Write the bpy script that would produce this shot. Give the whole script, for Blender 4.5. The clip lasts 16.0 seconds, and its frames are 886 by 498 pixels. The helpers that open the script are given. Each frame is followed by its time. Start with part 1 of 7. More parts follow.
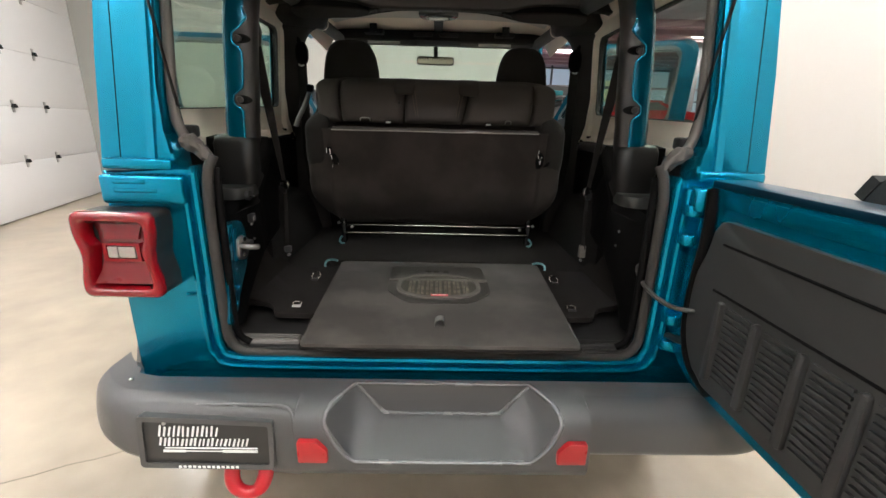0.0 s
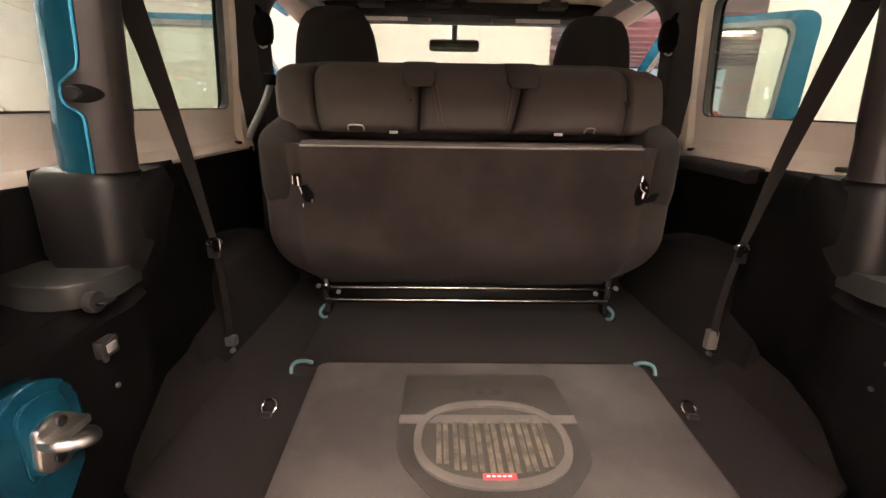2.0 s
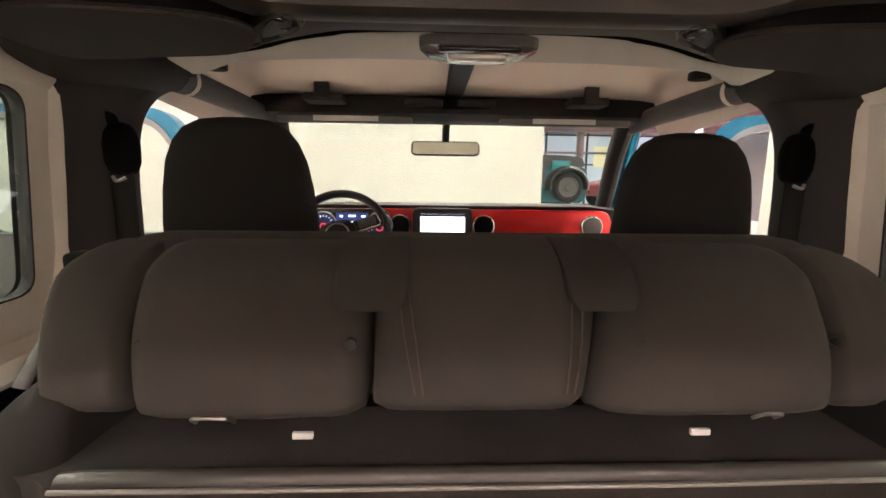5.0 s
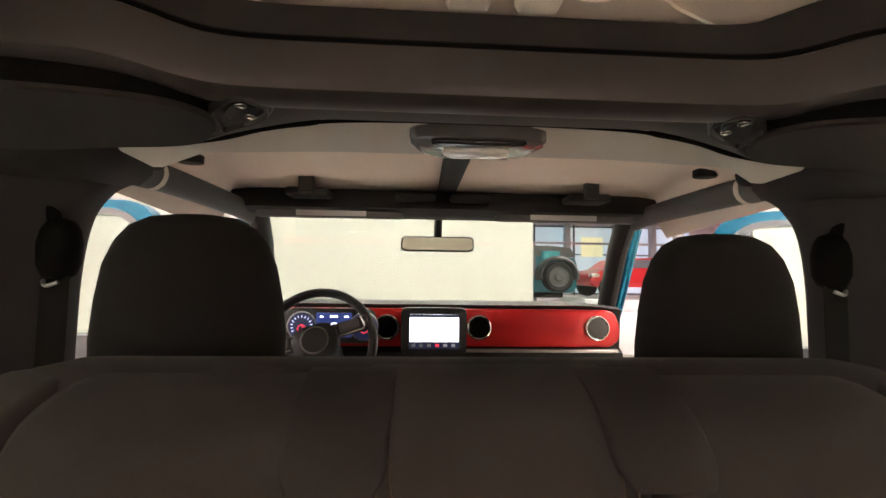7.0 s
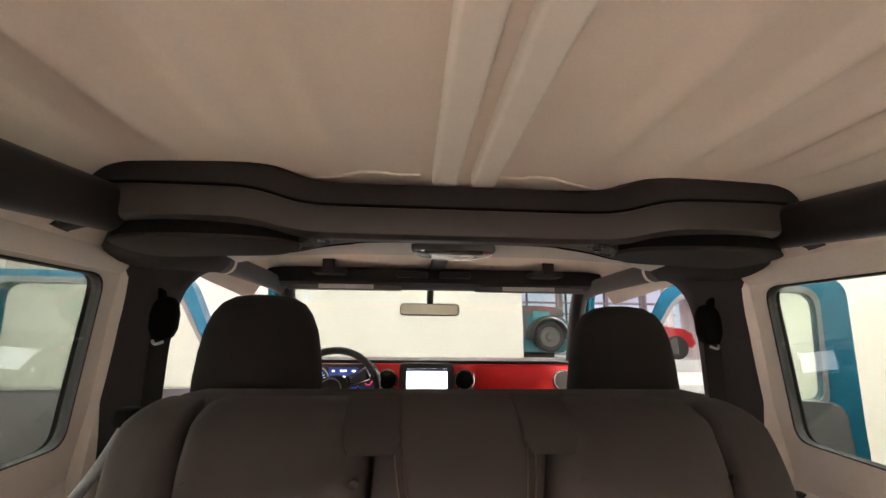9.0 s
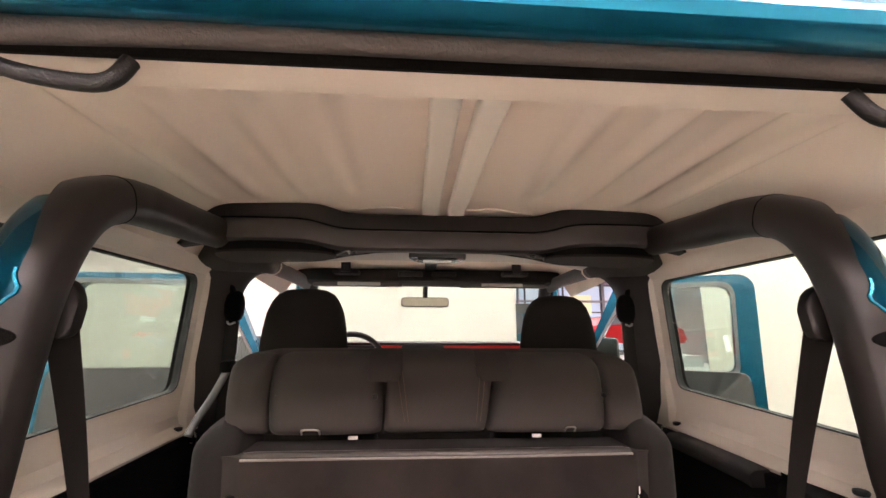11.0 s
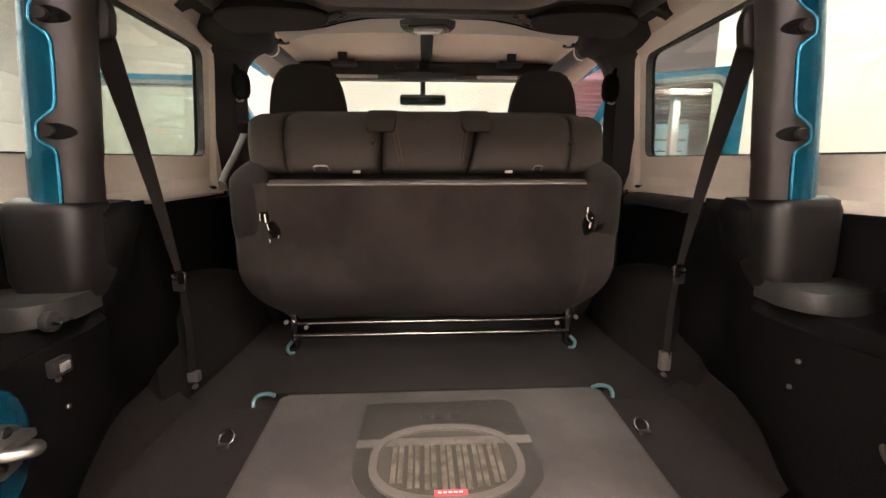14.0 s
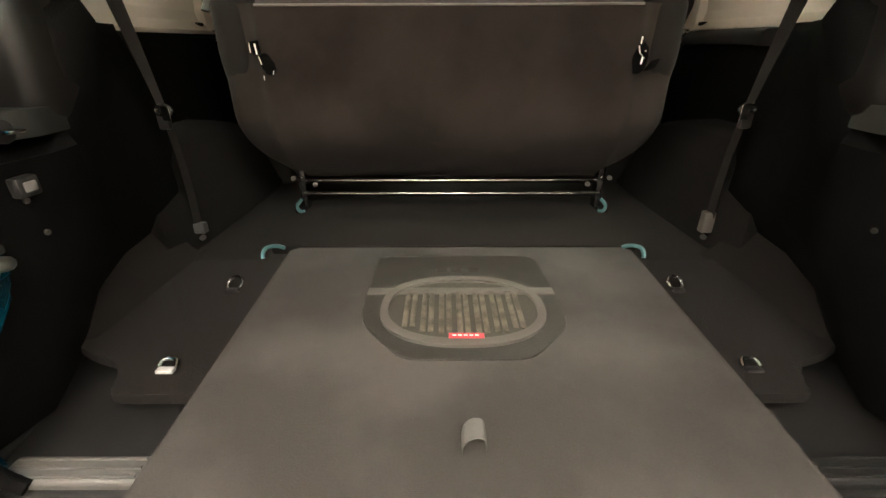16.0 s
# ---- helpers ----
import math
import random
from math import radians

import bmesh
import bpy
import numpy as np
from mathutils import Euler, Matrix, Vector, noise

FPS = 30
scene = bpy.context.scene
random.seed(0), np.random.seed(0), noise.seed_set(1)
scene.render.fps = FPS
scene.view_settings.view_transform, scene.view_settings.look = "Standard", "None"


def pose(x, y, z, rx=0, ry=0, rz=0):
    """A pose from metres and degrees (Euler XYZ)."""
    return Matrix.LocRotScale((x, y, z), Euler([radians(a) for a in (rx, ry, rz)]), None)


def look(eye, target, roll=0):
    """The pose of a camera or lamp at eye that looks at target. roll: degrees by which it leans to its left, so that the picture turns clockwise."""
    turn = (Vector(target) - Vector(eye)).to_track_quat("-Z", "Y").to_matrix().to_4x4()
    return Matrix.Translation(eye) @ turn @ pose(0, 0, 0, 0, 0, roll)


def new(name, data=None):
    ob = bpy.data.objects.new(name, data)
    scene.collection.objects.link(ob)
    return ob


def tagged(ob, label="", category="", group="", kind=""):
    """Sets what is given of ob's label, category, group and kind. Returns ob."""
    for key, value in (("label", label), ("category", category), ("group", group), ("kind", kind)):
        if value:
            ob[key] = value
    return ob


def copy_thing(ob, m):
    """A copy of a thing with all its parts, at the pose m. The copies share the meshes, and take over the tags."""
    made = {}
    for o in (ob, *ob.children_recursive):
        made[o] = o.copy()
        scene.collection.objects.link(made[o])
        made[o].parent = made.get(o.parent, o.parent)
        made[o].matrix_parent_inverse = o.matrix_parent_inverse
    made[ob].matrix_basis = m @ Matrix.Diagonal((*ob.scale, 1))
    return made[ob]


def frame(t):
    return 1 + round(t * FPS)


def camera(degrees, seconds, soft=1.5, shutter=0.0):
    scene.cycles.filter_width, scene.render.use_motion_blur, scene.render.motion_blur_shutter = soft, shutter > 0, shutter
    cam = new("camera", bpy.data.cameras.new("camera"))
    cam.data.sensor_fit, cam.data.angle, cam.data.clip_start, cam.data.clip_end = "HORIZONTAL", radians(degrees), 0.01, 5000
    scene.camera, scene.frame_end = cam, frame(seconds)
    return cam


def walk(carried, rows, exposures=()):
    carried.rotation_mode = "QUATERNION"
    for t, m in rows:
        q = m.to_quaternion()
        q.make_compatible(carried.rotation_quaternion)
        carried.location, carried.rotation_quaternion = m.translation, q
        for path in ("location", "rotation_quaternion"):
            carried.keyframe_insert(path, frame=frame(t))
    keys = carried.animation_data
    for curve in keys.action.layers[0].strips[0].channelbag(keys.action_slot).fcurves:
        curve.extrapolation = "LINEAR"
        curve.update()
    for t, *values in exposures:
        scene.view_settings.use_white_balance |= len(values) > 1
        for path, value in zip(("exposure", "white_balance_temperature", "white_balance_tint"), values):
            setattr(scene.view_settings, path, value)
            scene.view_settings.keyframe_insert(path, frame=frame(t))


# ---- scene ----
cam = camera(93.5, 16.0)
PATH = [
    (0, (-0.008, 0.024, 1.32), (0.035, 1.938, 0.742), 1.5),
    (0.5, (-0.037, 0.182, 1.32), (-0.006, 2.097, 0.745), 1.3),
    (1, (-0.071, 0.345, 1.327), (-0.044, 2.261, 0.752), 1.3),
    (1.5, (-0.076, 0.543, 1.335), (-0.046, 2.459, 0.761), 1.1),
    (2, (-0.098, 0.741, 1.339), (-0.065, 2.657, 0.765), 0.9),
    (2.5, (-0.118, 0.906, 1.333), (-0.081, 2.829, 0.786), 0.9),
    (3, (-0.125, 1.054, 1.379), (-0.083, 2.983, 0.853), 0.7),
    (3.5, (-0.126, 1.176, 1.433), (-0.057, 3.114, 0.943), 0.9),
    (4, (-0.107, 1.26, 1.512), (-0.039, 3.21, 1.073), 0.8),
    (6.5, (-0.074, 1.59, 1.593), (0.024, 3.588, 1.59), 0.7),
    (7, (-0.081, 1.56, 1.603), (0.031, 3.553, 1.72), 0.8),
    (7.5, (-0.077, 1.519, 1.618), (0.039, 3.504, 1.835), 0.6),
    (8, (-0.08, 1.458, 1.61), (0.043, 3.429, 1.921), 1.0),
    (8.5, (-0.081, 1.358, 1.616), (0.048, 3.32, 1.981), 0.6),
    (9, (-0.089, 1.236, 1.605), (0.047, 3.191, 2.003), 0.6),
    (9.2, (-0.078, 1.195, 1.628), (0.042, 3.157, 1.997), 0.7),
    (11.3, (-0.078, 0.783, 1.516), (0.064, 2.738, 1.915), -0.0),
    (11.5, (-0.085, 0.757, 1.493), (0.063, 2.717, 1.865), -0.1),
    (12, (-0.085, 0.704, 1.434), (0.069, 2.679, 1.711), -0.1),
    (12.5, (-0.074, 0.701, 1.395), (0.073, 2.69, 1.534), -0.1),
    (13, (-0.054, 0.695, 1.357), (0.082, 2.691, 1.334), -0.1),
    (13.5, (-0.043, 0.686, 1.323), (0.076, 2.674, 1.138), -0.1),
    (14, (-0.031, 0.673, 1.3), (0.066, 2.643, 0.966), -0.1),
    (14.5, (-0.022, 0.67, 1.273), (0.054, 2.611, 0.794), -0.1),
    (15, (-0.024, 0.695, 1.236), (0.033, 2.598, 0.621), -0.1),
    (15.5, (-0.021, 0.734, 1.2), (0.013, 2.593, 0.464), -0.1),
    (16, (-0.024, 0.751, 1.18), (-0.025, 2.568, 0.344), -0.1),
]
EXPOSURES = [(0, 0.14, 6250, 9), (0.5, 0.45, 6400, 8), (1, 0.78, 7080, 17), (1.5, 1.12, 7650, 33), (2, 1.14, 7600, 30), (2.5, 0.93, 7400, 27), (3, 0.92, 7330, 23), (4, 1.00, 7150, 24), (6.5, 1.25, 7030, 22), (7, 1.12, 6980, 21), (8, 1.08, 6850, 18), (9, 1.08, 6750, 25), (11.5, 1.26, 6850, 31), (12, 1.16, 6950, 37), (12.5, 1.10, 7000, 37), (13.5, 1.12, 7050, 26), (14.5, 1.18, 7150, 25), (16, 0.98, 7150, 9)]
walk(cam, [(t, look(eye, target, roll)) for t, eye, target, roll in PATH], EXPOSURES)

# ---- light and air ----
world = bpy.data.worlds.new("world")
scene.world = world
world.use_nodes = True
world.node_tree.nodes["Background"].inputs[0].default_value = (0.75, 0.85, 1.0, 1)
world.node_tree.nodes["Background"].inputs[1].default_value = 0.05


# ---- materials ----
def material(name, base, rough=0.5, metal=0.0, vary=0.12, scale=6.0, fine=120.0, bump=0.0, coat=0.0, sheen=0.0, spec=0.5, wear=0.0, blotch=0.0):
    """A surface with two scales of colour variation, roughness variation and fine relief."""
    m = bpy.data.materials.new(name)
    m.use_nodes = True
    nt = m.node_tree
    N, L = nt.nodes, nt.links
    p = N["Principled BSDF"]
    co = N.new("ShaderNodeTexCoord")
    big = N.new("ShaderNodeTexNoise")
    big.inputs["Scale"].default_value, big.inputs["Detail"].default_value = scale, 4
    small = N.new("ShaderNodeTexNoise")
    small.inputs["Scale"].default_value, small.inputs["Detail"].default_value = fine, 3
    L.new(co.outputs["Object"], big.inputs["Vector"])
    L.new(co.outputs["Object"], small.inputs["Vector"])
    mix = N.new("ShaderNodeMix")
    mix.data_type = "RGBA"
    lo = tuple(c * (1 - vary) for c in base)
    hi = tuple(min(1, c * (1 + vary)) for c in base)
    mix.inputs[6].default_value, mix.inputs[7].default_value = (*lo, 1), (*hi, 1)
    add = N.new("ShaderNodeMath")
    add.operation = "ADD"
    half = N.new("ShaderNodeMath")
    half.operation = "MULTIPLY"
    half.inputs[1].default_value = 0.5
    if blotch:
        spread = N.new("ShaderNodeMapRange")
        spread.inputs["From Min"].default_value, spread.inputs["From Max"].default_value = 0.5 - 0.2 / blotch, 0.5 + 0.2 / blotch
        L.new(big.outputs["Fac"], spread.inputs["Value"])
        L.new(spread.outputs[0], add.inputs[0])
    else:
        L.new(big.outputs["Fac"], add.inputs[0])
    L.new(small.outputs["Fac"], add.inputs[1])
    L.new(add.outputs[0], half.inputs[0])
    L.new(half.outputs[0], mix.inputs[0])
    L.new(mix.outputs[2], p.inputs["Base Color"])
    rr = N.new("ShaderNodeMapRange")
    rr.inputs["To Min"].default_value = max(0.02, rough - 0.08 - wear)
    rr.inputs["To Max"].default_value = min(1, rough + 0.08 + wear)
    L.new(big.outputs["Fac"], rr.inputs["Value"])
    L.new(rr.outputs[0], p.inputs["Roughness"])
    p.inputs["Metallic"].default_value = metal
    p.inputs["Coat Weight"].default_value = coat
    p.inputs["Coat Roughness"].default_value = 0.06
    p.inputs["Sheen Weight"].default_value = sheen
    p.inputs["Specular IOR Level"].default_value = spec
    if bump:
        b = N.new("ShaderNodeBump")
        b.inputs["Strength"].default_value, b.inputs["Distance"].default_value = bump, 0.003
        L.new(small.outputs["Fac"], b.inputs["Height"])
        L.new(b.outputs[0], p.inputs["Normal"])
    return m


def glowing(name, colour, strength):
    m = bpy.data.materials.new(name)
    m.use_nodes = True
    p = m.node_tree.nodes["Principled BSDF"]
    p.inputs["Base Color"].default_value = (*colour, 1)
    p.inputs["Emission Color"].default_value = (*colour, 1)
    p.inputs["Emission Strength"].default_value = strength
    p.inputs["Roughness"].default_value = 0.3
    return m


def glass(name, tint, gloss=0.05):
    """Thin window glass: clear with a tint, glossy by Fresnel."""
    m = bpy.data.materials.new(name)
    m.use_nodes = True
    N, L = m.node_tree.nodes, m.node_tree.links
    N.remove(N["Principled BSDF"])
    tr = N.new("ShaderNodeBsdfTransparent")
    tr.inputs[0].default_value = (*tint, 1)
    gl = N.new("ShaderNodeBsdfGlossy")
    gl.inputs["Roughness"].default_value = 0.02
    lw = N.new("ShaderNodeLayerWeight")
    lw.inputs[0].default_value = 0.5
    pw = N.new("ShaderNodeMath")
    pw.operation = "POWER"
    pw.inputs[1].default_value = 4.0
    fr = N.new("ShaderNodeMapRange")
    fr.inputs["To Min"].default_value, fr.inputs["To Max"].default_value = gloss, 0.75
    L.new(lw.outputs["Facing"], pw.inputs[0])
    L.new(pw.outputs[0], fr.inputs["Value"])
    mx = N.new("ShaderNodeMixShader")
    L.new(fr.outputs[0], mx.inputs[0])
    L.new(tr.outputs[0], mx.inputs[1])
    L.new(gl.outputs[0], mx.inputs[2])
    L.new(mx.outputs[0], N["Material Output"].inputs[0])
    return m


TEAL = material("teal_paint", (0.0, 0.225, 0.375), 0.24, 0.78, 0.06, 3, 900, 0.0, 0.2)
TEALDARK = material("dark_teal_paint", (0.01, 0.11, 0.14), 0.35, 0.3, 0.06, 3, 900, 0.0, 0.5)
REDCAR = material("red_paint", (0.5, 0.01, 0.015), 0.3, 0.1, 0.06, 3, 600, 0.0, 0.8)
# paler, smoother bumper plastic that paints the highlight on its edges
BUMPERSHINE = material("plastic_edge_highlight", (0.11, 0.11, 0.112), 0.26, 0.0, 0.12, 14, 700, 0.05)
BUMPER = material("grey_plastic", (0.062, 0.0618, 0.0628), 0.34, 0.0, 0.10, 6, 900, 0.10)
DARKPLASTIC = material("satin_black_plastic", (0.0095, 0.0086, 0.0082), 0.42, 0.0, 0.2, 9, 700, 0.08, spec=0.4)
GATEPLASTIC = material("grained_black_plastic", (0.029, 0.0282, 0.0275), 0.5, 0.0, 0.14, 7, 900, 0.12, spec=0.35)
PLASTIC = material("black_plastic", (0.018, 0.017, 0.0165), 0.5, 0.0, 0.2, 12, 600, 0.35, spec=0.3)
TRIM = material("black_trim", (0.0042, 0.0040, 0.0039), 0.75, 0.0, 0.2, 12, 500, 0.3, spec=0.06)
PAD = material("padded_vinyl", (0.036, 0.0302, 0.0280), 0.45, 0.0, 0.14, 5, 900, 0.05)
PADBAR = material("roll_bar_vinyl", (0.0170, 0.0136, 0.0127), 0.38, 0.0, 0.14, 5, 900, 0.06)
PADMATT = material("matt_vinyl", (0.027, 0.0225, 0.0208), 0.8, 0.0, 0.14, 5, 900, 0.05, spec=0.2)
# the body teal once more, darkened for parts that stand in shade
TEALSHADE = material("shaded_teal_paint", (0.0, 0.088, 0.145), 0.22, 0.55, 0.06, 3, 900, 0.0, 0.2)
PADDARK = material("dark_and_shaded_vinyl", (0.018, 0.0152, 0.0142), 0.72, 0.0, 0.14, 5, 900, 0.05)
# the black carpet darkened, to put the shade of the wheelhouses in
SHADECARPET = material("shaded_wheelhouse_carpet", (0.0115, 0.0103, 0.0095), 0.97, 0.0, 0.3, 7, 420, 0.7, sheen=0.02, spec=0.04)
CARPET = material("black_carpet", (0.0165, 0.0142, 0.0130), 0.97, 0.0, 0.3, 7, 420, 0.7, sheen=0.02, spec=0.04)
PANEL = material("grey_carpet", (0.058, 0.0525, 0.0475), 0.97, 0.0, 0.36, 5.0, 520, 0.22, sheen=0.05, spec=0.05, blotch=2.4)
SEATBACK = material("seat_back_carpet", (0.031, 0.0252, 0.0228), 0.95, 0.0, 0.4, 5, 620, 0.25, sheen=0.05, spec=0.05, blotch=2.0)
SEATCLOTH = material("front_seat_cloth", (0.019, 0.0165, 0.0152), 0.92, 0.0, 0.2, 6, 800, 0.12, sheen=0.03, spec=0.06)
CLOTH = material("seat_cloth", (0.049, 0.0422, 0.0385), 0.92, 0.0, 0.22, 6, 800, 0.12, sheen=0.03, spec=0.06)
LIPVINYL = material("smooth_vinyl_lip", (0.040, 0.034, 0.030), 0.36, 0.0, 0.12, 6, 700, 0.04, spec=0.5)
FLAP = material("headrest_flap_cloth", (0.038, 0.0328, 0.030), 0.93, 0.0, 0.22, 6, 800, 0.15, sheen=0.03, spec=0.06)
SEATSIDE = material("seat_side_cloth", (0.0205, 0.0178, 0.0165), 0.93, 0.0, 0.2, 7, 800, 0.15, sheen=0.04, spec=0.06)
HEADLINER = material("cream_headliner", (0.91, 0.81, 0.72), 0.75, 0.0, 0.08, 4, 260, 0.05)
CREAM = material("cream_moulding", (0.84, 0.765, 0.67), 0.6, 0.0, 0.06, 6, 300, 0.10)
RIBCREAM = material("pale_rib", (0.93, 0.88, 0.80), 0.6, 0.0, 0.06, 5, 300, 0.06)
FASCIA = material("pale_fascia", (0.60, 0.575, 0.535), 0.5, 0.0, 0.08, 5, 400, 0.08)
GREYTUBE = material("grey_padding", (0.088, 0.085, 0.082), 0.5, 0.0, 0.12, 10, 500, 0.25)
TUBRUBBER = material("dark_rubber_seal", (0.031, 0.0285, 0.026), 0.6, 0.0, 0.3, 14, 300, 0.35, spec=0.3)
RUBBER = material("rubber_seal", (0.066, 0.059, 0.053), 0.66, 0.0, 0.3, 14, 300, 0.35, spec=0.3)
BLACKRUBBER = material("tyre_rubber", (0.018, 0.018, 0.018), 0.85, 0.0, 0.25, 12, 200, 0.4)
CHROME = material("chrome", (0.75, 0.74, 0.72), 0.14, 1.0, 0.08, 20, 200)
POLISHED = material("polished_black_steel", (0.22, 0.21, 0.20), 0.2, 1.0, 0.1, 20, 300)
LEDGE = material("satin_ledge_plastic", (0.026, 0.0268, 0.0245), 0.36, 0.0, 0.25, 9, 500, 0.1, spec=0.5)
NAVYSEAL = material("navy_painted_strip", (0.004, 0.030, 0.058), 0.32, 0.5, 0.1, 5, 400, 0.05)
ZINC = material("dull_zinc", (0.17, 0.153, 0.135), 0.4, 0.2, 0.15, 20, 300)
TAB = material("grey_tab_cloth", (0.125, 0.119, 0.110), 0.8, 0.0, 0.15, 20, 400, 0.4)
STEEL = material("dull_steel", (0.45, 0.44, 0.42), 0.34, 1.0, 0.15, 20, 300)
BLACKSTEEL = material("black_steel", (0.03, 0.03, 0.03), 0.22, 0.6, 0.15, 20, 300)
BELT = material("belt_webbing", (0.017, 0.0152, 0.0142), 0.85, 0.0, 0.15, 30, 900, 0.2, spec=0.05)
LENS = material("red_lens", (0.19, 0.0015, 0.006), 0.12, 0.0, 0.10, 8, 300, 0.0, 0.35, spec=0.45)
LENSPALE = material("ribbed_red_lens", (0.15, 0.003, 0.006), 0.30, 0.0, 0.12, 30, 500, 0.15, 0.1)
LENSDARK = material("deep_red_lens", (0.11, 0.003, 0.006), 0.25, 0.0, 0.1, 8, 300, 0.0, 0.6)
OUTLET = material("outlet_grey", (0.20, 0.185, 0.175), 0.5)
SILLGREY = material("sill_plastic", (0.105, 0.099, 0.092), 0.4, 0.0, 0.2, 10, 500, 0.15)
EDGESTRIP = material("dull_edge_strip", (0.245, 0.228, 0.208), 0.5, 0.5, 0.15, 12, 300)
SILVER = material("satin_silver", (0.72, 0.70, 0.66), 0.25, 0.7, 0.06, 12, 300)
CLEAR = material("clear_lens", (0.34, 0.29, 0.27), 0.15, 0.2, 0.15, 30, 120, 0.0, 0.7)
REFLECTOR = material("red_reflector", (0.34, 0.006, 0.010), 0.3, 0.0, 0.2, 40, 300, 0.1, 0.5)
HOOKRED = material("red_hook_paint", (0.42, 0.006, 0.014), 0.32, 0.0, 0.1, 10, 200, 0.0, 0.4)
DASHRED = material("red_dash_metal", (0.54, 0.014, 0.014), 0.36, 0.45, 0.06, 4, 600, 0.0, 0.3)
PLATE = material("black_plate", (0.025, 0.024, 0.023), 0.4, 0.0, 0.15, 10, 300)
INK = material("white_print", (0.78, 0.78, 0.76), 0.5, 0.0, 0.05, 20, 300)
LABEL = material("white_tag", (0.55, 0.54, 0.52), 0.6, 0.0, 0.08, 20, 300)
BADGE = material("red_badge", (0.5, 0.05, 0.06), 0.4, 0.0, 0.05, 20, 300)
SUBBOX = material("subwoofer_plastic", (0.036, 0.033, 0.029), 0.5, 0.0, 0.35, 10, 300, 0.3, spec=0.2)
SUBRIM = material("subwoofer_rim", (0.098, 0.090, 0.079), 0.6, 0.0, 0.15, 10, 300, 0.2, spec=0.2)
GRILLE = material("speaker_grille", (0.040, 0.035, 0.027), 0.75, 0.0, 0.5, 22, 300, 0.3)
DUSTRIB = material("dusty_grille_rib", (0.090, 0.079, 0.058), 0.75, 0.0, 0.75, 26, 300, 0.35, blotch=2.2)
STITCH = material("tan_thread", (0.075, 0.047, 0.036), 0.8, 0.0, 0.1, 30, 300)
SCREEN = glowing("display_glow", (0.85, 0.93, 1.0), 1.6)
SCREENDARK = glowing("display_bar_glow", (0.010, 0.014, 0.035), 0.5)
CLUSTERGLOW = glowing("cluster_glow", (0.015, 0.028, 0.11), 0.7)
CLUSTERMARK = glowing("dial_mark_glow", (0.55, 0.60, 0.95), 0.8)
DIALRED = glowing("dial_glow", (0.5, 0.03, 0.05), 0.8)
MIRROR = material("mirror_silver", (0.18, 0.19, 0.15), 0.03, 1.0, 0.01, 3, 50)
WINDOW = glass("side_glass", (0.775, 0.845, 0.795))
WINDSHIELD = glass("windshield_glass", (0.87, 0.935, 0.895))
WALL = material("cream_wall", (0.48, 0.452, 0.415), 0.85, 0.0, 0.02, 0.7, 90, 0.08)
WHITEWALL = material("white_wall", (0.32, 0.314, 0.285), 0.85, 0.0, 0.02, 0.7, 90, 0.08)
GARAGE = material("white_door_panel", (0.72, 0.705, 0.70), 0.45, 0.0, 0.03, 1.5, 60, 0.08)
CONCRETE = material("sealed_concrete", (0.33, 0.28, 0.215), 0.36, 0.0, 0.36, 1.1, 5, 0.03, coat=0.12, wear=0.14, blotch=1.7)
CEILING = material("white_ceiling", (0.75, 0.74, 0.72), 0.9, 0.0, 0.04, 1, 60, 0.1)
PURLIN = material("red_oxide_steel", (0.50, 0.33, 0.36), 0.6, 0.1, 0.1, 4, 200)
DARKWALL = material("grey_showroom_wall", (0.42, 0.40, 0.43), 0.8, 0.0, 0.06, 1, 60, 0.1)
LAVENDER = material("pale_showroom_wall", (0.72, 0.62, 0.68), 0.8, 0.0, 0.04, 1, 60, 0.1)
BLACKFRAME = material("black_window_frame", (0.10, 0.105, 0.12), 0.4, 0.2, 0.1, 10, 200)
DAYGLASS = glowing("daylight_pane", (0.50, 0.61, 0.72), 0.36)
WARMPANE = glowing("lit_notice_board", (0.80, 0.74, 0.48), 0.40)
LAMPWHITE = glowing("lamp_diffuser", (1.0, 0.955, 0.92), 46.0)
DOMEBODY = material("dome_body", (0.17, 0.168, 0.165), 0.22, 0.35, 0.08, 20, 300, 0.0, 0.4)
DOMELENS = material("dome_lens", (0.72, 0.70, 0.66), 0.15, 0.1, 0.08, 30, 200, 0.0, 0.5)
FLEXBLACK = material("black_hose", (0.008, 0.0075, 0.007), 0.5, 0.0, 0.15, 20, 400, 0.3)
GREYHOSE = material("grey_hose", (0.035, 0.031, 0.028), 0.6, 0.0, 0.15, 20, 400, 0.3)
TEALPALE = material("pale_teal_panel", (0.02, 0.24, 0.27), 0.4, 0.2, 0.06, 3, 600)
WHITEPLINTH = material("pale_plinth", (0.66, 0.66, 0.66), 0.6, 0.0, 0.05, 2, 80, 0.1)


# ---- building helpers ----
def part(name, bm, mat, parent=None, label="", angle=38):
    bmesh.ops.recalc_face_normals(bm, faces=bm.faces[:])
    me = bpy.data.meshes.new(name)
    bm.to_mesh(me)
    bm.free()
    me.materials.append(mat)
    me.polygons.foreach_set("use_smooth", [True] * len(me.polygons))
    me.set_sharp_from_angle(angle=radians(angle))
    ob = new(name, me)
    if parent is not None:
        ob.parent = parent
    if label:
        tagged(ob, label)
    return ob


def thing(name, label, category, x=0, y=0, z=0, group="", kind=""):
    """An Empty at a thing's base; parts are built in world metres and carried under it."""
    ob = new(name)
    ob.empty_display_size = 0.05
    ob.location = (x, y, z)
    return tagged(ob, label, category, group, kind)


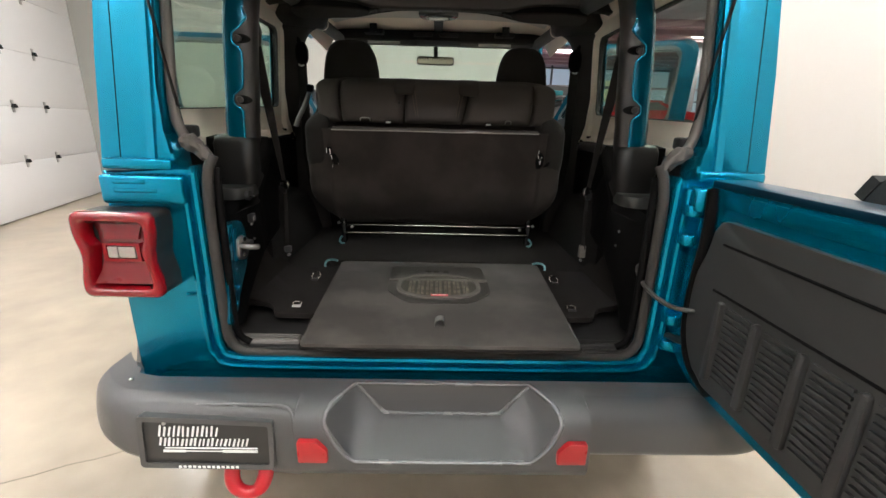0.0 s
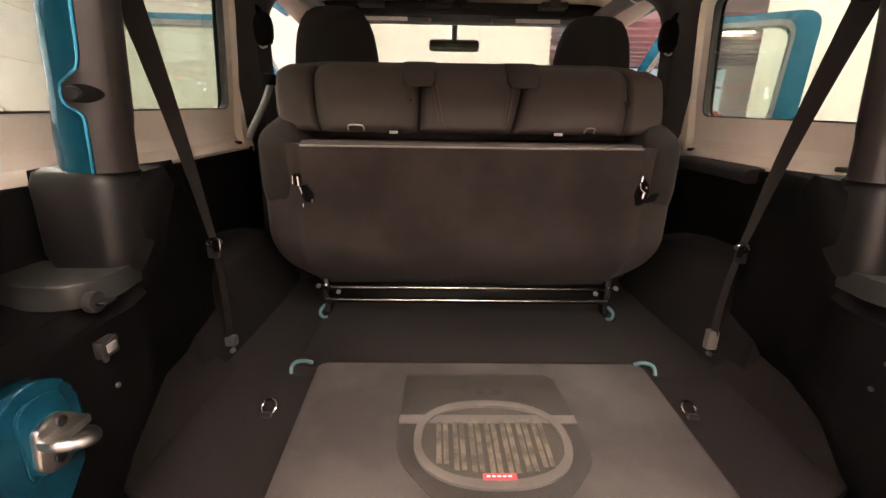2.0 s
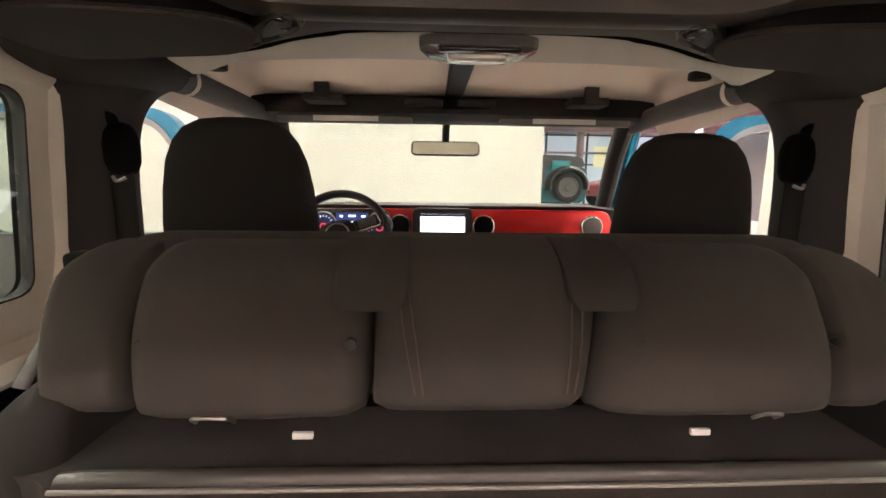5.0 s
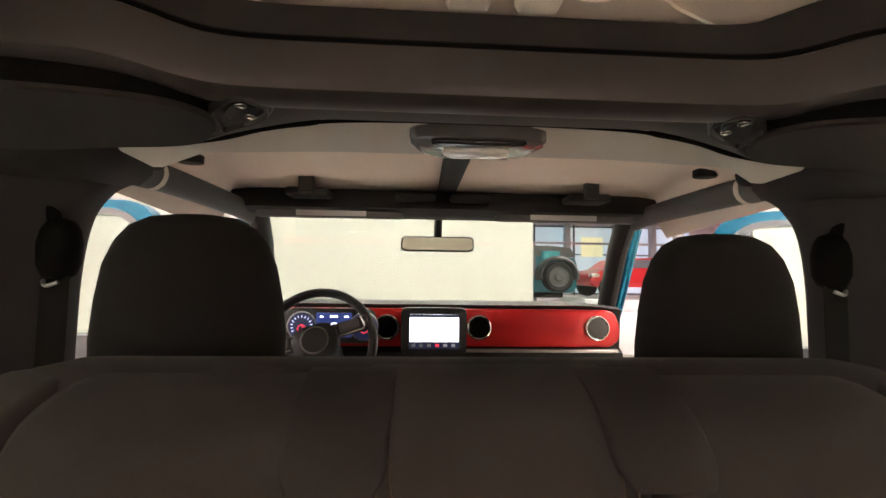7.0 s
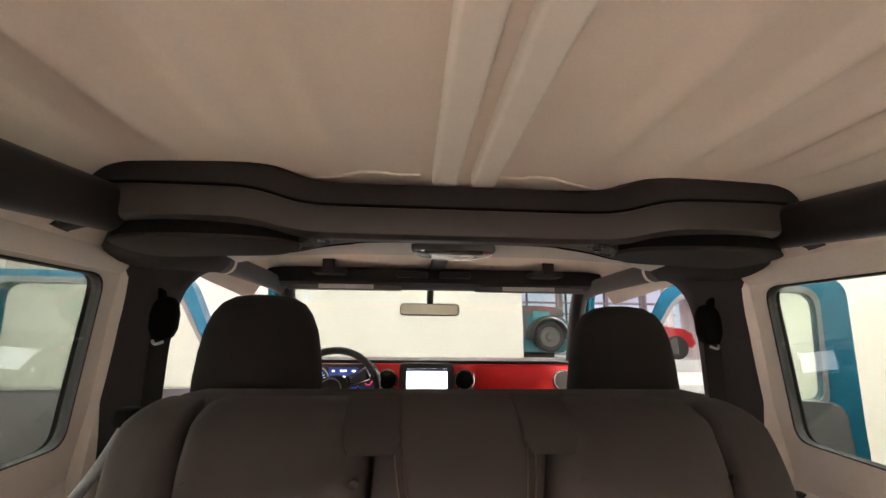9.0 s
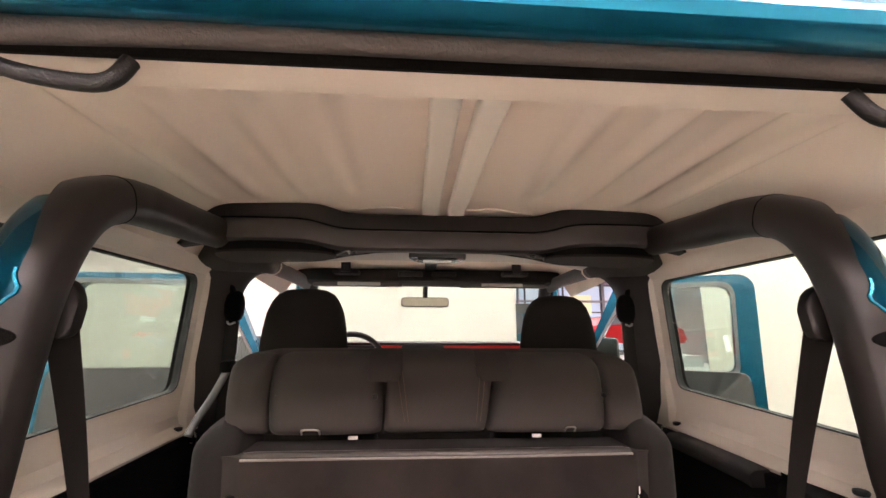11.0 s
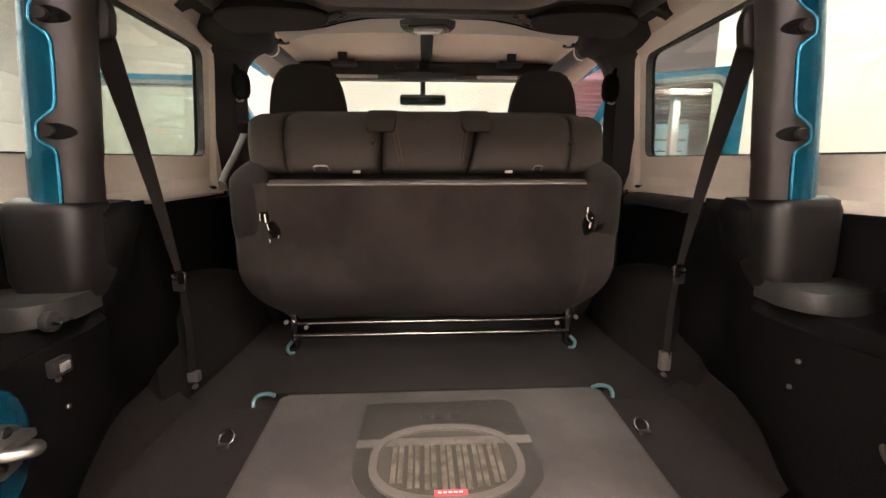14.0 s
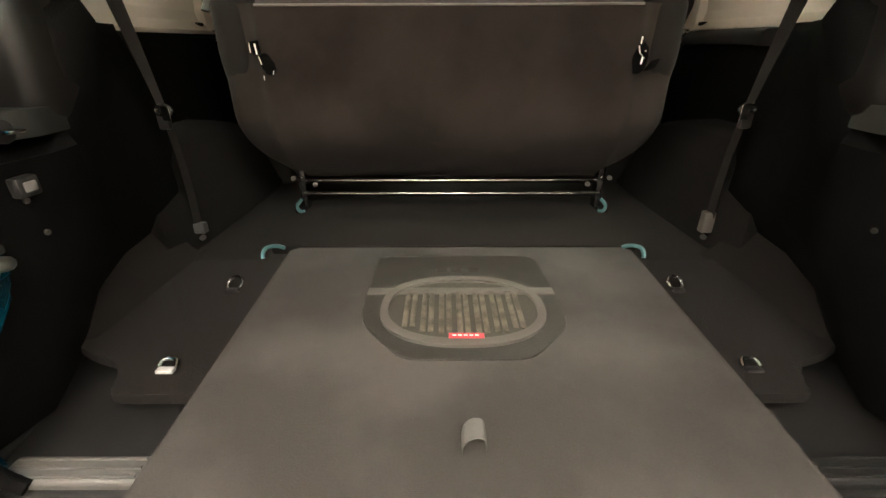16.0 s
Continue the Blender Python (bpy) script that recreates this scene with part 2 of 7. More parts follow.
def under(root, *obs):
    inv = Matrix.Translation(root.location).inverted()
    for ob in obs:
        ob.parent = root
        ob.matrix_parent_inverse = inv
    return obs[0]


def wpart(name, bm, mat, root, label="", angle=38):
    """A part built in world metres under a root that may stand off the origin."""
    ob = part(name, bm, mat, None, label, angle)
    under(root, ob)
    return ob


def box(bm, x0, x1, y0, y1, z0, z1, bev=0.0, seg=2):
    vs = [bm.verts.new((x, y, z)) for x in (x0, x1) for y in (y0, y1) for z in (z0, z1)]
    fs = [bm.faces.new([vs[i] for i in f]) for f in ((0, 1, 3, 2), (4, 6, 7, 5), (0, 4, 5, 1), (2, 3, 7, 6), (0, 2, 6, 4), (1, 5, 7, 3))]
    if bev:
        es = list({e for f in fs for e in f.edges})
        bmesh.ops.bevel(bm, geom=es, offset=bev, segments=seg, profile=0.5, affect="EDGES")
    return bm


def one_box(*a, **k):
    return box(bmesh.new(), *a, **k)


def put3(axis, a, b, c):
    """The point with coordinate c along the axis; a, b are the other two in order."""
    return {"x": (c, a, b), "y": (a, c, b), "z": (a, b, c)}[axis]


def rounded(pts, r, n=5):
    """A closed polygon with its corners rounded; r is one radius or one a corner."""
    out, k = [], len(pts)
    rs = r if isinstance(r, (list, tuple)) else [r] * k
    for i in range(k):
        p, a, b = Vector(pts[i]), Vector(pts[i - 1]), Vector(pts[(i + 1) % k])
        if rs[i] <= 0:
            out.append(tuple(p))
            continue
        da, db = (a - p), (b - p)
        t = min(rs[i], da.length * 0.48, db.length * 0.48)
        s, e = p + da.normalized() * t, p + db.normalized() * t
        for j in range(n + 1):
            u = j / n
            out.append(tuple(s * (1 - u) ** 2 + p * 2 * u * (1 - u) + e * u * u))
    return out


def prism(bm, pts, axis, c0, c1, bev=0.0, seg=2):
    a = [bm.verts.new(put3(axis, *p, c0)) for p in pts]
    b = [bm.verts.new(put3(axis, *p, c1)) for p in pts]
    fs = [bm.faces.new(a), bm.faces.new(b)]
    k = len(pts)
    for i in range(k):
        bm.faces.new((a[i], a[(i + 1) % k], b[(i + 1) % k], b[i]))
    if bev:
        es = list({e for f in fs for e in f.edges})
        bmesh.ops.bevel(bm, geom=es, offset=bev, segments=seg, profile=0.5, affect="EDGES", clamp_overlap=True)
    return bm


def cast(poly, c, d):
    """Where the ray from c along d leaves the polygon."""
    best = None
    for i in range(len(poly)):
        ax, ay = poly[i]
        bx, by = poly[(i + 1) % len(poly)]
        ex, ey = bx - ax, by - ay
        den = d[0] * ey - d[1] * ex
        if abs(den) < 1e-12:
            continue
        t = ((ax - c[0]) * ey - (ay - c[1]) * ex) / den
        u = ((ax - c[0]) * d[1] - (ay - c[1]) * d[0]) / den
        if t > 0 and -1e-6 <= u <= 1 + 1e-6 and (best is None or t < best):
            best = t
    return (c[0] + d[0] * best, c[1] + d[1] * best)


def framed(bm, outer, inner, axis, c0, c1, extra=()):
    """A plate with a hole: outer polygon, inner polygon (its points set the sampling)."""
    cx, cy = sum(p[0] for p in inner) / len(inner), sum(p[1] for p in inner) / len(inner)
    ang = sorted([math.atan2(p[1] - cy, p[0] - cx) for p in inner] + [math.atan2(p[1] - cy, p[0] - cx) for p in outer])
    ang = [a for i, a in enumerate(ang) if i == 0 or a - ang[i - 1] > 1e-4]
    inn = [cast(inner, (cx, cy), (math.cos(a), math.sin(a))) for a in ang]
    out = [cast(outer, (cx, cy), (math.cos(a), math.sin(a))) for a in ang]
    k = len(ang)
    rows = [[bm.verts.new(put3(axis, *p, c)) for p in ps] for ps, c in ((inn, c0), (out, c0), (out, c1), (inn, c1))]
    for q in range(4):
        r0, r1 = rows[q], rows[(q + 1) % 4]
        for i in range(k):
            bm.faces.new((r0[i], r0[(i + 1) % k], r1[(i + 1) % k], r1[i]))
    return bm


def smooth_path(pts, n=6):
    """Catmull-Rom through the points."""
    P = [Vector(p) for p in pts]
    out = []
    for i in range(len(P) - 1):
        a, b, c, d = P[max(i - 1, 0)], P[i], P[i + 1], P[min(i + 2, len(P) - 1)]
        for j in range(n):
            t = j / n
            out.append(0.5 * ((2 * b) + (c - a) * t + (2 * a - 5 * b + 4 * c - d) * t * t + (3 * b - a - 3 * c + d) * t ** 3))
    out.append(P[-1])
    return out


def tube(bm, pts, r, n=12, closed=False, squash=(1, 1), cap=True):
    """A round bar along the points; r may be a list; squash flattens the section."""
    P = [Vector(p) for p in pts]
    k = len(P)
    rs = r if isinstance(r, (list, tuple)) else [r] * k
    tan = []
    for i in range(k):
        a, b = (P[i - 1], P[(i + 1) % k]) if closed else (P[max(i - 1, 0)], P[min(i + 1, k - 1)])
        tan.append((b - a).normalized())
    up = Vector((0, 0, 1)) if abs(tan[0].z) < 0.9 else Vector((0, 1, 0))
    rings = []
    for i in range(k):
        t = tan[i]
        side = up.cross(t)
        if side.length < 1e-5:
            side = Vector((1, 0, 0)).cross(t)
        side.normalize()
        up = t.cross(side).normalized()
        rings.append([bm.verts.new(P[i] + rs[i] * (side * math.cos(2 * math.pi * j / n) * squash[0] + up * math.sin(2 * math.pi * j / n) * squash[1])) for j in range(n)])
    for i in range(k if closed else k - 1):
        a, b = rings[i], rings[(i + 1) % k]
        for j in range(n):
            bm.faces.new((a[j], a[(j + 1) % n], b[(j + 1) % n], b[j]))
    if cap and not closed:
        bm.faces.new(rings[0])
        bm.faces.new(rings[-1])
    return bm


def loft(bm, secs, cap=True, loop=True):
    rows = [[bm.verts.new(p) for p in s] for s in secs]
    n = len(rows[0])
    for a, b in zip(rows, rows[1:]):
        for j in range(n if loop else n - 1):
            bm.faces.new((a[j], a[(j + 1) % n], b[(j + 1) % n], b[j]))
    if cap and loop:
        bm.faces.new(rows[0])
        bm.faces.new(rows[-1])
    return bm


def shell(bm, f, g, us, vs):
    """A closed sheet between two surfaces f(u, v) and g(u, v)."""
    A = [[bm.verts.new(f(u, v)) for v in vs] for u in us]
    C = [[bm.verts.new(g(u, v)) for v in vs] for u in us]
    for i in range(len(us) - 1):
        for j in range(len(vs) - 1):
            bm.faces.new((A[i][j], A[i + 1][j], A[i + 1][j + 1], A[i][j + 1]))
            bm.faces.new((C[i][j], C[i][j + 1], C[i + 1][j + 1], C[i + 1][j]))
    nu, nv = len(us) - 1, len(vs) - 1
    for i in range(nu):
        for j in (0, nv):
            bm.faces.new((A[i][j], C[i][j], C[i + 1][j], A[i + 1][j]))
    for j in range(nv):
        for i in (0, nu):
            bm.faces.new((A[i][j], A[i][j + 1], C[i][j + 1], C[i][j]))
    return bm


def disc(bm, c, axis, r, depth, n=24, bev=0.0):
    pts = [(r * math.cos(2 * math.pi * i / n), r * math.sin(2 * math.pi * i / n)) for i in range(n)]
    m = {"x": (c[1], c[2], c[0]), "y": (c[0], c[2], c[1]), "z": (c[0], c[1], c[2])}[axis]
    return prism(bm, [(p[0] + m[0], p[1] + m[1]) for p in pts], axis, m[2], m[2] + depth, bev)


def ring(bm, c, axis, r, thick, n=32, m=10, sx=1.0, sy=1.0):
    pts = []
    for i in range(n):
        a = 2 * math.pi * i / n
        u, v = r * sx * math.cos(a), r * sy * math.sin(a)
        pts.append({"x": (c[0], c[1] + u, c[2] + v), "y": (c[0] + u, c[1], c[2] + v), "z": (c[0] + u, c[1] + v, c[2])}[axis])
    return tube(bm, pts, thick, m, closed=True)


def lathe(bm, profile, c, axis, n=40):
    """Turn (radius, along) pairs round the axis through c."""
    rows = []
    for r, h in profile:
        row = []
        for i in range(n):
            a = 2 * math.pi * i / n
            u, v = r * math.cos(a), r * math.sin(a)
            row.append({"x": (c[0] + h, c[1] + u, c[2] + v), "y": (c[0] + u, c[1] + h, c[2] + v), "z": (c[0] + u, c[1] + v, c[2] + h)}[axis])
        rows.append(row)
    return loft(bm, rows)


def sheared(bm, fn):
    for v in bm.verts:
        v.co = Vector(fn(*v.co))
    return bm


def superell(cx, cy, a, b, p=3.0, n=28):
    out = []
    for i in range(n):
        t = 2 * math.pi * i / n
        c, s = math.cos(t), math.sin(t)
        out.append((cx + a * math.copysign(abs(c) ** (2 / p), c), cy + b * math.copysign(abs(s) ** (2 / p), s)))
    return out


def frange(a, b, n):
    return [a + (b - a) * i / n for i in range(n + 1)]


# ---- the hall ----
FLOOR = part("floor", one_box(-40, 40, -40, 40, -0.2, 0), CONCRETE)
tagged(FLOOR, "glossy beige sealed concrete floor with hairline cracks", "floor", kind="structure")
crack = bmesh.new()
for a, b in (((-1.95, 1.1), (-0.9, 1.62)), ((-0.9, 1.62), (1.2, 2.3)), ((-6, 0.2), (-1.95, 1.1)), ((-1.1, 0.4), (-0.7, 0.2)), ((0.2, 0.62), (1.6, 0.5))):
    pts = [Vector((a[0] + (b[0] - a[0]) * i / 12, a[1] + (b[1] - a[1]) * i / 12 + random.uniform(-0.012, 0.012), 0.0012)) for i in range(13)]
    tube(crack, pts, 0.004, 5, squash=(1, 0.25))
tagged(part("floor_crack", crack, material("crack_dirt", (0.27, 0.235, 0.19), 0.8, 0, 0.2, 10, 100)), "thin dark cracks in the concrete floor", "floor crack", kind="structure")

LX = lambda y: -5.18 - 0.266 * (y - 4.92)
garage = thing("garage_door_wall", "white sectional garage door with panel joints and hinges", "garage door", -5.2, 4.9, 0, kind="structure")
dirv = Vector((-0.257, 0.966, 0))
nrm = Vector((0.966, 0.257, 0))
base = Vector((LX(2.4), 2.4, 0))


def on_garage(s, d, z):
    p = base + dirv * s + nrm * d
    return (p.x, p.y, z)


def garage_box(s0, s1, d0, d1, z0, z1, bev=0.0):
    bm = one_box(s0, s1, d0, d1, z0, z1, bev=bev)
    return sheared(bm, on_garage)


for i in range(6):
    z0 = 0.02 + i * 0.685
    wpart("panel", garage_box(-9, 5.55, -0.05, 0.0, z0 + 0.0015, z0 + 0.6835, 0.004), GARAGE, garage)
for i in range(1, 6):
    for q in (0.6, 1.3, 2.0, 2.7, 3.4, 4.08):
        z0 = 0.02 + i * 0.685
        bm = garage_box(q - 0.022, q + 0.022, -0.002, 0.010, z0 - 0.075, z0 + 0.075, 0.003)
        h = wpart("hinge", bm, STEEL, garage, "grey steel hinge bracket")
        sub_h = sheared(prism(bmesh.new(), [(q - 0.05, z0 - 0.012), (q - 0.02, z0 + 0.03), (q + 0.02, z0 + 0.03), (q + 0.05, z0 - 0.012), (q + 0.015, z0 - 0.02), (q - 0.015, z0 - 0.02)], "y", 0.008, 0.035, bev=0.003), lambda x, y, z: on_garage(x, y, z))
        part("hinge_knuckle", sub_h, BLACKSTEEL, h)
for s, w in ((5.58, 0.03), (-8.9, 0.05)):
    wpart("track", garage_box(s, s + w, 0.005, 0.075, 0.0, 3.6, 0.004), STEEL, garage, "vertical steel door track")
wpart("cable", tube(bmesh.new(), [on_garage(5.66, 0.05, 0.02), on_garage(5.62, 0.05, 2.2), on_garage(5.58, 0.06, 3.6)], 0.012, 6), FLEXBLACK, garage, "thin black cable")

tagged(part("wall_front", one_box(-6.4, 1.56, 7.5, 7.65, 0, 4.2), WHITEWALL), "plain white painted partition wall", "wall", kind="structure")
tagged(part("wall_right", one_box(3.6, 3.75, -6, 5.95, 0, 4.2), WALL), "plain cream painted wall", "wall", kind="structure")
tagged(part("wall_back", one_box(-9, 16, -4.65, -4.5, 0, 4.2), WALL), "plain cream painted back wall", "wall", kind="structure")
tagged(part("wall_left", sheared(one_box(-12, 9, -0.3, -0.06, 0, 4.2), on_garage), WALL), "cream wall round the garage door", "wall", kind="structure")
tagged(part("wall_showroom_end", one_box(-8, 16.2, 21, 21.2, 0, 4.2), LAVENDER), "pale showroom end wall", "wall", kind="structure")
tagged(part("wall_showroom_side", one_box(16, 16.2, -6.2, 21, 0, 4.2), LAVENDER), "pale showroom side wall", "wall", kind="structure")
tagged(part("wall_far_left", one_box(-9.4, -9.2, 4, 21.2, 0, 4.2), WALL), "plain cream wall", "wall", kind="structure")
tagged(part("ceiling", one_box(-16, 17, -7, 22, 4.2, 4.4), CEILING), "white insulated steel hall ceiling", "ceiling", kind="structure")
tagged(part("ceiling_showroom", one_box(3.8, 16, -6, 12.3, 4.12, 4.18), DARKWALL), "grey insulated showroom ceiling", "ceiling", kind="structure")
for i in range(9):
    y = 12.5 + i * 0.95
    tagged(part("purlin", one_box(1.7, 16, y, y + 0.30, 3.98, 4.19, bev=0.01), PURLIN), "red-oxide steel roof purlin under the ceiling", "roof beam", "roof purlins", "structure")

win = thing("showroom_window", "tall showroom window wall with black mullions", "window", 7, 20.9, 0, kind="structure")
for i in range(5):
    x = 3.4 + i * 1.9
    wpart("pane", one_box(x + 0.05, x + 1.85, 20.86, 20.9, 0.8, 3.9), DAYGLASS, win, "bright daylight pane")
    wpart("mullion", one_box(x - 0.035, x + 0.035, 20.8, 20.92, 0.4, 4.0, bev=0.006), BLACKFRAME, win)
wpart("notice", one_box(7.52, 8.56, 20.76, 20.79, 2.48, 3.40), WARMPANE, win, "lit pale yellow notice panel")
for z in (0.72, 2.55, 3.86):
    wpart("transom", one_box(3.3, 12.6, 20.8, 20.92, z, z + 0.06, bev=0.006), BLACKFRAME, win)


for x, w in ((4.75, 0.10), (6.55, 0.26), (8.9, 0.10), (10.6, 0.26)):
    tagged(part("showroom_column", one_box(x, x + w, 20.2, 20.2 + w, 0, 4.1, bev=0.01), DARKWALL), "grey steel column before the showroom window", "column", "showroom columns", "structure")
tagged(part("showroom_column", one_box(8.45, 8.70, 14.9, 15.15, 0, 4.1, bev=0.01), DARKWALL), "grey steel column on the showroom floor", "column", "showroom columns", "structure")
tagged(part("showroom_rail", one_box(3.2, 12.4, 20.3, 20.38, 3.02, 3.12, bev=0.01), DARKWALL), "grey steel rail across the showroom window", "rail", kind="structure")


def ceiling_lamp(x, y, z=4.05, w=1.3, d=0.35):
    t = thing("ceiling_lamp", "white LED panel lamp on the hall ceiling", "ceiling lamp", x, y, z, "hall ceiling lamps")
    wpart("housing", one_box(x - w / 2 - 0.03, x + w / 2 + 0.03, y - d / 2 - 0.03, y + d / 2 + 0.03, z + 0.02, z + 0.155, bev=0.01), INK, t)
    wpart("diffuser", one_box(x - w / 2, x + w / 2, y - d / 2, y + d / 2, z, z + 0.025, bev=0.004), LAMPWHITE, t, "glowing white diffuser")
    return t


for lx in (-3.2, 0.0, 2.6):
    for ly in (-3.0, -1.0, 1.6, 3.2, 5.4):
        ceiling_lamp(lx, ly)
for lx, ly in ((5.5, 6.5), (9.5, 9), (4.5, 11), (8.5, 14), (5.0, 17), (11, 3), (6.5, 0), (12.5, 12.5), (12.5, 17)):
    ceiling_lamp(lx, ly)


# ---- the off-road vehicle ----
car = thing("off_road_vehicle", "teal two-door off-road vehicle with its tailgate and both front doors open", "car", 0, 2.2, 0)


def sub(name, bm, mat, owner, label="", angle=38):
    return part(name, bm, mat, owner, label, angle)


def mirrored(pts, s):
    return [(s * p[0], *p[1:]) for p in pts]


# tub: rear frame with the load opening, outer sides, inner walls, floor pan
rear = [(-0.82, 0.635), (-0.82, 1.19), (-0.628, 1.19), (-0.606, 1.205), (-0.592, 1.16), (-0.592, 0.75), (-0.585, 0.70), (-0.55, 0.686)]
rear = rear + [(-p[0], p[1]) for p in reversed(rear)]
tub = wpart("tub", prism(bmesh.new(), rear, "y", 1.06, 1.12, bev=0.006), TEAL, car, "teal painted body tub")
sub("lower_valance", prism(bmesh.new(), [(-0.815, 0.60), (-0.815, 0.64), (0.815, 0.64), (0.815, 0.60)], "y", 1.07, 1.12, bev=0.008), TEAL, tub)
for s in (-1, 1):
    quarter = bmesh.new()
    prism(quarter, rounded([(1.062, 0.60), (1.062, 1.19), (2.32, 1.19), (2.32, 0.5), (2.14, 0.5), (2.05, 0.82), (1.95, 0.90), (1.50, 0.90), (1.38, 0.80), (1.30, 0.60)], [0.01, 0.03, 0.01, 0.01, 0.05, 0.06, 0.06, 0.06, 0.06, 0.02]), "x", s * 0.785, s * 0.82)
    sub("quarter_panel", quarter, TEAL, tub)
    block = one_box(s * 0.613 if s > 0 else -0.812, 0.812 if s > 0 else -0.613, 1.03, 1.065, 1.113, 1.184, bev=0.010, seg=3)
    sub("corner_cap", block, TEAL, tub, "teal corner cap with faint embossed marks")
    lip = bmesh.new()
    tube(lip, smooth_path([(s * 0.600, 1.058, 1.19), (s * 0.597, 1.056, 1.0), (s * 0.595, 1.056, 0.78), (s * 0.588, 1.056, 0.715), (s * 0.55, 1.056, 0.684), (s * 0.35, 1.056, 0.680), (0, 1.056, 0.680)]), 0.010, 8)
    sub("opening_lip", lip, TEAL, tub)
    flange = smooth_path([(s * 0.622, 1.053, 1.16), (s * 0.622, 1.052, 0.95), (s * 0.620, 1.052, 0.74), (s * 0.608, 1.052, 0.692), (s * 0.565, 1.052, 0.662), (s * 0.36, 1.051, 0.657), (0, 1.051, 0.657)])
    sub("rolled_flange", tube(bmesh.new(), flange, 0.0085, 8), TEAL, tub)
    crease = bmesh.new()
    tube(crease, [(s * 0.66, 1.060, 0.868), (s * 0.60, 1.060, 0.872)], 0.006, 8)
    sub("crease", crease, TEAL, tub)
for z, w in ((1.163, 0.075), (1.142, 0.10)):
    sub("embossed_mark", one_box(-0.775, -0.775 + w, 1.0288, 1.031, z, z + 0.010, bev=0.002), TEAL, tub)

floor_pan = wpart("cargo_floor", one_box(-0.68, 0.68, 1.335, 2.75, 0.70, 0.748, bev=0.010), CARPET, car, "black carpeted cargo floor")
sub("rear_tray", one_box(-0.655, 0.655, 1.075, 1.345, 0.66, 0.708, bev=0.008), PLASTIC, floor_pan, "black plastic sill tray")
for s in (-1, 1):
    # same step on both sides: left coloured as lit, right as shaded
    sub("sill_step", one_box(min(s * 0.385, s * 0.565), max(s * 0.385, s * 0.565), 1.085, 1.125, 0.695, 0.722, bev=0.009, seg=3), SILLGREY if s < 0 else PLASTIC, floor_pan, "grey plastic sill step, coloured pale as lit" if s < 0 else "plastic sill step, coloured dark as shaded")
    for k in range(3):
        sub("step_rib", one_box(min(s * 0.395, s * 0.555), max(s * 0.395, s * 0.555), 1.09 + k * 0.012, 1.095 + k * 0.012, 0.720, 0.7238, bev=0.001), SILLGREY if s < 0 else PLASTIC, floor_pan)
    tongue = rounded([(s * 0.36, 1.195), (s * 0.494, 1.195), (s * 0.505, 1.232), (s * 0.532, 1.266), (s * 0.590, 1.286), (s * 0.634, 1.312), (s * 0.668, 1.36), (s * 0.68, 1.5), (s * 0.68, 1.62), (s * 0.36, 1.62)], [0.006, 0.012, 0.02, 0.015, 0.02, 0.02, 0.03, 0.01, 0.01, 0.01])
    sub("carpet_corner", prism(bmesh.new(), tongue, "z", 0.735, 0.7525, bev=0.004), CARPET, floor_pan)
    ramp = []
    for y, k in ((1.318, 0.10), (1.345, 0.45), (1.38, 0.60), (1.46, 0.68), (1.55, 0.80), (1.66, 1.0)):
        ramp.append([(s * 0.590, y, 0.738), (s * 0.598, y, 0.750), (s * 0.626, y, 0.752 + 0.016 * k), (s * 0.650, y, 0.752 + 0.055 * k), (s * 0.676, y, 0.752 + 0.100 * k), (s * 0.72, y, 0.752 + 0.12 * k), (s * 0.72, y, 0.738)])
    sub("carpet_side", loft(bmesh.new(), ramp), CARPET, floor_pan, "carpet turned up beside the wheelhouse", angle=60)
    sub("tray_ridge", tube(bmesh.new(), smooth_path([(s * 0.592, 1.10, 0.706), (s * 0.602, 1.16, 0.712), (s * 0.622, 1.25, 0.716), (s * 0.645, 1.325, 0.724)], 5), 0.0085, 10), PLASTIC, floor_pan)
# raised shelf of the floor before the seat
sub("floor_riser", one_box(-0.44, 0.44, 1.66, 2.02, 0.745, 0.772, bev=0.010), CARPET, floor_pan)

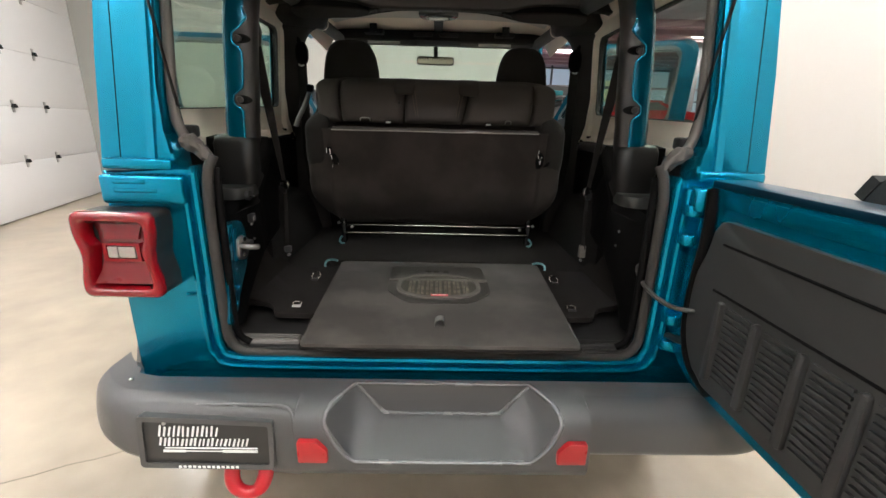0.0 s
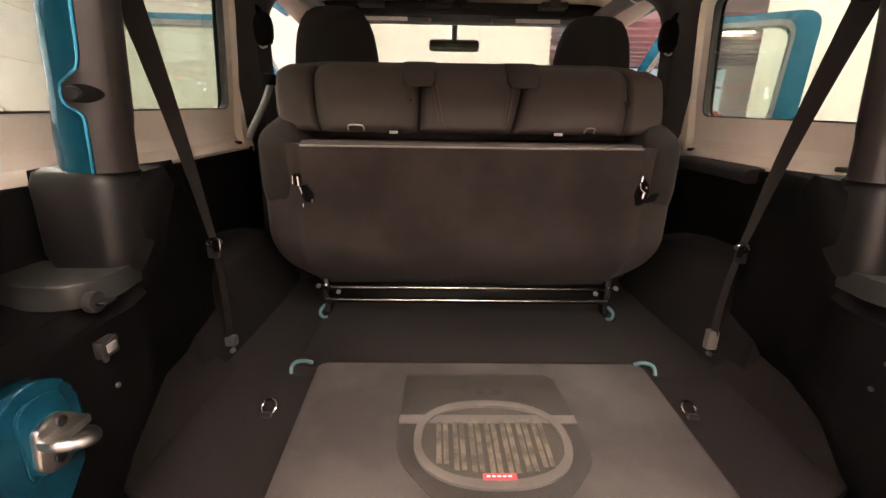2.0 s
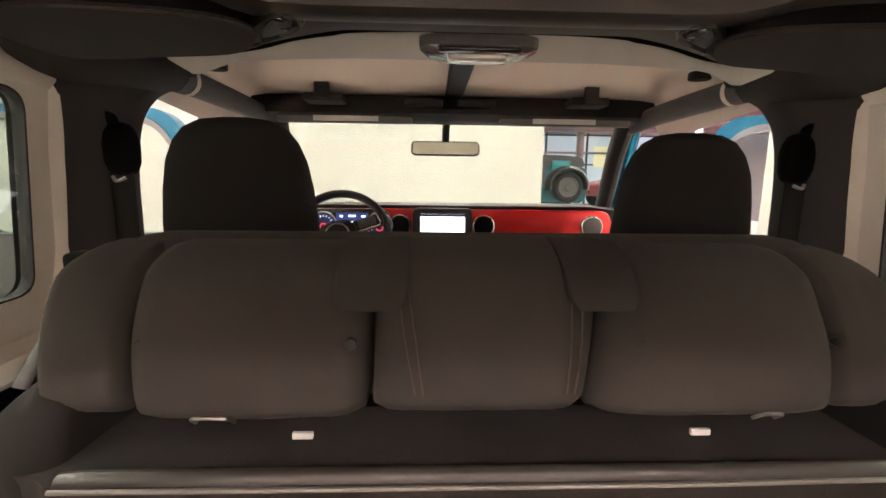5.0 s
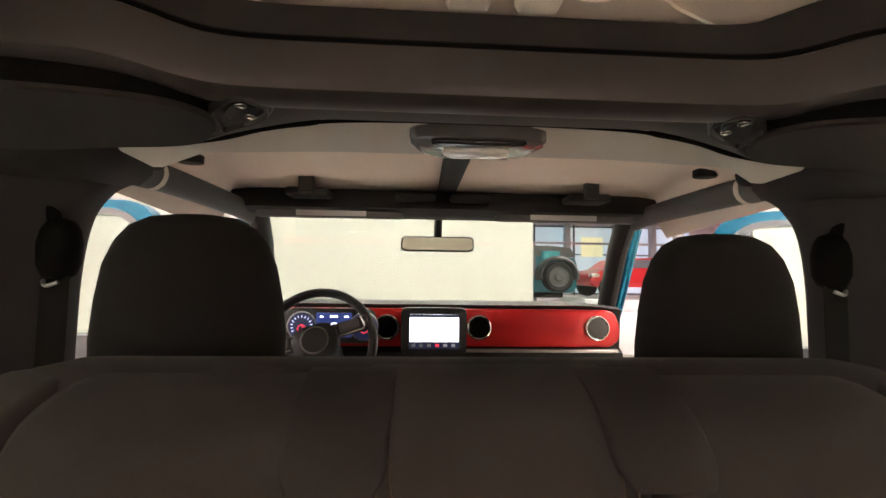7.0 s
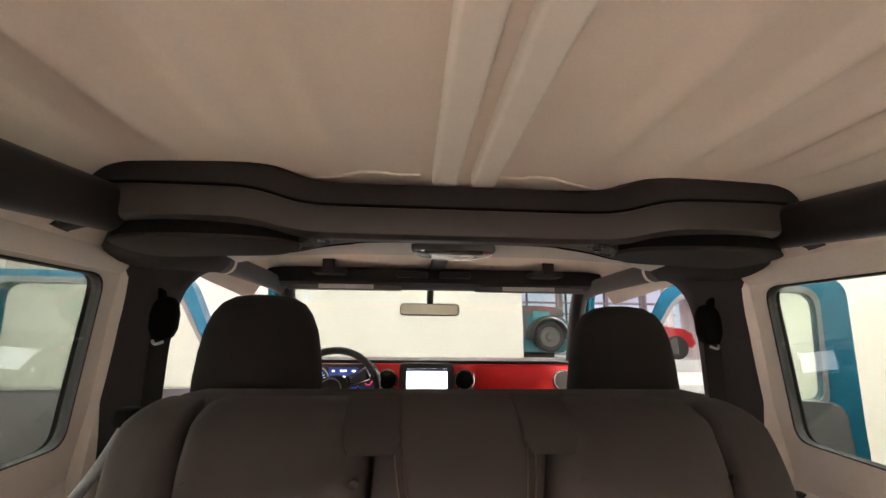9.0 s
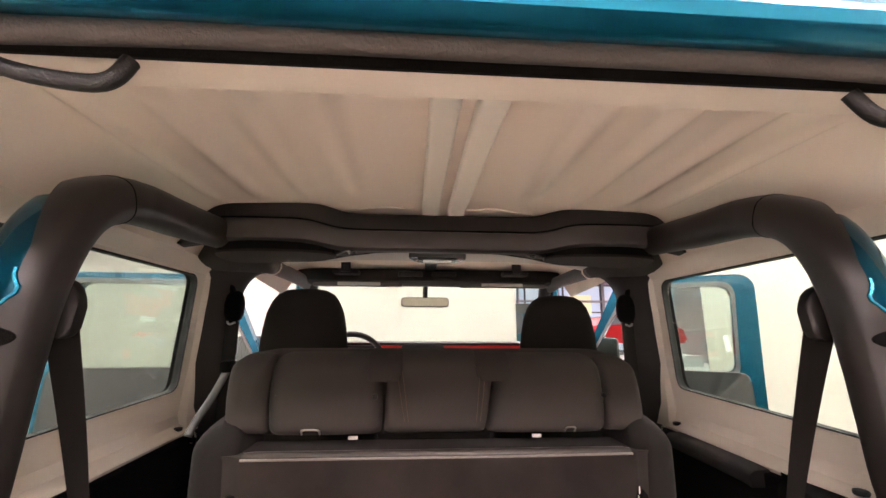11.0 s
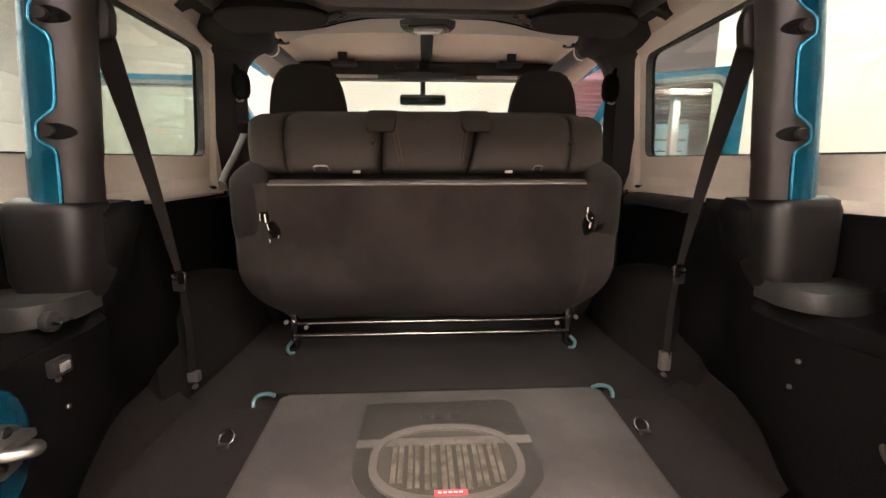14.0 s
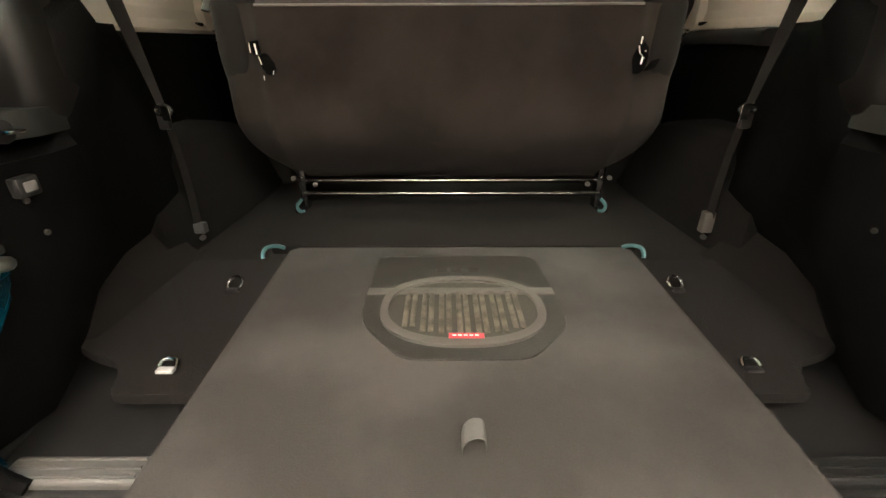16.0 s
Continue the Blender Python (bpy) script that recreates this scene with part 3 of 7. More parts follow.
for s in (-1, 1):
    def P(pts):
        return mirrored(pts, s)
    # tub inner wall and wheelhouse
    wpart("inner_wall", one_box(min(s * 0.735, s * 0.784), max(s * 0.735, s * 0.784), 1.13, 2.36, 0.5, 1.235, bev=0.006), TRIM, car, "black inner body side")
    wh = bmesh.new()
    secs = []
    for y, top, xin in ((1.60, 1.00, 0.640), (1.72, 1.018, 0.628), (1.95, 1.02, 0.622), (2.08, 1.00, 0.622), (2.18, 0.93, 0.625), (2.27, 0.80, 0.63), (2.30, 0.74, 0.63)):
        secs.append(P([(xin, y, 0.735), (xin, y, 0.77), (xin + 0.004, y, top - 0.05), (xin + 0.016, y, top - 0.014), (xin + 0.05, y, top), (0.75, y, top + 0.006), (0.75, y, 0.735)]))
    loft(wh, secs)
    wpart("wheelhouse", wh, SHADECARPET, car, "carpeted wheelhouse hump", angle=50)
    # quarter trim: lower panel, upper panel, pillar cover
    qt = bmesh.new()
    secs = []
    for y, x0, x1, top in ((1.125, 0.585, 0.60, 1.06), (1.20, 0.57, 0.60, 1.075), (1.34, 0.565, 0.60, 1.085), (1.398, 0.58, 0.60, 1.12), (1.410, 0.59, 0.565, 1.255), (1.48, 0.61, 0.558, 1.262), (1.515, 0.62, 0.62, 1.245), (1.62, 0.625, 0.66, 1.243), (1.72, 0.64, 0.70, 1.242), (1.78, 0.70, 0.73, 1.243)):
        u = 0.09 * min(1.0, max(0.0, (y - 1.28) / 0.08))
        secs.append(P([(0.742, y, 0.72), (min(0.735, x0 + 0.012 + u), y, 0.72), (min(0.73, x0 + u * 0.75), y, 0.79), (x0, y, 0.90), (x0 + 0.004, y, 1.06), (x1, y, top - 0.03), (x1 + 0.015, y, top), (0.742, y, top + 0.004)]))
    loft(qt, secs)
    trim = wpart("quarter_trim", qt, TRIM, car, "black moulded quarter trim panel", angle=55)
    cover = bmesh.new()
    secs = []
    for z, x0, x1, y0, y1 in ((1.085, 0.600, 0.675, 1.370, 1.44), (1.105, 0.586, 0.690, 1.357, 1.445), (1.14, 0.578, 0.698, 1.350, 1.45), (1.245, 0.574, 0.698, 1.352, 1.45), (1.262, 0.578, 0.694, 1.357, 1.445), (1.27, 0.590, 0.684, 1.368, 1.44)):
        secs.append([(s * x, y, z) for x, y in rounded([(x0, y0), (x1, y0), (x1, y1), (x0, y1)], [0.035, 0.018, 0.005, 0.02], 5)])
    loft(cover, secs)
    sub("pillar_cover", cover, DARKPLASTIC, trim, "rounded plastic cover at the roll bar foot", angle=60)
    shelf = bmesh.new()
    prism(shelf, rounded([(s * 0.578, 1.335), (s * 0.598, 1.275), (s * 0.66, 1.272), (s * 0.736, 1.300), (s * 0.736, 1.405), (s * 0.590, 1.405)], [0.02, 0.03, 0.03, 0.01, 0.004, 0.004], 5), "z", 1.082, 1.118, bev=0.012, seg=3)
    sub("pocket_ledge", shelf, LEDGE, trim, "satin grey plastic pocket ledge", angle=50)
    for dz in (0.0, 0.048):
        sub("screw", disc(bmesh.new(), (s * 0.566, 1.268 + dz * 0.2, 1.012 - dz), "x", 0.0042, -s * 0.004, 12, 0.001), STEEL, trim)
    edge = bmesh.new()
    tube(edge, P([(0.77, 1.14, 1.228), (0.765, 1.5, 1.235), (0.765, 2.0, 1.246), (0.765, 2.32, 1.258)]), 0.012, 8)
    sub("belt_seal", edge, TRIM, trim)
    cap = [P([(0.704, y, z - 0.036), (0.699, y, z - 0.018), (0.703, y, z - 0.006), (0.714, y, z), (0.75, y, z + 0.002), (0.75, y, z - 0.036)]) for y, z in ((1.82, 1.238), (1.85, 1.242), (1.95, 1.245), (2.10, 1.249), (2.15, 1.249), (2.165, 1.240))]
    if s > 0:
        sub("rail_cap", loft(bmesh.new(), cap), PLASTIC, trim, "satin dark cap of the belt rail", angle=60)
    sub("seat_striker", tube(bmesh.new(), smooth_path([(s * 0.73, 2.195, 1.256), (s * 0.714, 2.188, 1.254), (s * 0.711, 2.186, 1.24), (s * 0.714, 2.188, 1.226), (s * 0.73, 2.195, 1.224)], 4), 0.0042, 8), CHROME, trim, "bright steel seat striker")

# power outlet and knob on the driver-side trim, cable on the other side
out = wpart("power_outlet", one_box(-0.572, -0.557, 1.258, 1.290, 1.016, 1.043, bev=0.004), PLASTIC, car, "black outlet with a pale cover")
sub("outlet_cover", one_box(-0.558, -0.5550, 1.265, 1.283, 1.023, 1.036, bev=0.002), OUTLET, out)
kn = wpart("coat_knob", disc(bmesh.new(), (-0.575, 1.275, 1.098), "x", 0.015, 0.014, 24, 0.003), PLASTIC, car, "black plastic turn knob")
sub("knob_tab", one_box(-0.560, -0.545, 1.264, 1.288, 1.0955, 1.1005, bev=0.002), CHROME, kn)

# latch plate and striker on the driver-side jamb
plate = bmesh.new()
prism(plate, rounded([(1.054, 0.775), (1.088, 0.775), (1.136, 0.85), (1.206, 0.925), (1.206, 1.022), (1.166, 1.052), (1.112, 1.042), (1.086, 0.95)], 0.02, 4), "x", -0.584, -0.556, bev=0.005)
pl = wpart("latch_plate", plate, TEALSHADE, car, "teal painted latch bracket")
sub("raised_pad", prism(bmesh.new(), rounded([(1.122, 0.935), (1.192, 0.938), (1.192, 1.016), (1.160, 1.036), (1.126, 1.028)], 0.016, 4), "x", -0.558, -0.552, bev=0.002), TEALSHADE, pl)
st = bmesh.new()
prism(st, rounded([(1.128, 0.950), (1.146, 0.936), (1.184, 0.944), (1.190, 0.985), (1.166, 1.006), (1.134, 1.000)], 0.008, 3), "x", -0.555, -0.543, bev=0.004)
tube(st, smooth_path([(-0.548, 1.140, 0.982), (-0.522, 1.140, 0.979), (-0.506, 1.157, 0.974), (-0.522, 1.176, 0.968), (-0.548, 1.176, 0.966)], 4), 0.0078, 10)
box(st, -0.548, -0.526, 1.132, 1.186, 0.976, 0.988, bev=0.003)
sub("striker", st, STEEL, pl, "bright steel latch striker")
for z in (0.955, 0.995):
    sub("striker_bolt", disc(bmesh.new(), (-0.543, 1.150 + (z - 0.955) * 0.3, z), "x", 0.007, 0.005, 6, 0.001), BLACKSTEEL, pl)
for z in (0.825, 0.865):
    sub("bolt", disc(bmesh.new(), (-0.556, 1.100 + (z - 0.825) * 0.5, z), "x", 0.008, 0.006, 6, 0.001), TEAL, pl)

# tail lamps
for s in (-1, 1):
    def lamp_poly(g=0.0):
        x0, x1 = 0.666 + g, 0.856 - g
        z0, z1 = 0.891 + g, 1.104 - g
        return [(s * x, z) for x, z in rounded([(x0, z1), (x1, z1), (x1, z1 - 0.055 + g * 0.5), (x1 - 0.014, z0 + 0.10), (x1, z0 + 0.045 - g * 0.5), (x1, z0), (x0, z0), (x0, z0 + 0.045 - g * 0.5), (x0 + 0.014, z0 + 0.10), (x0, z1 - 0.055 + g * 0.5)], [0.02, 0.02, 0.015, 0.03, 0.015, 0.02, 0.02, 0.015, 0.03, 0.015], 4)]
    shell_bm = framed(bmesh.new(), lamp_poly(0.002), lamp_poly(0.022), "y", 0.984, 1.062)
    prism(shell_bm, lamp_poly(0.010), "y", 1.012, 1.060)
    tl = wpart("tail_lamp", shell_bm, PLASTIC, car, "black lamp housing with a red lens")
    lens = bmesh.new()
    secs = [[(x, y, z) for x, z in lamp_poly(g)] for y, g in ((0.992, 0.0), (0.980, 0.0005), (0.974, 0.005), (0.9715, 0.011), (0.9725, 0.018), (0.977, 0.0225), (0.992, 0.0265), (1.010, 0.0275))]
    loft(lens, secs, cap=False)
    sub("lens", lens, LENS, tl, "glossy red lamp lens", angle=60)
    cx = s * 0.758

    def slope(z0, y0, z1, y1, w0, w1):
        bm = bmesh.new()
        loft(bm, [[(cx - w, y, z), (cx + w, y, z), (cx + w, 1.013, z), (cx - w, 1.013, z)] for z, y, w in ((z0, y0, w0), ((z0 + z1) / 2, (y0 + y1) / 2 + 0.002, (w0 + w1) / 2 - 0.003), (z1, y1, w1))])
        return bm
    sub("lower_reflector", slope(0.926, 0.984, 0.986, 1.002, 0.072, 0.052), LENSPALE, tl, "dull ribbed lower red reflector")
    sub("upper_reflector", slope(1.022, 1.006, 1.078, 1.010, 0.056, 0.072), LENSDARK, tl, "deep red upper reflector")
    sub("brake_light", slope(1.034, 0.9985, 1.070, 1.004, 0.040, 0.050), LENS, tl)
    for k, w in ((0, 0.024), (1, 0.040)):
        x0 = cx - 0.033 + (0.0 if k == 0 else 0.026)
        sub("reversing_light", one_box(x0, x0 + w, 0.990, 1.010, 0.989, 1.018, bev=0.003), CLEAR, tl, "clear reversing light")
    sub("lamp_surround", framed(bmesh.new(), [(cx - 0.044, 0.980), (cx + 0.044, 0.980), (cx + 0.044, 1.026), (cx - 0.044, 1.026)], [(cx - 0.035, 0.987), (cx + 0.035, 0.987), (cx + 0.035, 1.020), (cx - 0.035, 1.020)], "y", 0.992, 1.012), LENS, tl)

# rear bumper with step recess
PROFILE = [(0.966, 0.679), (0.945, 0.680), (0.900, 0.680), (0.868, 0.677), (0.848, 0.670), (0.835, 0.659), (0.826, 0.644), (0.820, 0.622), (0.8165, 0.590), (0.815, 0.545), (0.816, 0.515)]
RUN = [0.0]
for (a0, b0), (a1, b1) in zip(PROFILE, PROFILE[1:]):
    RUN.append(RUN[-1] + math.hypot(a1 - a0, b1 - b0))


def on_profile(r):
    for i in range(len(PROFILE) - 1):
        if r <= RUN[i + 1] + 1e-9:
            q = (r - RUN[i]) / (RUN[i + 1] - RUN[i])
            return (PROFILE[i][0] + (PROFILE[i + 1][0] - PROFILE[i][0]) * q, PROFILE[i][1] + (PROFILE[i + 1][1] - PROFILE[i][1]) * q)
    return PROFILE[-1]


def blend(x, table):
    for (x0, v0), (x1, v1) in zip(table, table[1:]):
        if x <= x1:
            return v0 + (v1 - v0) * (x - x0) / (x1 - x0)
    return table[-1][1]


BUMPX = 0.022


def bump_at(x, y, z):
    """The bumper stands a little off the middle; its outer ends are shallower than the step."""
    k = 0.76 if abs(x) < 0.3455 else 0.40
    if x <= -0.3455:
        k = blend(-x, [(0.3455, 0.98), (0.70, 0.66), (0.80, 0.50), (0.92, 0.40)])
    return (x + BUMPX, y, z if z > 0.60 else 0.60 - (0.60 - z) * k)


R_BACK, R_WIDE, R_LIP = RUN[1], RUN[5], RUN[9]
xs = [-0.912, -0.909, -0.901, -0.885, -0.862, -0.845, -0.83, -0.815, -0.80, -0.79, -0.76, -0.72, -0.68, -0.62, -0.55, -0.48, -0.42, -0.36, -0.349, -0.345, -0.325, -0.30, -0.283, -0.2755, -0.272, -0.266, -0.258, -0.25, -0.242, -0.232, -0.222, -0.21, -0.2, -0.19, -0.18, -0.17, -0.16, -0.15, -0.10, -0.05, 0.0]
xs = xs + [-x for x in reversed(xs[:-1])]
secs = []
for x in xs:
    ax = abs(x)
    end = max(0.0, (ax - 0.68) / 0.232)
    sh = 0.13 * end ** 2.4
    drop = 0.024 * end ** 1.5
    back = 0.0 if ax <= 0.3455 else 0.024
    r0 = blend(ax, [(0.0, R_BACK), (0.222, R_BACK), (0.266, R_BACK + 0.7 * (R_WIDE - R_BACK)), (0.2755, R_WIDE)])
    r1 = blend(ax, [(0.0, R_LIP), (0.19, R_LIP), (0.21, R_LIP - 0.012), (0.2755, R_WIDE)])
    if ax >= 0.2755:
        r0 = r1 = R_WIDE
    sec = [(0.985, 0.600), (0.982, 0.650), (0.976, 0.672)]
    far = min(1.0, max(0.0, (ax - 0.795) / 0.055))
    far = 0.070 * far * far * (3 - 2 * far)
    sec = [(y + far, z) for y, z in sec]
    first = [on_profile(r0 * k / 9) for k in range(10)]
    sec += [(y + far * max(0.0, (y - 0.93) / 0.036), z) for y, z in first]
    A, D = on_profile(r0), on_profile(r1)
    depth = blend(ax, [(0.0, 1.0), (0.150, 1.0), (0.222, 0.0), (0.9, 0.0)])
    by, bz = A[0] - 0.004 * depth, A[1] - 0.084 * depth
    n = 7
    for k in range(n):
        q = k / (n - 1)
        sag = math.sin(math.pi * q) * (0.006 + 0.016 * (1 - depth)) * (1.0 if ax < 0.2755 else 0.0) * min(1.0, (0.2755 - ax) / 0.03)
        sec.append((by + (D[0] - by) * q, bz + (D[1] - bz) * q - sag))
    sec += [on_profile(r1 + (RUN[-1] - r1) * k / 9) for k in range(10)]
    sec += [(0.822, 0.490), (0.836, 0.472), (0.866, 0.462), (0.98, 0.47)]
    secs.append([bump_at(x, y + (back if y < 0.90 else 0.0) + sh * (1.0 if y < 1.0 else 0.3), z - (drop if z > 0.55 else 0.0)) for y, z in sec])
bump = bmesh.new()
loft(bump, secs)
bmesh.ops.remove_doubles(bump, verts=bump.verts[:], dist=0.0004)
bmesh.ops.dissolve_degenerate(bump, edges=bump.edges[:], dist=0.0002)
bp = wpart("bumper", bump, BUMPER, car, "grey textured plastic rear bumper with a step", angle=32)
for s in (-1, 1):
    # beads along the step rim, paler to stand in for edge highlights
    sub("rim_bead", sheared(tube(bmesh.new(), smooth_path([(s * 0.222, 0.945, 0.680), (s * 0.245, 0.905, 0.680), (s * 0.266, 0.866, 0.676), (s * 0.2755, 0.836, 0.659), (s * 0.268, 0.824, 0.636), (s * 0.245, 0.817, 0.595), (s * 0.212, 0.8145, 0.552), (s * 0.18, 0.8145, 0.546), (s * 0.09, 0.8145, 0.545), (0, 0.8145, 0.545)], 6), 0.0060, 10), bump_at), BUMPERSHINE, bp)
    sub("wall_bead", sheared(tube(bmesh.new(), smooth_path([(s * 0.222, 0.944, 0.679), (s * 0.186, 0.942, 0.640), (s * 0.158, 0.940, 0.606), (s * 0.14, 0.940, 0.597), (s * 0.07, 0.940, 0.596), (0, 0.940, 0.596)], 5), 0.0050, 10), bump_at), BUMPERSHINE, bp)
crease_pts = smooth_path([(-0.62, 0.874, 0.662), (-0.54, 0.872, 0.6675), (-0.46, 0.870, 0.6705), (-0.385, 0.866, 0.671), (-0.358, 0.857, 0.661), (-0.348, 0.842, 0.630), (-0.347, 0.838, 0.58), (-0.347, 0.840, 0.52)], 6)
sub("top_bead", sheared(tube(bmesh.new(), [(x, 0.9445, 0.6805) for x in frange(-0.222, 0.222, 8)], 0.0042, 8), bump_at), BUMPERSHINE, bp)
sub("panel_bead", sheared(tube(bmesh.new(), [(p.x, p.y, p.z) for p in crease_pts], 0.0052, 8), bump_at), BUMPERSHINE, bp)
for s in (-1, 1):
    refl = prism(bmesh.new(), [(s * x + BUMPX, z) for x, z in rounded([(0.266, 0.592), (0.266, 0.560), (0.335, 0.560), (0.335, 0.618), (0.290, 0.618)], 0.006, 3)], "y", 0.806, 0.824, bev=0.003)
    sub("reflector", refl, REFLECTOR, bp, "red rear reflector")
    sub("screw", disc(bmesh.new(), (s * 0.795 + BUMPX, 0.957, 0.661), "z", 0.0065, 0.016, 10, 0.002), CHROME, bp)
# added black strip that keeps the bright floor from showing through the gap
sub("bumper_gap_filler", one_box(-0.80, 0.80, 0.965, 1.078, 0.575, 0.602, bev=0.004), TRIM, bp, "black filler added behind the bumper")
pf = bmesh.new()
framed(pf, rounded([(-0.700, 0.520), (-0.362, 0.516), (-0.362, 0.650), (-0.700, 0.662)], 0.012, 3), rounded([(-0.686, 0.534), (-0.374, 0.530), (-0.374, 0.638), (-0.686, 0.648)], 0.008, 3), "y", 0.8325, 0.872)
bmesh.ops.bevel(pf, geom=[e for e in pf.edges if e.is_manifold and e.calc_face_angle(0) > 1.0], offset=0.003, segments=2, affect="EDGES")
np_ = wpart("plate_holder", pf, BUMPER, car, "grey plastic number plate holder with a black plate")
sub("plate", one_box(-0.688, -0.372, 0.8365, 0.8405, 0.528, 0.650, bev=0.001), PLATE, np_, "black dealer plate with white printed bars")


def stroke(x0, z0, x1, z1, w=0.0034):
    """One white printed stroke on the plate."""
    d = Vector((x1 - x0, z1 - z0))
    n = Vector((-d.y, d.x)).normalized() * w / 2
    sub("printed_bar", prism(bmesh.new(), [(x0 + n.x, z0 + n.y), (x1 + n.x, z1 + n.y), (x1 - n.x, z1 - n.y), (x0 - n.x, z0 - n.y)], "y", 0.8345, 0.8365), INK, np_)


# two rows of slanted strokes, an underline and small bars
pick = random.Random(11)
for x0, n, w, z0, h in ((-0.648, 13, 0.0118, 0.607, 0.030), (-0.648, 21, 0.0108, 0.581, 0.022)):
    for i in range(n):
        x = x0 + i * w
        stroke(x, z0 + pick.uniform(-0.001, 0.001), x + pick.uniform(0.003, 0.006), z0 + h * pick.uniform(0.82, 1.0), pick.uniform(0.0035, 0.0055))
stroke(-0.636, 0.5745, -0.404, 0.5745, 0.003)
for x0, x1, z, w in ((-0.641, -0.585, 0.566, 0.006), (-0.492, -0.404, 0.566, 0.006), (-0.585, -0.492, 0.566, 0.002)):
    stroke(x0, z, x1, z, w)
for i in range(13):
    sub("printed_bar", one_box(-0.604 + i * 0.012, -0.5965 + i * 0.012, 0.8307, 0.8327, 0.5215 - (i % 3) * 0.0004, 0.5275, bev=0.0004), INK, np_)
sub("screw", disc(bmesh.new(), (-0.632, 0.832, 0.643), "y", 0.0045, 0.005, 10), STEEL, np_)
PIVOT = Vector((-0.529, 0.838, 0.592))
np_.matrix_basis = Matrix.Translation(PIVOT + Vector((0.001, -0.003, 0.002))) @ Matrix.Rotation(radians(-6), 4, "X") @ Matrix.Diagonal((0.92, 1, 0.93, 1)) @ Matrix.Translation(-PIVOT)
hook = bmesh.new()
sheared(tube(hook, smooth_path([(-0.487, 0.93, 0.485), (-0.488, 0.87, 0.470), (-0.489, 0.845, 0.440), (-0.479, 0.835, 0.412), (-0.458, 0.832, 0.402), (-0.437, 0.835, 0.412), (-0.427, 0.845, 0.440), (-0.428, 0.87, 0.470), (-0.429, 0.93, 0.485)], 5), 0.0145, 12), lambda x, y, z: (-0.449 + (x + 0.458) * 1.30, y, z + 0.045))
wpart("tow_hook", hook, HOOKRED, car, "glossy red steel tow hook")

# hardtop: sides, rear frame, roof skin, headliner
LEAN = lambda z: 0.16 * max(0.0, z - 1.2)
u = [(-0.815, 1.195), (-0.808, 1.45), (-0.796, 1.70), (-0.775, 1.80), (-0.735, 1.865), (-0.66, 1.902), (-0.3, 1.915)]
inn = [(-0.635, 1.195), (-0.64, 1.235), (-0.668, 1.285), (-0.672, 1.40), (-0.672, 1.70), (-0.655, 1.765), (-0.60, 1.795), (-0.3, 1.80)]
poly = u + [(-p[0], p[1]) for p in reversed(u)] + [(-p[0], p[1]) for p in inn] + list(reversed(inn))
hard = wpart("hardtop", sheared(prism(bmesh.new(), poly, "y", 1.055, 1.13, bev=0.007), lambda x, y, z: (x, y + LEAN(z), z)), TEAL, car, "teal painted hardtop with cream inside")
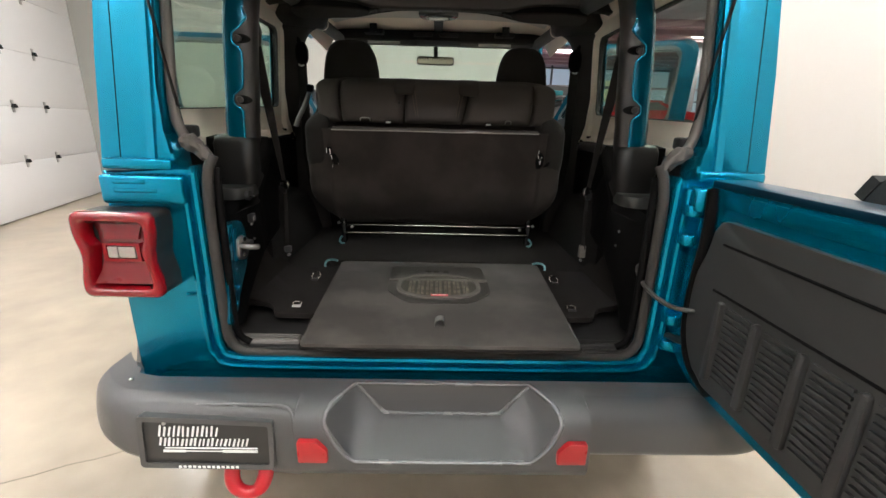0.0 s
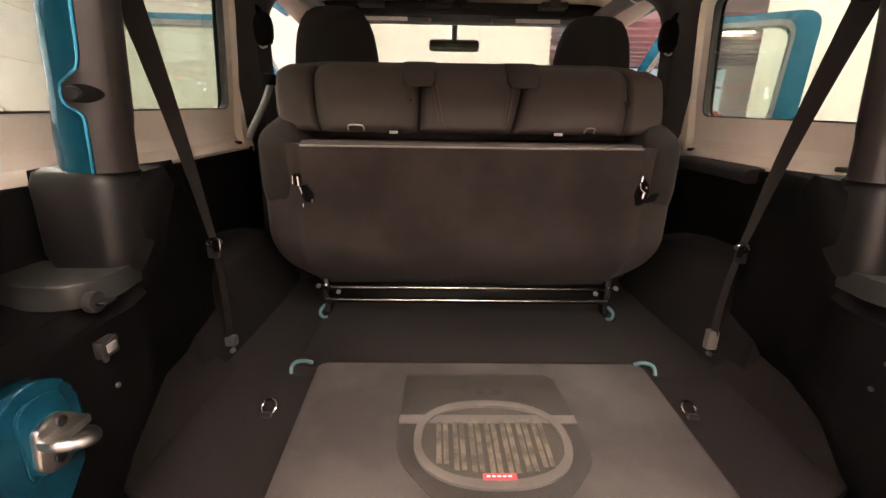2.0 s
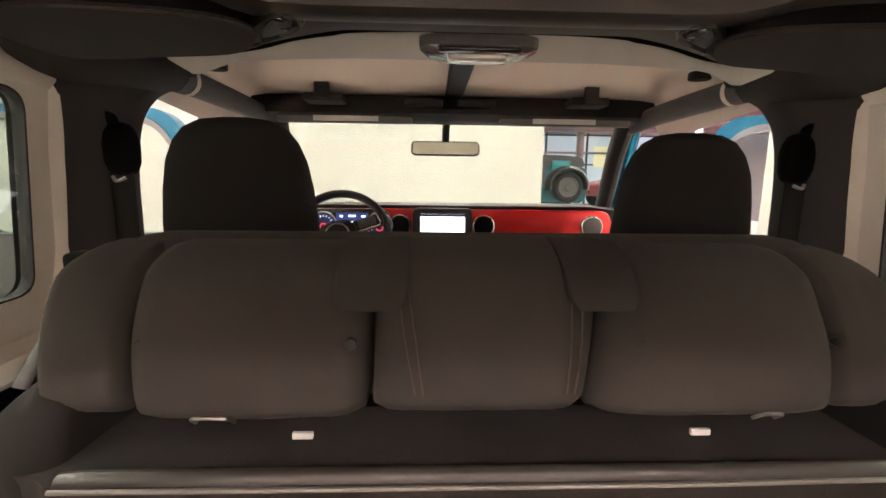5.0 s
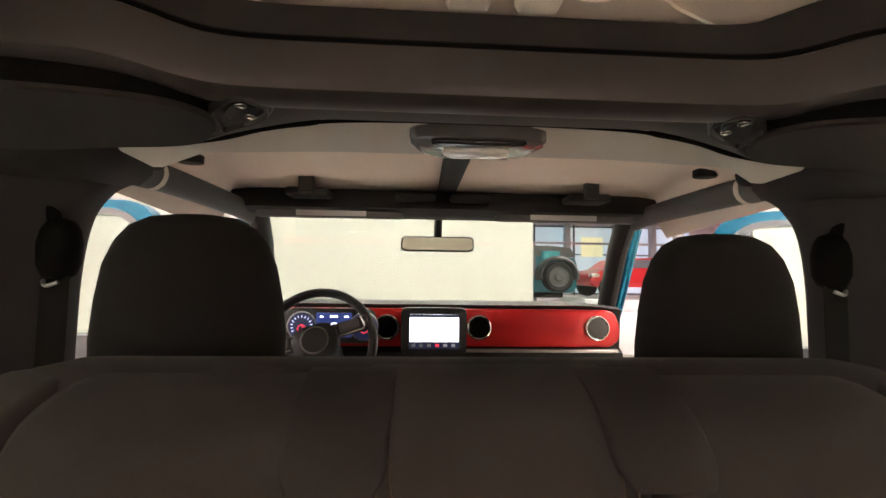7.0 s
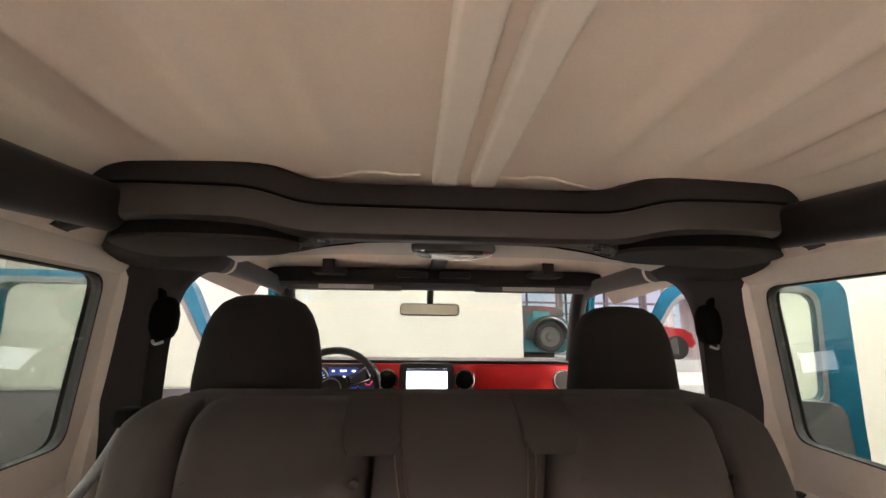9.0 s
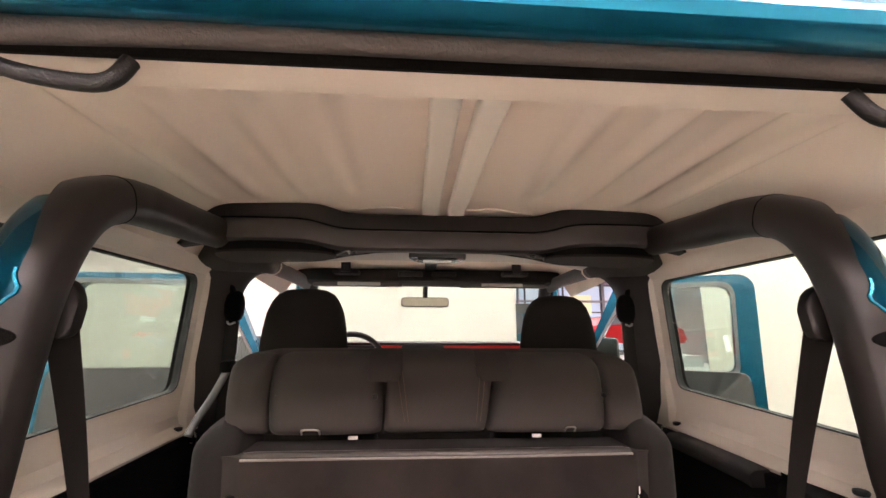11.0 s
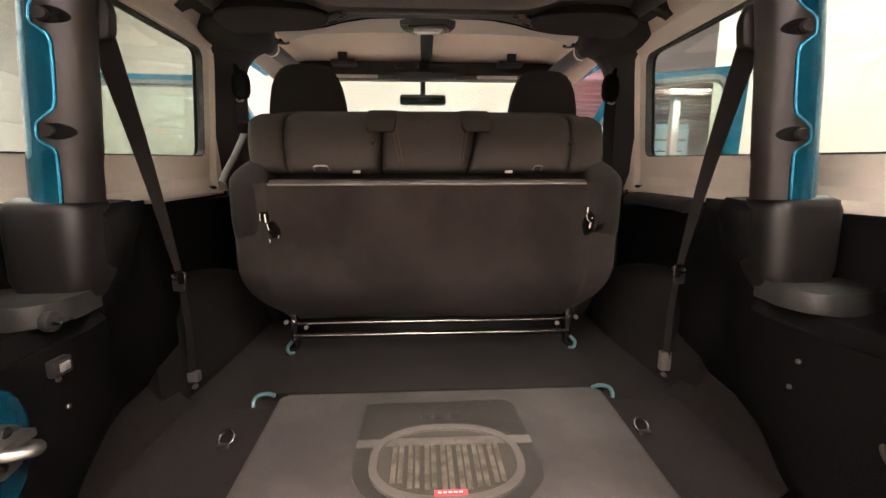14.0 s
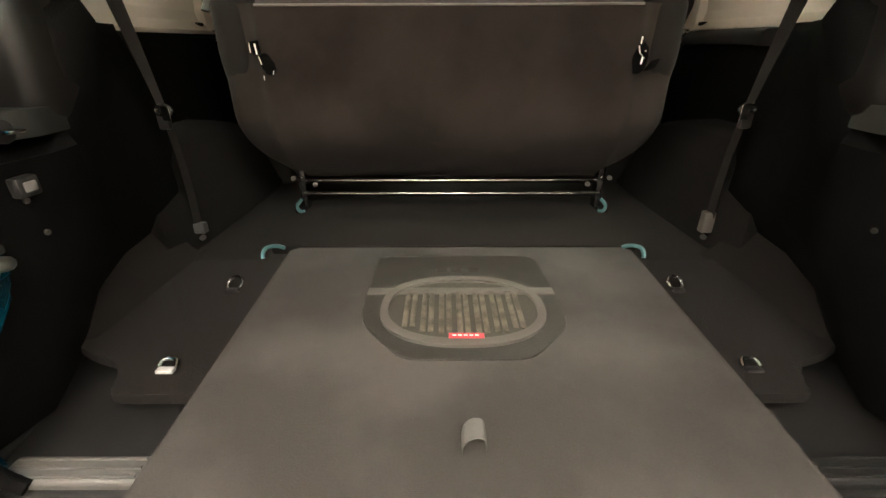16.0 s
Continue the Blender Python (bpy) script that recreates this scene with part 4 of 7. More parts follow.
for s in (-1, 1):
    jam = bmesh.new()
    secs = []
    for z in (1.20, 1.30, 1.5, 1.7, 1.78):
        y = 1.058 + LEAN(z)
        secs.append([(s * 0.7668, y - 0.0033, z), (s * 0.7645, y - 0.0033, z), (s * 0.7645, y + 0.003, z), (s * 0.7668, y + 0.003, z)])
    sub("seam", loft(jam, secs), TRIM, hard)
    jb = bmesh.new()
    secs = []
    for z in (1.215, 1.30, 1.5, 1.74):
        y = 1.06 + LEAN(z)
        secs.append([(s * 0.68, y - 0.012, z), (s * 0.70, y - 0.008, z), (s * 0.70, y + 0.02, z), (s * 0.668, y + 0.02, z)])
    sub("rear_jamb_lip", loft(jb, secs), TEAL, hard)
    sub("jamb_foot", sheared(one_box(min(s * 0.635, s * 0.80), max(s * 0.635, s * 0.80), 1.035, 1.075, 1.196, 1.222, bev=0.008), lambda x, y, z: (x, y, z)), TEAL, hard)
    # side wall with the window
    SX = lambda z: 0.79 - 0.055 * max(0.0, z - 1.375)
    win_poly = rounded([(1.30, 1.338), (2.178, 1.376), (2.186, 1.724), (1.34, 1.722)], [0.05, 0.035, 0.04, 0.06], 6)
    wall_poly = [(1.13, 1.262), (2.345, 1.262), (2.345, 1.80), (1.20, 1.80)]
    side = framed(bmesh.new(), wall_poly, win_poly, "x", 0.0, 0.016)
    sheared(side, lambda x, y, z: (s * (SX(z) - 0.012 + x), y, z))
    sub("side_wall", side, CREAM, hard, "cream moulded inside of the hardtop side")
    skin_hole = [(1.74 + (y - 1.74) * 1.045, 1.53 + (z - 1.53) * 1.10) for y, z in win_poly]
    skin = framed(bmesh.new(), [(1.12, 1.197), (2.36, 1.197), (2.36, 1.82), (1.18, 1.82)], skin_hole, "x", 0.02, 0.03)
    sheared(skin, lambda x, y, z: (s * (SX(z) - 0.0 + x), y, z))
    sub("side_skin", skin, TEAL, hard)
    gw = framed(bmesh.new(), win_poly, [(1.74 + (y - 1.74) * 0.9915, 1.53 + (z - 1.53) * 0.980) for y, z in win_poly], "x", 0, 0.0205)
    sheared(gw, lambda x, y, z: (s * (SX(z) - 0.0145 + x), y, z))
    sub("window_gasket", gw, BLACKRUBBER, hard, "black window gasket")
    go = framed(bmesh.new(), [(1.74 + (y - 1.74) * 1.05, 1.53 + (z - 1.53) * 1.11) for y, z in win_poly], win_poly, "x", 0.0185, 0.0195)
    sheared(go, lambda x, y, z: (s * (SX(z) + x), y, z))
    sub("outer_gasket", go, BLACKRUBBER, hard, "black outer window gasket")
    pane = sheared(prism(bmesh.new(), [(1.74 + (y - 1.74) * 1.004, 1.53 + (z - 1.53) * 1.006) for y, z in win_poly], "x", 0.0, 0.004), lambda x, y, z: (s * (SX(z) - 0.0085 + x), y, z))
    sub("side_window", pane, WINDOW, hard, "lightly tinted fixed side window")
    # ledge moulding under the window and front post moulding
    led = bmesh.new()
    secs = []
    for y, dz in ((1.13, -0.012), (1.6, 0.0), (2.1, 0.015), (2.34, 0.022)):
        secs.append([(s * x, y, z + dz) for x, z in ((0.79, 1.225), (0.755, 1.228), (0.748, 1.238), (0.752, 1.250), (0.770, 1.262), (0.782, 1.300), (0.795, 1.300))])
    sub("belt_ledge", loft(led, secs), CREAM, hard, "cream ledge with dark fasteners")
    for y in (1.62, 2.17):
        sub("fastener", disc(bmesh.new(), (s * 0.757, y, 1.254 + 0.02 * (y - 1.6)), "z", 0.013, 0.010, 14, 0.003), PLASTIC, hard)
    post = bmesh.new()
    secs = []
    for z, dy, dx in ((1.255, 0.035, 0.026), (1.32, 0.018, 0.014), (1.45, 0.0, 0.006), (1.62, 0.0, 0.006), (1.75, -0.01, 0.008)):
        secs.append([(s * (SX(z) - 0.012 + a), y, z) for a, y in ((0.01, 2.215 - dy), (-dx - 0.004, 2.235 - dy), (-dx - 0.012, 2.275), (-dx - 0.006, 2.335), (0.01, 2.345))])
    sub("post_moulding", loft(post, secs), CREAM, hard)
    head_s = bmesh.new()
    secs = []
    for y in (1.19, 1.5, 1.9, 2.345):
        secs.append([(s * x, y, z) for x, z in ((0.775, 1.728), (0.757, 1.733), (0.748, 1.75), (0.744, 1.79), (0.77, 1.80))])
    sub("window_header", loft(head_s, secs), CREAM, hard)


def roof_in(x, y):
    a = abs(x)
    z = 1.900 - 0.016 * (a / 0.6) ** 2
    if a > 0.56:
        t = min(1, (a - 0.56) / 0.20)
        z = 1.886 - 0.125 * t ** 1.9
    rib = 0.0
    for c, w, h in ((-0.225, 0.032, 0.012), (0.225, 0.032, 0.012), (-0.355, 0.032, 0.012), (0.355, 0.032, 0.012), (-0.475, 0.03, 0.012), (0.475, 0.03, 0.012), (-0.585, 0.018, 0.010), (0.585, 0.018, 0.010)):
        d = abs(x - c)
        if d < w:
            rib = max(rib, h * min(1.0, (w - d) / (w * 0.9)))
    z -= rib * (1.0 if a < 0.1 else min(1.0, max(0.0, (1.91 - y) / 0.09)))
    z -= 0.055 * max(0.0, (1.42 - y) / 0.25) ** 2 * (0.6 if a < 0.6 else 0.3)
    return z


rx = sorted(set([round(-0.765 + i * 0.0085, 4) for i in range(181)]))
ry = frange(1.185, 1.80, 10) + frange(1.82, 1.92, 5) + frange(1.95, 2.34, 4)
hl = shell(bmesh.new(), lambda a, b: (a, b, roof_in(a, b)), lambda a, b: (a, b, roof_in(a, b) + 0.012), rx, ry)
head = wpart("headliner", hl, HEADLINER, car, "cream ribbed hardtop headliner", angle=60)
rs = shell(bmesh.new(), lambda a, b: (a, b, 1.935 - 0.02 * (a / 0.7) ** 2 - 0.09 * max(0, abs(a) - 0.62) / 0.18), lambda a, b: (a, b, 1.918 - 0.02 * (a / 0.7) ** 2 - 0.09 * max(0, abs(a) - 0.62) / 0.18), frange(-0.80, 0.80, 24), frange(1.165, 2.9, 10))
sub("roof_skin", rs, TEAL, hard, "teal roof skin")
for s in (-1, 1):
    wv = [Vector((p.x, p.y, roof_in(p.x, p.y) - 0.002)) for p in smooth_path([(s * k - 0.010, y, 0) for k, y in ((0.072, 1.980), (0.122, 1.980), (0.139, 1.971), (0.180, 1.972), (0.210, 1.988), (0.282, 2.018))], 4)]
    sub("seam_ridge", tube(bmesh.new(), wv, 0.0026, 6), CREAM, head)
for c in (-0.035, 0.038):
    secs = []
    for y in frange(1.19, 1.978, 18):
        z = roof_in(c, y)
        secs.append([(c - 0.0245, y, z + 0.004), (c - 0.0235, y, z - 0.016), (c - 0.0205, y, z - 0.0215), (c - 0.016, y, z - 0.0225), (c + 0.016, y, z - 0.0225), (c + 0.0205, y, z - 0.0215), (c + 0.0235, y, z - 0.016), (c + 0.0245, y, z + 0.004)])
    sub("centre_rib", loft(bmesh.new(), secs), RIBCREAM, head, "paler flat stiffening rib", angle=60)
lip = bmesh.new()
pts = [(x, 1.196, 1.806 - 0.03 * max(0, abs(x) - 0.5) / 0.15) for x in frange(-0.63, 0.63, 16)]
tube(lip, pts, 0.009, 8, squash=(1.6, 0.8))
sub("rear_lip", lip, CREAM, head)
ls = []
for x in frange(-0.635, 0.635, 24):
    z = 1.7935 - 0.034 * max(0, abs(x) - 0.5) / 0.135
    ls.append([(x, 1.184, z), (x, 1.238, z + 0.003), (x, 1.238, z + 0.010), (x, 1.184, z + 0.007)])
sub("rear_flange", loft(bmesh.new(), ls), CREAM, head, "cream rear edge of the headliner")

ul = bmesh.new()
tube(ul, [(x, 1.128, 1.812 - 0.035 * max(0, abs(x) - 0.52) / 0.13) for x in frange(-0.65, 0.65, 20)], 0.017, 10, squash=(1.5, 1.0))
sub("rear_header_lip", ul, TEAL, hard)
ds = bmesh.new()
tube(ds, [(x, 1.176, 1.797 - 0.03 * max(0, abs(x) - 0.5) / 0.15) for x in frange(-0.62, 0.62, 18)], 0.010, 8, squash=(1.2, 1.0))
sub("dark_channel", ds, TRIM, hard)
# seals
half = [(-0.574, 1.080, 1.226), (-0.590, 1.084, 1.240), (-0.628, 1.098, 1.272), (-0.652, 1.112, 1.33), (-0.656, 1.13, 1.45), (-0.655, 1.165, 1.68), (-0.635, 1.165, 1.755), (-0.58, 1.16, 1.786), (-0.3, 1.156, 1.797), (0, 1.156, 1.798)]
ht = smooth_path(half + [(-p[0], p[1], p[2]) for p in reversed(half[:-1])], 5)
wpart("hardtop_seal", tube(bmesh.new(), ht, 0.0110, 12, squash=(1.0, 1.25)), RUBBER, car, "grey rubber weatherstrip of the rear glass opening")
half = [(-0.558, 1.084, 1.230), (-0.569, 1.072, 1.19), (-0.574, 1.065, 1.10), (-0.574, 1.065, 0.80), (-0.566, 1.065, 0.73), (-0.535, 1.065, 0.700), (-0.48, 1.065, 0.694), (-0.2, 1.065, 0.693), (0, 1.065, 0.693)]
tb = smooth_path(half + [(-p[0], p[1], p[2]) for p in reversed(half[:-1])], 5)
seal = wpart("tub_seal", tube(bmesh.new(), tb, 0.0130, 12), TUBRUBBER, car, "grey rubber weatherstrip of the tailgate opening")
for s in (-1, 1):
    lip = smooth_path([(s * 0.556, 1.086, 1.20), (s * 0.557, 1.084, 1.0), (s * 0.557, 1.084, 0.80), (s * 0.549, 1.084, 0.738), (s * 0.52, 1.084, 0.714)], 5)
    sub("seal_lip", tube(bmesh.new(), lip, 0.0095, 10), TRIM, seal, "black inner lip of the weatherstrip")
    # dark tube in place of the shade on the teal jamb
    channel = smooth_path([(s * 0.650, 1.118, 1.285), (s * 0.672, 1.126, 1.34), (s * 0.676, 1.138, 1.45), (s * 0.675, 1.165, 1.66), (s * 0.66, 1.168, 1.74)], 5)
    sub("jamb_shade", tube(bmesh.new(), channel, 0.0075, 10), FLEXBLACK, seal, "black strip drawn as shade on the hardtop jamb")
    boot = bmesh.new()
    secs = []
    for k in range(17):
        t = k / 16
        c = Vector((s * (0.632 - 0.072 * t), 1.086 - 0.006 * t, 1.262 - 0.040 * t + 0.012 * math.sin(math.pi * t)))
        r = 0.0115 + 0.0095 * math.sin(math.pi * t) ** 0.7
        ringp = []
        for i in range(18):
            a = 2 * math.pi * i / 18
            q = r * (1 + 0.42 * noise.noise(Vector((4.5 * t + s, 1.6 * math.cos(a), 1.6 * math.sin(a)))))
            ringp.append((c.x, c.y + 0.9 * q * math.cos(a), c.z + q * math.sin(a)))
        secs.append(ringp)
    loft(boot, secs)
    sub("seal_joint", boot, RUBBER, seal, "worn rubber joint block")
# raised rear glass with its gas struts
rg = wpart("rear_glass", sheared(prism(bmesh.new(), rounded([(-0.64, 0.0), (0.64, 0.0), (0.60, -0.76), (-0.60, -0.76)], 0.04), "z", 0, 0.006), lambda x, y, z: (x, 1.13 + y * 0.9, 1.955 + z - y * 0.42)), WINDOW, car, "raised rear lift glass")
for s in (-1, 1):
    g = bmesh.new()
    a0, ad = Vector((s * 0.657, 1.150, 1.288)), Vector((-s * 0.211, -0.555, 0.8045))
    tube(g, [a0, a0 + ad * 0.50], 0.0034, 8)
    tube(g, [a0 + ad * 0.50, a0 + ad * 1.20], 0.008, 10)
    sub("gas_strut", g, BLACKSTEEL, rg, "thin black gas strut")
    sub("strut_foot", one_box(min(s * 0.625, s * 0.665), max(s * 0.625, s * 0.665), 1.13, 1.17, 1.268, 1.30, bev=0.008), PLASTIC, rg)
for pts in ([(-0.60, 1.10, 1.90), (-0.514, 1.16, 1.812), (-0.47, 1.17, 1.785), (-0.424, 1.172, 1.766), (-0.368, 1.172, 1.757), (-0.345, 1.175, 1.763), (-0.335, 1.18, 1.785)], [(0.58, 1.11, 1.87), (0.52, 1.15, 1.805), (0.478, 1.168, 1.779), (0.44, 1.172, 1.760), (0.409, 1.172, 1.753), (0.375, 1.174, 1.757), (0.357, 1.18, 1.785)]):
    wpart("defroster_hose", tube(bmesh.new(), smooth_path(pts, 5), 0.0078, 10), FLEXBLACK, car, "curved black wiring hose")

# tailgate, open at a right angle
gy1, gy0 = 1.045, -0.10
gate_poly = rounded([(gy1 - 0.01, 0.745), (gy1, 0.80), (gy1, 1.165), (gy1 - 0.02, 1.205), (gy0, 1.205), (gy0, 0.70), (gy1 - 0.09, 0.70)], [0.03, 0.05, 0.05, 0.02, 0.05, 0.06, 0.05], 5)
gate = wpart("tailgate", prism(bmesh.new(), gate_poly, "x", 0.652, 0.735, bev=0.010), TEAL, car, "teal swing-out tailgate, open, with black inner panel")
tp = rounded([(0.955, 0.80), (0.975, 0.86), (0.975, 0.98), (0.945, 1.05), (0.935, 1.128), (-0.03, 1.128), (-0.03, 0.735), (0.90, 0.735)], [0.04, 0.05, 0.06, 0.05, 0.03, 0.03, 0.03, 0.05], 5)
sub("inner_panel", prism(bmesh.new(), tp, "x", 0.634, 0.654, bev=0.007), GATEPLASTIC, gate, "black moulded inner panel with slotted vents")
for z in (1.078, 0.971):
    sub("panel_groove", tube(bmesh.new(), smooth_path([(0.6335, 0.90, z), (0.6335, 0.5, z + 0.001), (0.6335, 0.0, z)], 4), 0.0030, 6), TRIM, gate)
sub("gate_seal", tube(bmesh.new(), smooth_path([(0.646, 0.992, 1.188), (0.645, 0.982, 1.14), (0.643, 0.976, 1.05), (0.642, 0.984, 0.93), (0.643, 0.975, 0.82), (0.645, 0.935, 0.752), (0.646, 0.86, 0.722)], 5), 0.0135, 10), TRIM, gate, "black rubber seal round the tailgate panel")
sub("top_seal", one_box(0.6485, 0.7385, -0.085, 1.005, 1.190, 1.2085, bev=0.006), NAVYSEAL, gate, "dark strip along the tailgate top")
sub("top_channel", one_box(0.646, 0.654, 0.0, 0.95, 1.150, 1.185, bev=0.004), TEAL, gate)
for k in range(8):
    yc = 0.862 - k * 0.1085
    sub("rib", prism(bmesh.new(), rounded([(yc - 0.011, 0.762), (yc + 0.011, 0.762), (yc + 0.008, 0.957), (yc - 0.008, 0.957)], 0.008, 4), "x", 0.6225, 0.636, bev=0.004), GATEPLASTIC, gate)
    if k < 7:
        sl = bmesh.new()
        for j in range(13):
            z = 0.775 + j * 0.0142
            box(sl, 0.628, 0.6355, yc - 0.0915, yc - 0.018, z, z + 0.0058)
        sub("vent_slats", sl, GATEPLASTIC, gate, "slotted vent")
tyre = wpart("spare_wheel", lathe(bmesh.new(), [(0.20, -0.11), (0.27, -0.125), (0.36, -0.12), (0.40, -0.10), (0.408, -0.06), (0.408, 0.06), (0.40, 0.10), (0.36, 0.12), (0.27, 0.125), (0.20, 0.11)], (0.885, 0.42, 1.02), "x", 48), BLACKRUBBER, car, "black off-road spare tyre on the tailgate")
lug = bmesh.new()
for k in range(36):
    a = 2 * math.pi * k / 36
    for h in (-0.075, 0.0, 0.075):
        bb = one_box(-0.028 + h, 0.028 + h, -0.022, 0.022, 0.400, 0.420)
        rot = Matrix.Rotation(a + (0.08 if h == 0 else 0), 4, "X")
        for f in bb.faces:
            lug.faces.new([lug.verts.new(Matrix.Translation((0.885, 0.42, 1.02)) @ rot @ v.co) for v in f.verts])
        bb.free()
sub("tread", lug, BLACKRUBBER, tyre)
sub("rim", lathe(bmesh.new(), [(0.04, 0.06), (0.12, 0.05), (0.18, 0.09), (0.215, 0.10), (0.215, -0.10), (0.10, -0.12), (0.04, -0.12)], (0.885, 0.42, 1.02), "x", 40), BLACKSTEEL, tyre)
sub("carrier", one_box(0.735, 0.80, 0.34, 0.50, 0.94, 1.10, bev=0.01), PLASTIC, tyre)
for z in (1.095, 0.800):
    h = bmesh.new()
    for dz in (-0.040, 0.034):
        prism(h, rounded([(0.612, 1.012), (0.650, 1.004), (0.700, 1.012), (0.704, 1.050), (0.612, 1.060)], 0.014, 3), "z", z + dz - 0.014, z + dz + 0.014, bev=0.004)
    tube(h, [(0.660, 1.030, z - 0.062), (0.660, 1.030, z + 0.056)], 0.0100, 14)
    box(h, 0.616, 0.662, 1.044, 1.062, z - 0.070, z + 0.068, bev=0.006)
    hg = wpart("gate_hinge", h, TEAL, car, "teal painted tailgate hinge")
    for dz in (-0.055, 0.052):
        sub("hinge_bolt", disc(bmesh.new(), (0.632, 1.036, z + dz), "y", 0.0075, 0.010, 6, 0.0015), TEAL, hg)
hinge_block = prism(bmesh.new(), rounded([(0.618, 0.998), (0.700, 0.992), (0.722, 1.020), (0.722, 1.060), (0.618, 1.062)], 0.02, 4), "z", 1.128, 1.186, bev=0.009)
wpart("hinge_cover", hinge_block, TEAL, car, "rounded teal cover over the upper hinge")
wpart("gate_cable", tube(bmesh.new(), smooth_path([(0.602, 1.160, 0.945), (0.574, 1.138, 0.942), (0.562, 1.100, 0.928), (0.566, 1.045, 0.907), (0.596, 0.985, 0.889), (0.648, 0.945, 0.893)], 5), 0.0060, 10), GREYHOSE, car, "black wiring cable to the tailgate")
wpart("gate_strap", tube(bmesh.new(), smooth_path([(0.598, 1.135, 0.86), (0.612, 1.11, 0.80), (0.63, 1.075, 0.775), (0.645, 1.02, 0.780), (0.66, 0.975, 0.792)], 5), 0.0105, 10), FLEXBLACK, car, "black check strap of the tailgate")

# roll bar: rear legs, forward runs, hoop and sound bar
HALF = 0.0465
for s in (-1, 1):
    pth = smooth_path(mirrored([(0.607, 1.395, 1.262), (0.6055, 1.3955, 1.290), (0.604, 1.3965, 1.325), (0.600, 1.398, 1.36), (0.592, 1.402, 1.50), (0.585, 1.412, 1.61), (0.580, 1.445, 1.70), (0.576, 1.505, 1.752), (0.574, 1.59, 1.775), (0.578, 1.72, 1.785), (0.59, 1.87, 1.80), (0.60, 2.02, 1.815)], s), 14)

    def bar_point(i, u, back, lift):
        """A point of the bar's rounded section: u across (outwards positive), on its rear or front side."""
        p = pth[i]
        slim = min(1.0, max(0.0, (p.y - 1.44) / 0.14))
        half, deep = HALF - 0.012 * slim, 0.0375 - 0.002 * slim
        u = u * half / HALF
        t = (pth[min(i + 1, len(pth) - 1)] - pth[max(i - 1, 0)]).normalized()
        b = Vector((0, -t.z, t.y)).normalized()
        q = max(0.0, 1 - abs(u / half) ** 2.6) ** (1 / 2.6) * deep + lift * (1 if abs(u) < half * 0.98 else 0)
        uu = u + math.copysign(lift, u) * (abs(u) / half) ** 4
        return p + Vector((s * (0.0095 + uu), 0, 0)) + b * (q if back else -q)

    def pad_edge(z, y):
        """Where the padding ends: it swells outwards round each bolt."""
        e = -0.025 + 0.029 * sum(1 / (1 + (abs(z - c) / 0.022) ** 5) for c in (1.372, 1.540))
        e -= 0.010 * math.exp(-((z - 1.592) / 0.012) ** 2)
        return e + max(0.0, (y - 1.42) * 0.75)
    ticks = [k / 12 for k in range(13)]
    pad = bmesh.new()
    secs = []
    for i, p in enumerate(pth):
        e = min(0.0475, pad_edge(p.z, p.y))
        run = [bar_point(i, e + (-HALF - e) * math.sin(q * math.pi / 2), True, 0.0035) for q in ticks]
        run += [bar_point(i, -HALF + (0.040 + HALF) * (1 - math.cos(q * math.pi / 2)), False, 0.0035) for q in ticks[1:]]
        inner = [bar_point(i, 0.036, False, -0.004), bar_point(i, -HALF * 0.85, False, -0.004), bar_point(i, -HALF * 0.85, True, -0.004), bar_point(i, e - 0.003, True, -0.004)]
        secs.append(run + inner)
    bar = wpart("roll_bar_pad", loft(pad, secs), PADBAR, car, "dark brown-black padded roll bar leg", angle=50)
    secs = []
    for i, p in enumerate(pth[:88]):
        k = 1.0 if i < 70 else 1.0 - 0.008 * (i - 69)
        loop_ = [bar_point(i, HALF * k * math.cos(a), True, -0.0008) for a in frange(0, math.pi, 16)]
        loop_ += [bar_point(i, -HALF * k * math.cos(a), False, -0.0008) for a in frange(0, math.pi, 16)[1:-1]]
        secs.append(loop_)
    sub("steel_tube", loft(bmesh.new(), secs), TEALSHADE, bar, "teal painted steel tube edge", angle=60)
    # thin line in the brighter teal, drawn as the highlight beside the padding
    rim_ = []
    for i, p in enumerate(pth[:72]):
        rim_.append(bar_point(i, pad_edge(p.z, p.y) + 0.004, True, 0.0015))
    sub("pad_edge", tube(bmesh.new(), rim_, 0.0027, 8), TEAL, bar)
    for z in (1.372, 1.540):
        i0 = min(range(len(pth)), key=lambda i: abs(pth[i].z - z) + (5 if pth[i].y > 1.46 else 0))

        def on_pad(u, v, lift):
            p = bar_point(i0, u, True, 0.0035 + lift)
            return (p.x, p.y, z + v)
        so = bmesh.new()
        rings_ = [[on_pad(-0.020 + 0.0205 * k * math.cos(a), 0.0125 * k * math.sin(a), lift) for a in [2 * math.pi * i / 26 for i in range(26)]] for k, lift in ((1.0, -0.004), (1.0, 0.0009), (0.9, 0.0013), (0.4, 0.0011), (0.05, 0.0011))]
        loft(so, rings_)
        sub("bolt_pocket", so, TRIM, bar, angle=60)
        bo = bmesh.new()
        rings_ = [[on_pad(-0.011 + 0.0105 * k * math.cos(a), 0.0095 * k * math.sin(a), lift) for a in [2 * math.pi * i / 18 for i in range(18)]] for k, lift in ((1.0, -0.002), (1.0, 0.004), (0.85, 0.0065), (0.3, 0.0068))]
        loft(bo, rings_)
        sub("bolt", bo, PADBAR, bar, angle=40)
    band = [bar_point(102, HALF * math.cos(a), True, 0.0036) for a in frange(0, math.pi, 14)] + [bar_point(102, -HALF * math.cos(a), False, 0.0036) for a in frange(0, math.pi, 14)[1:-1]]
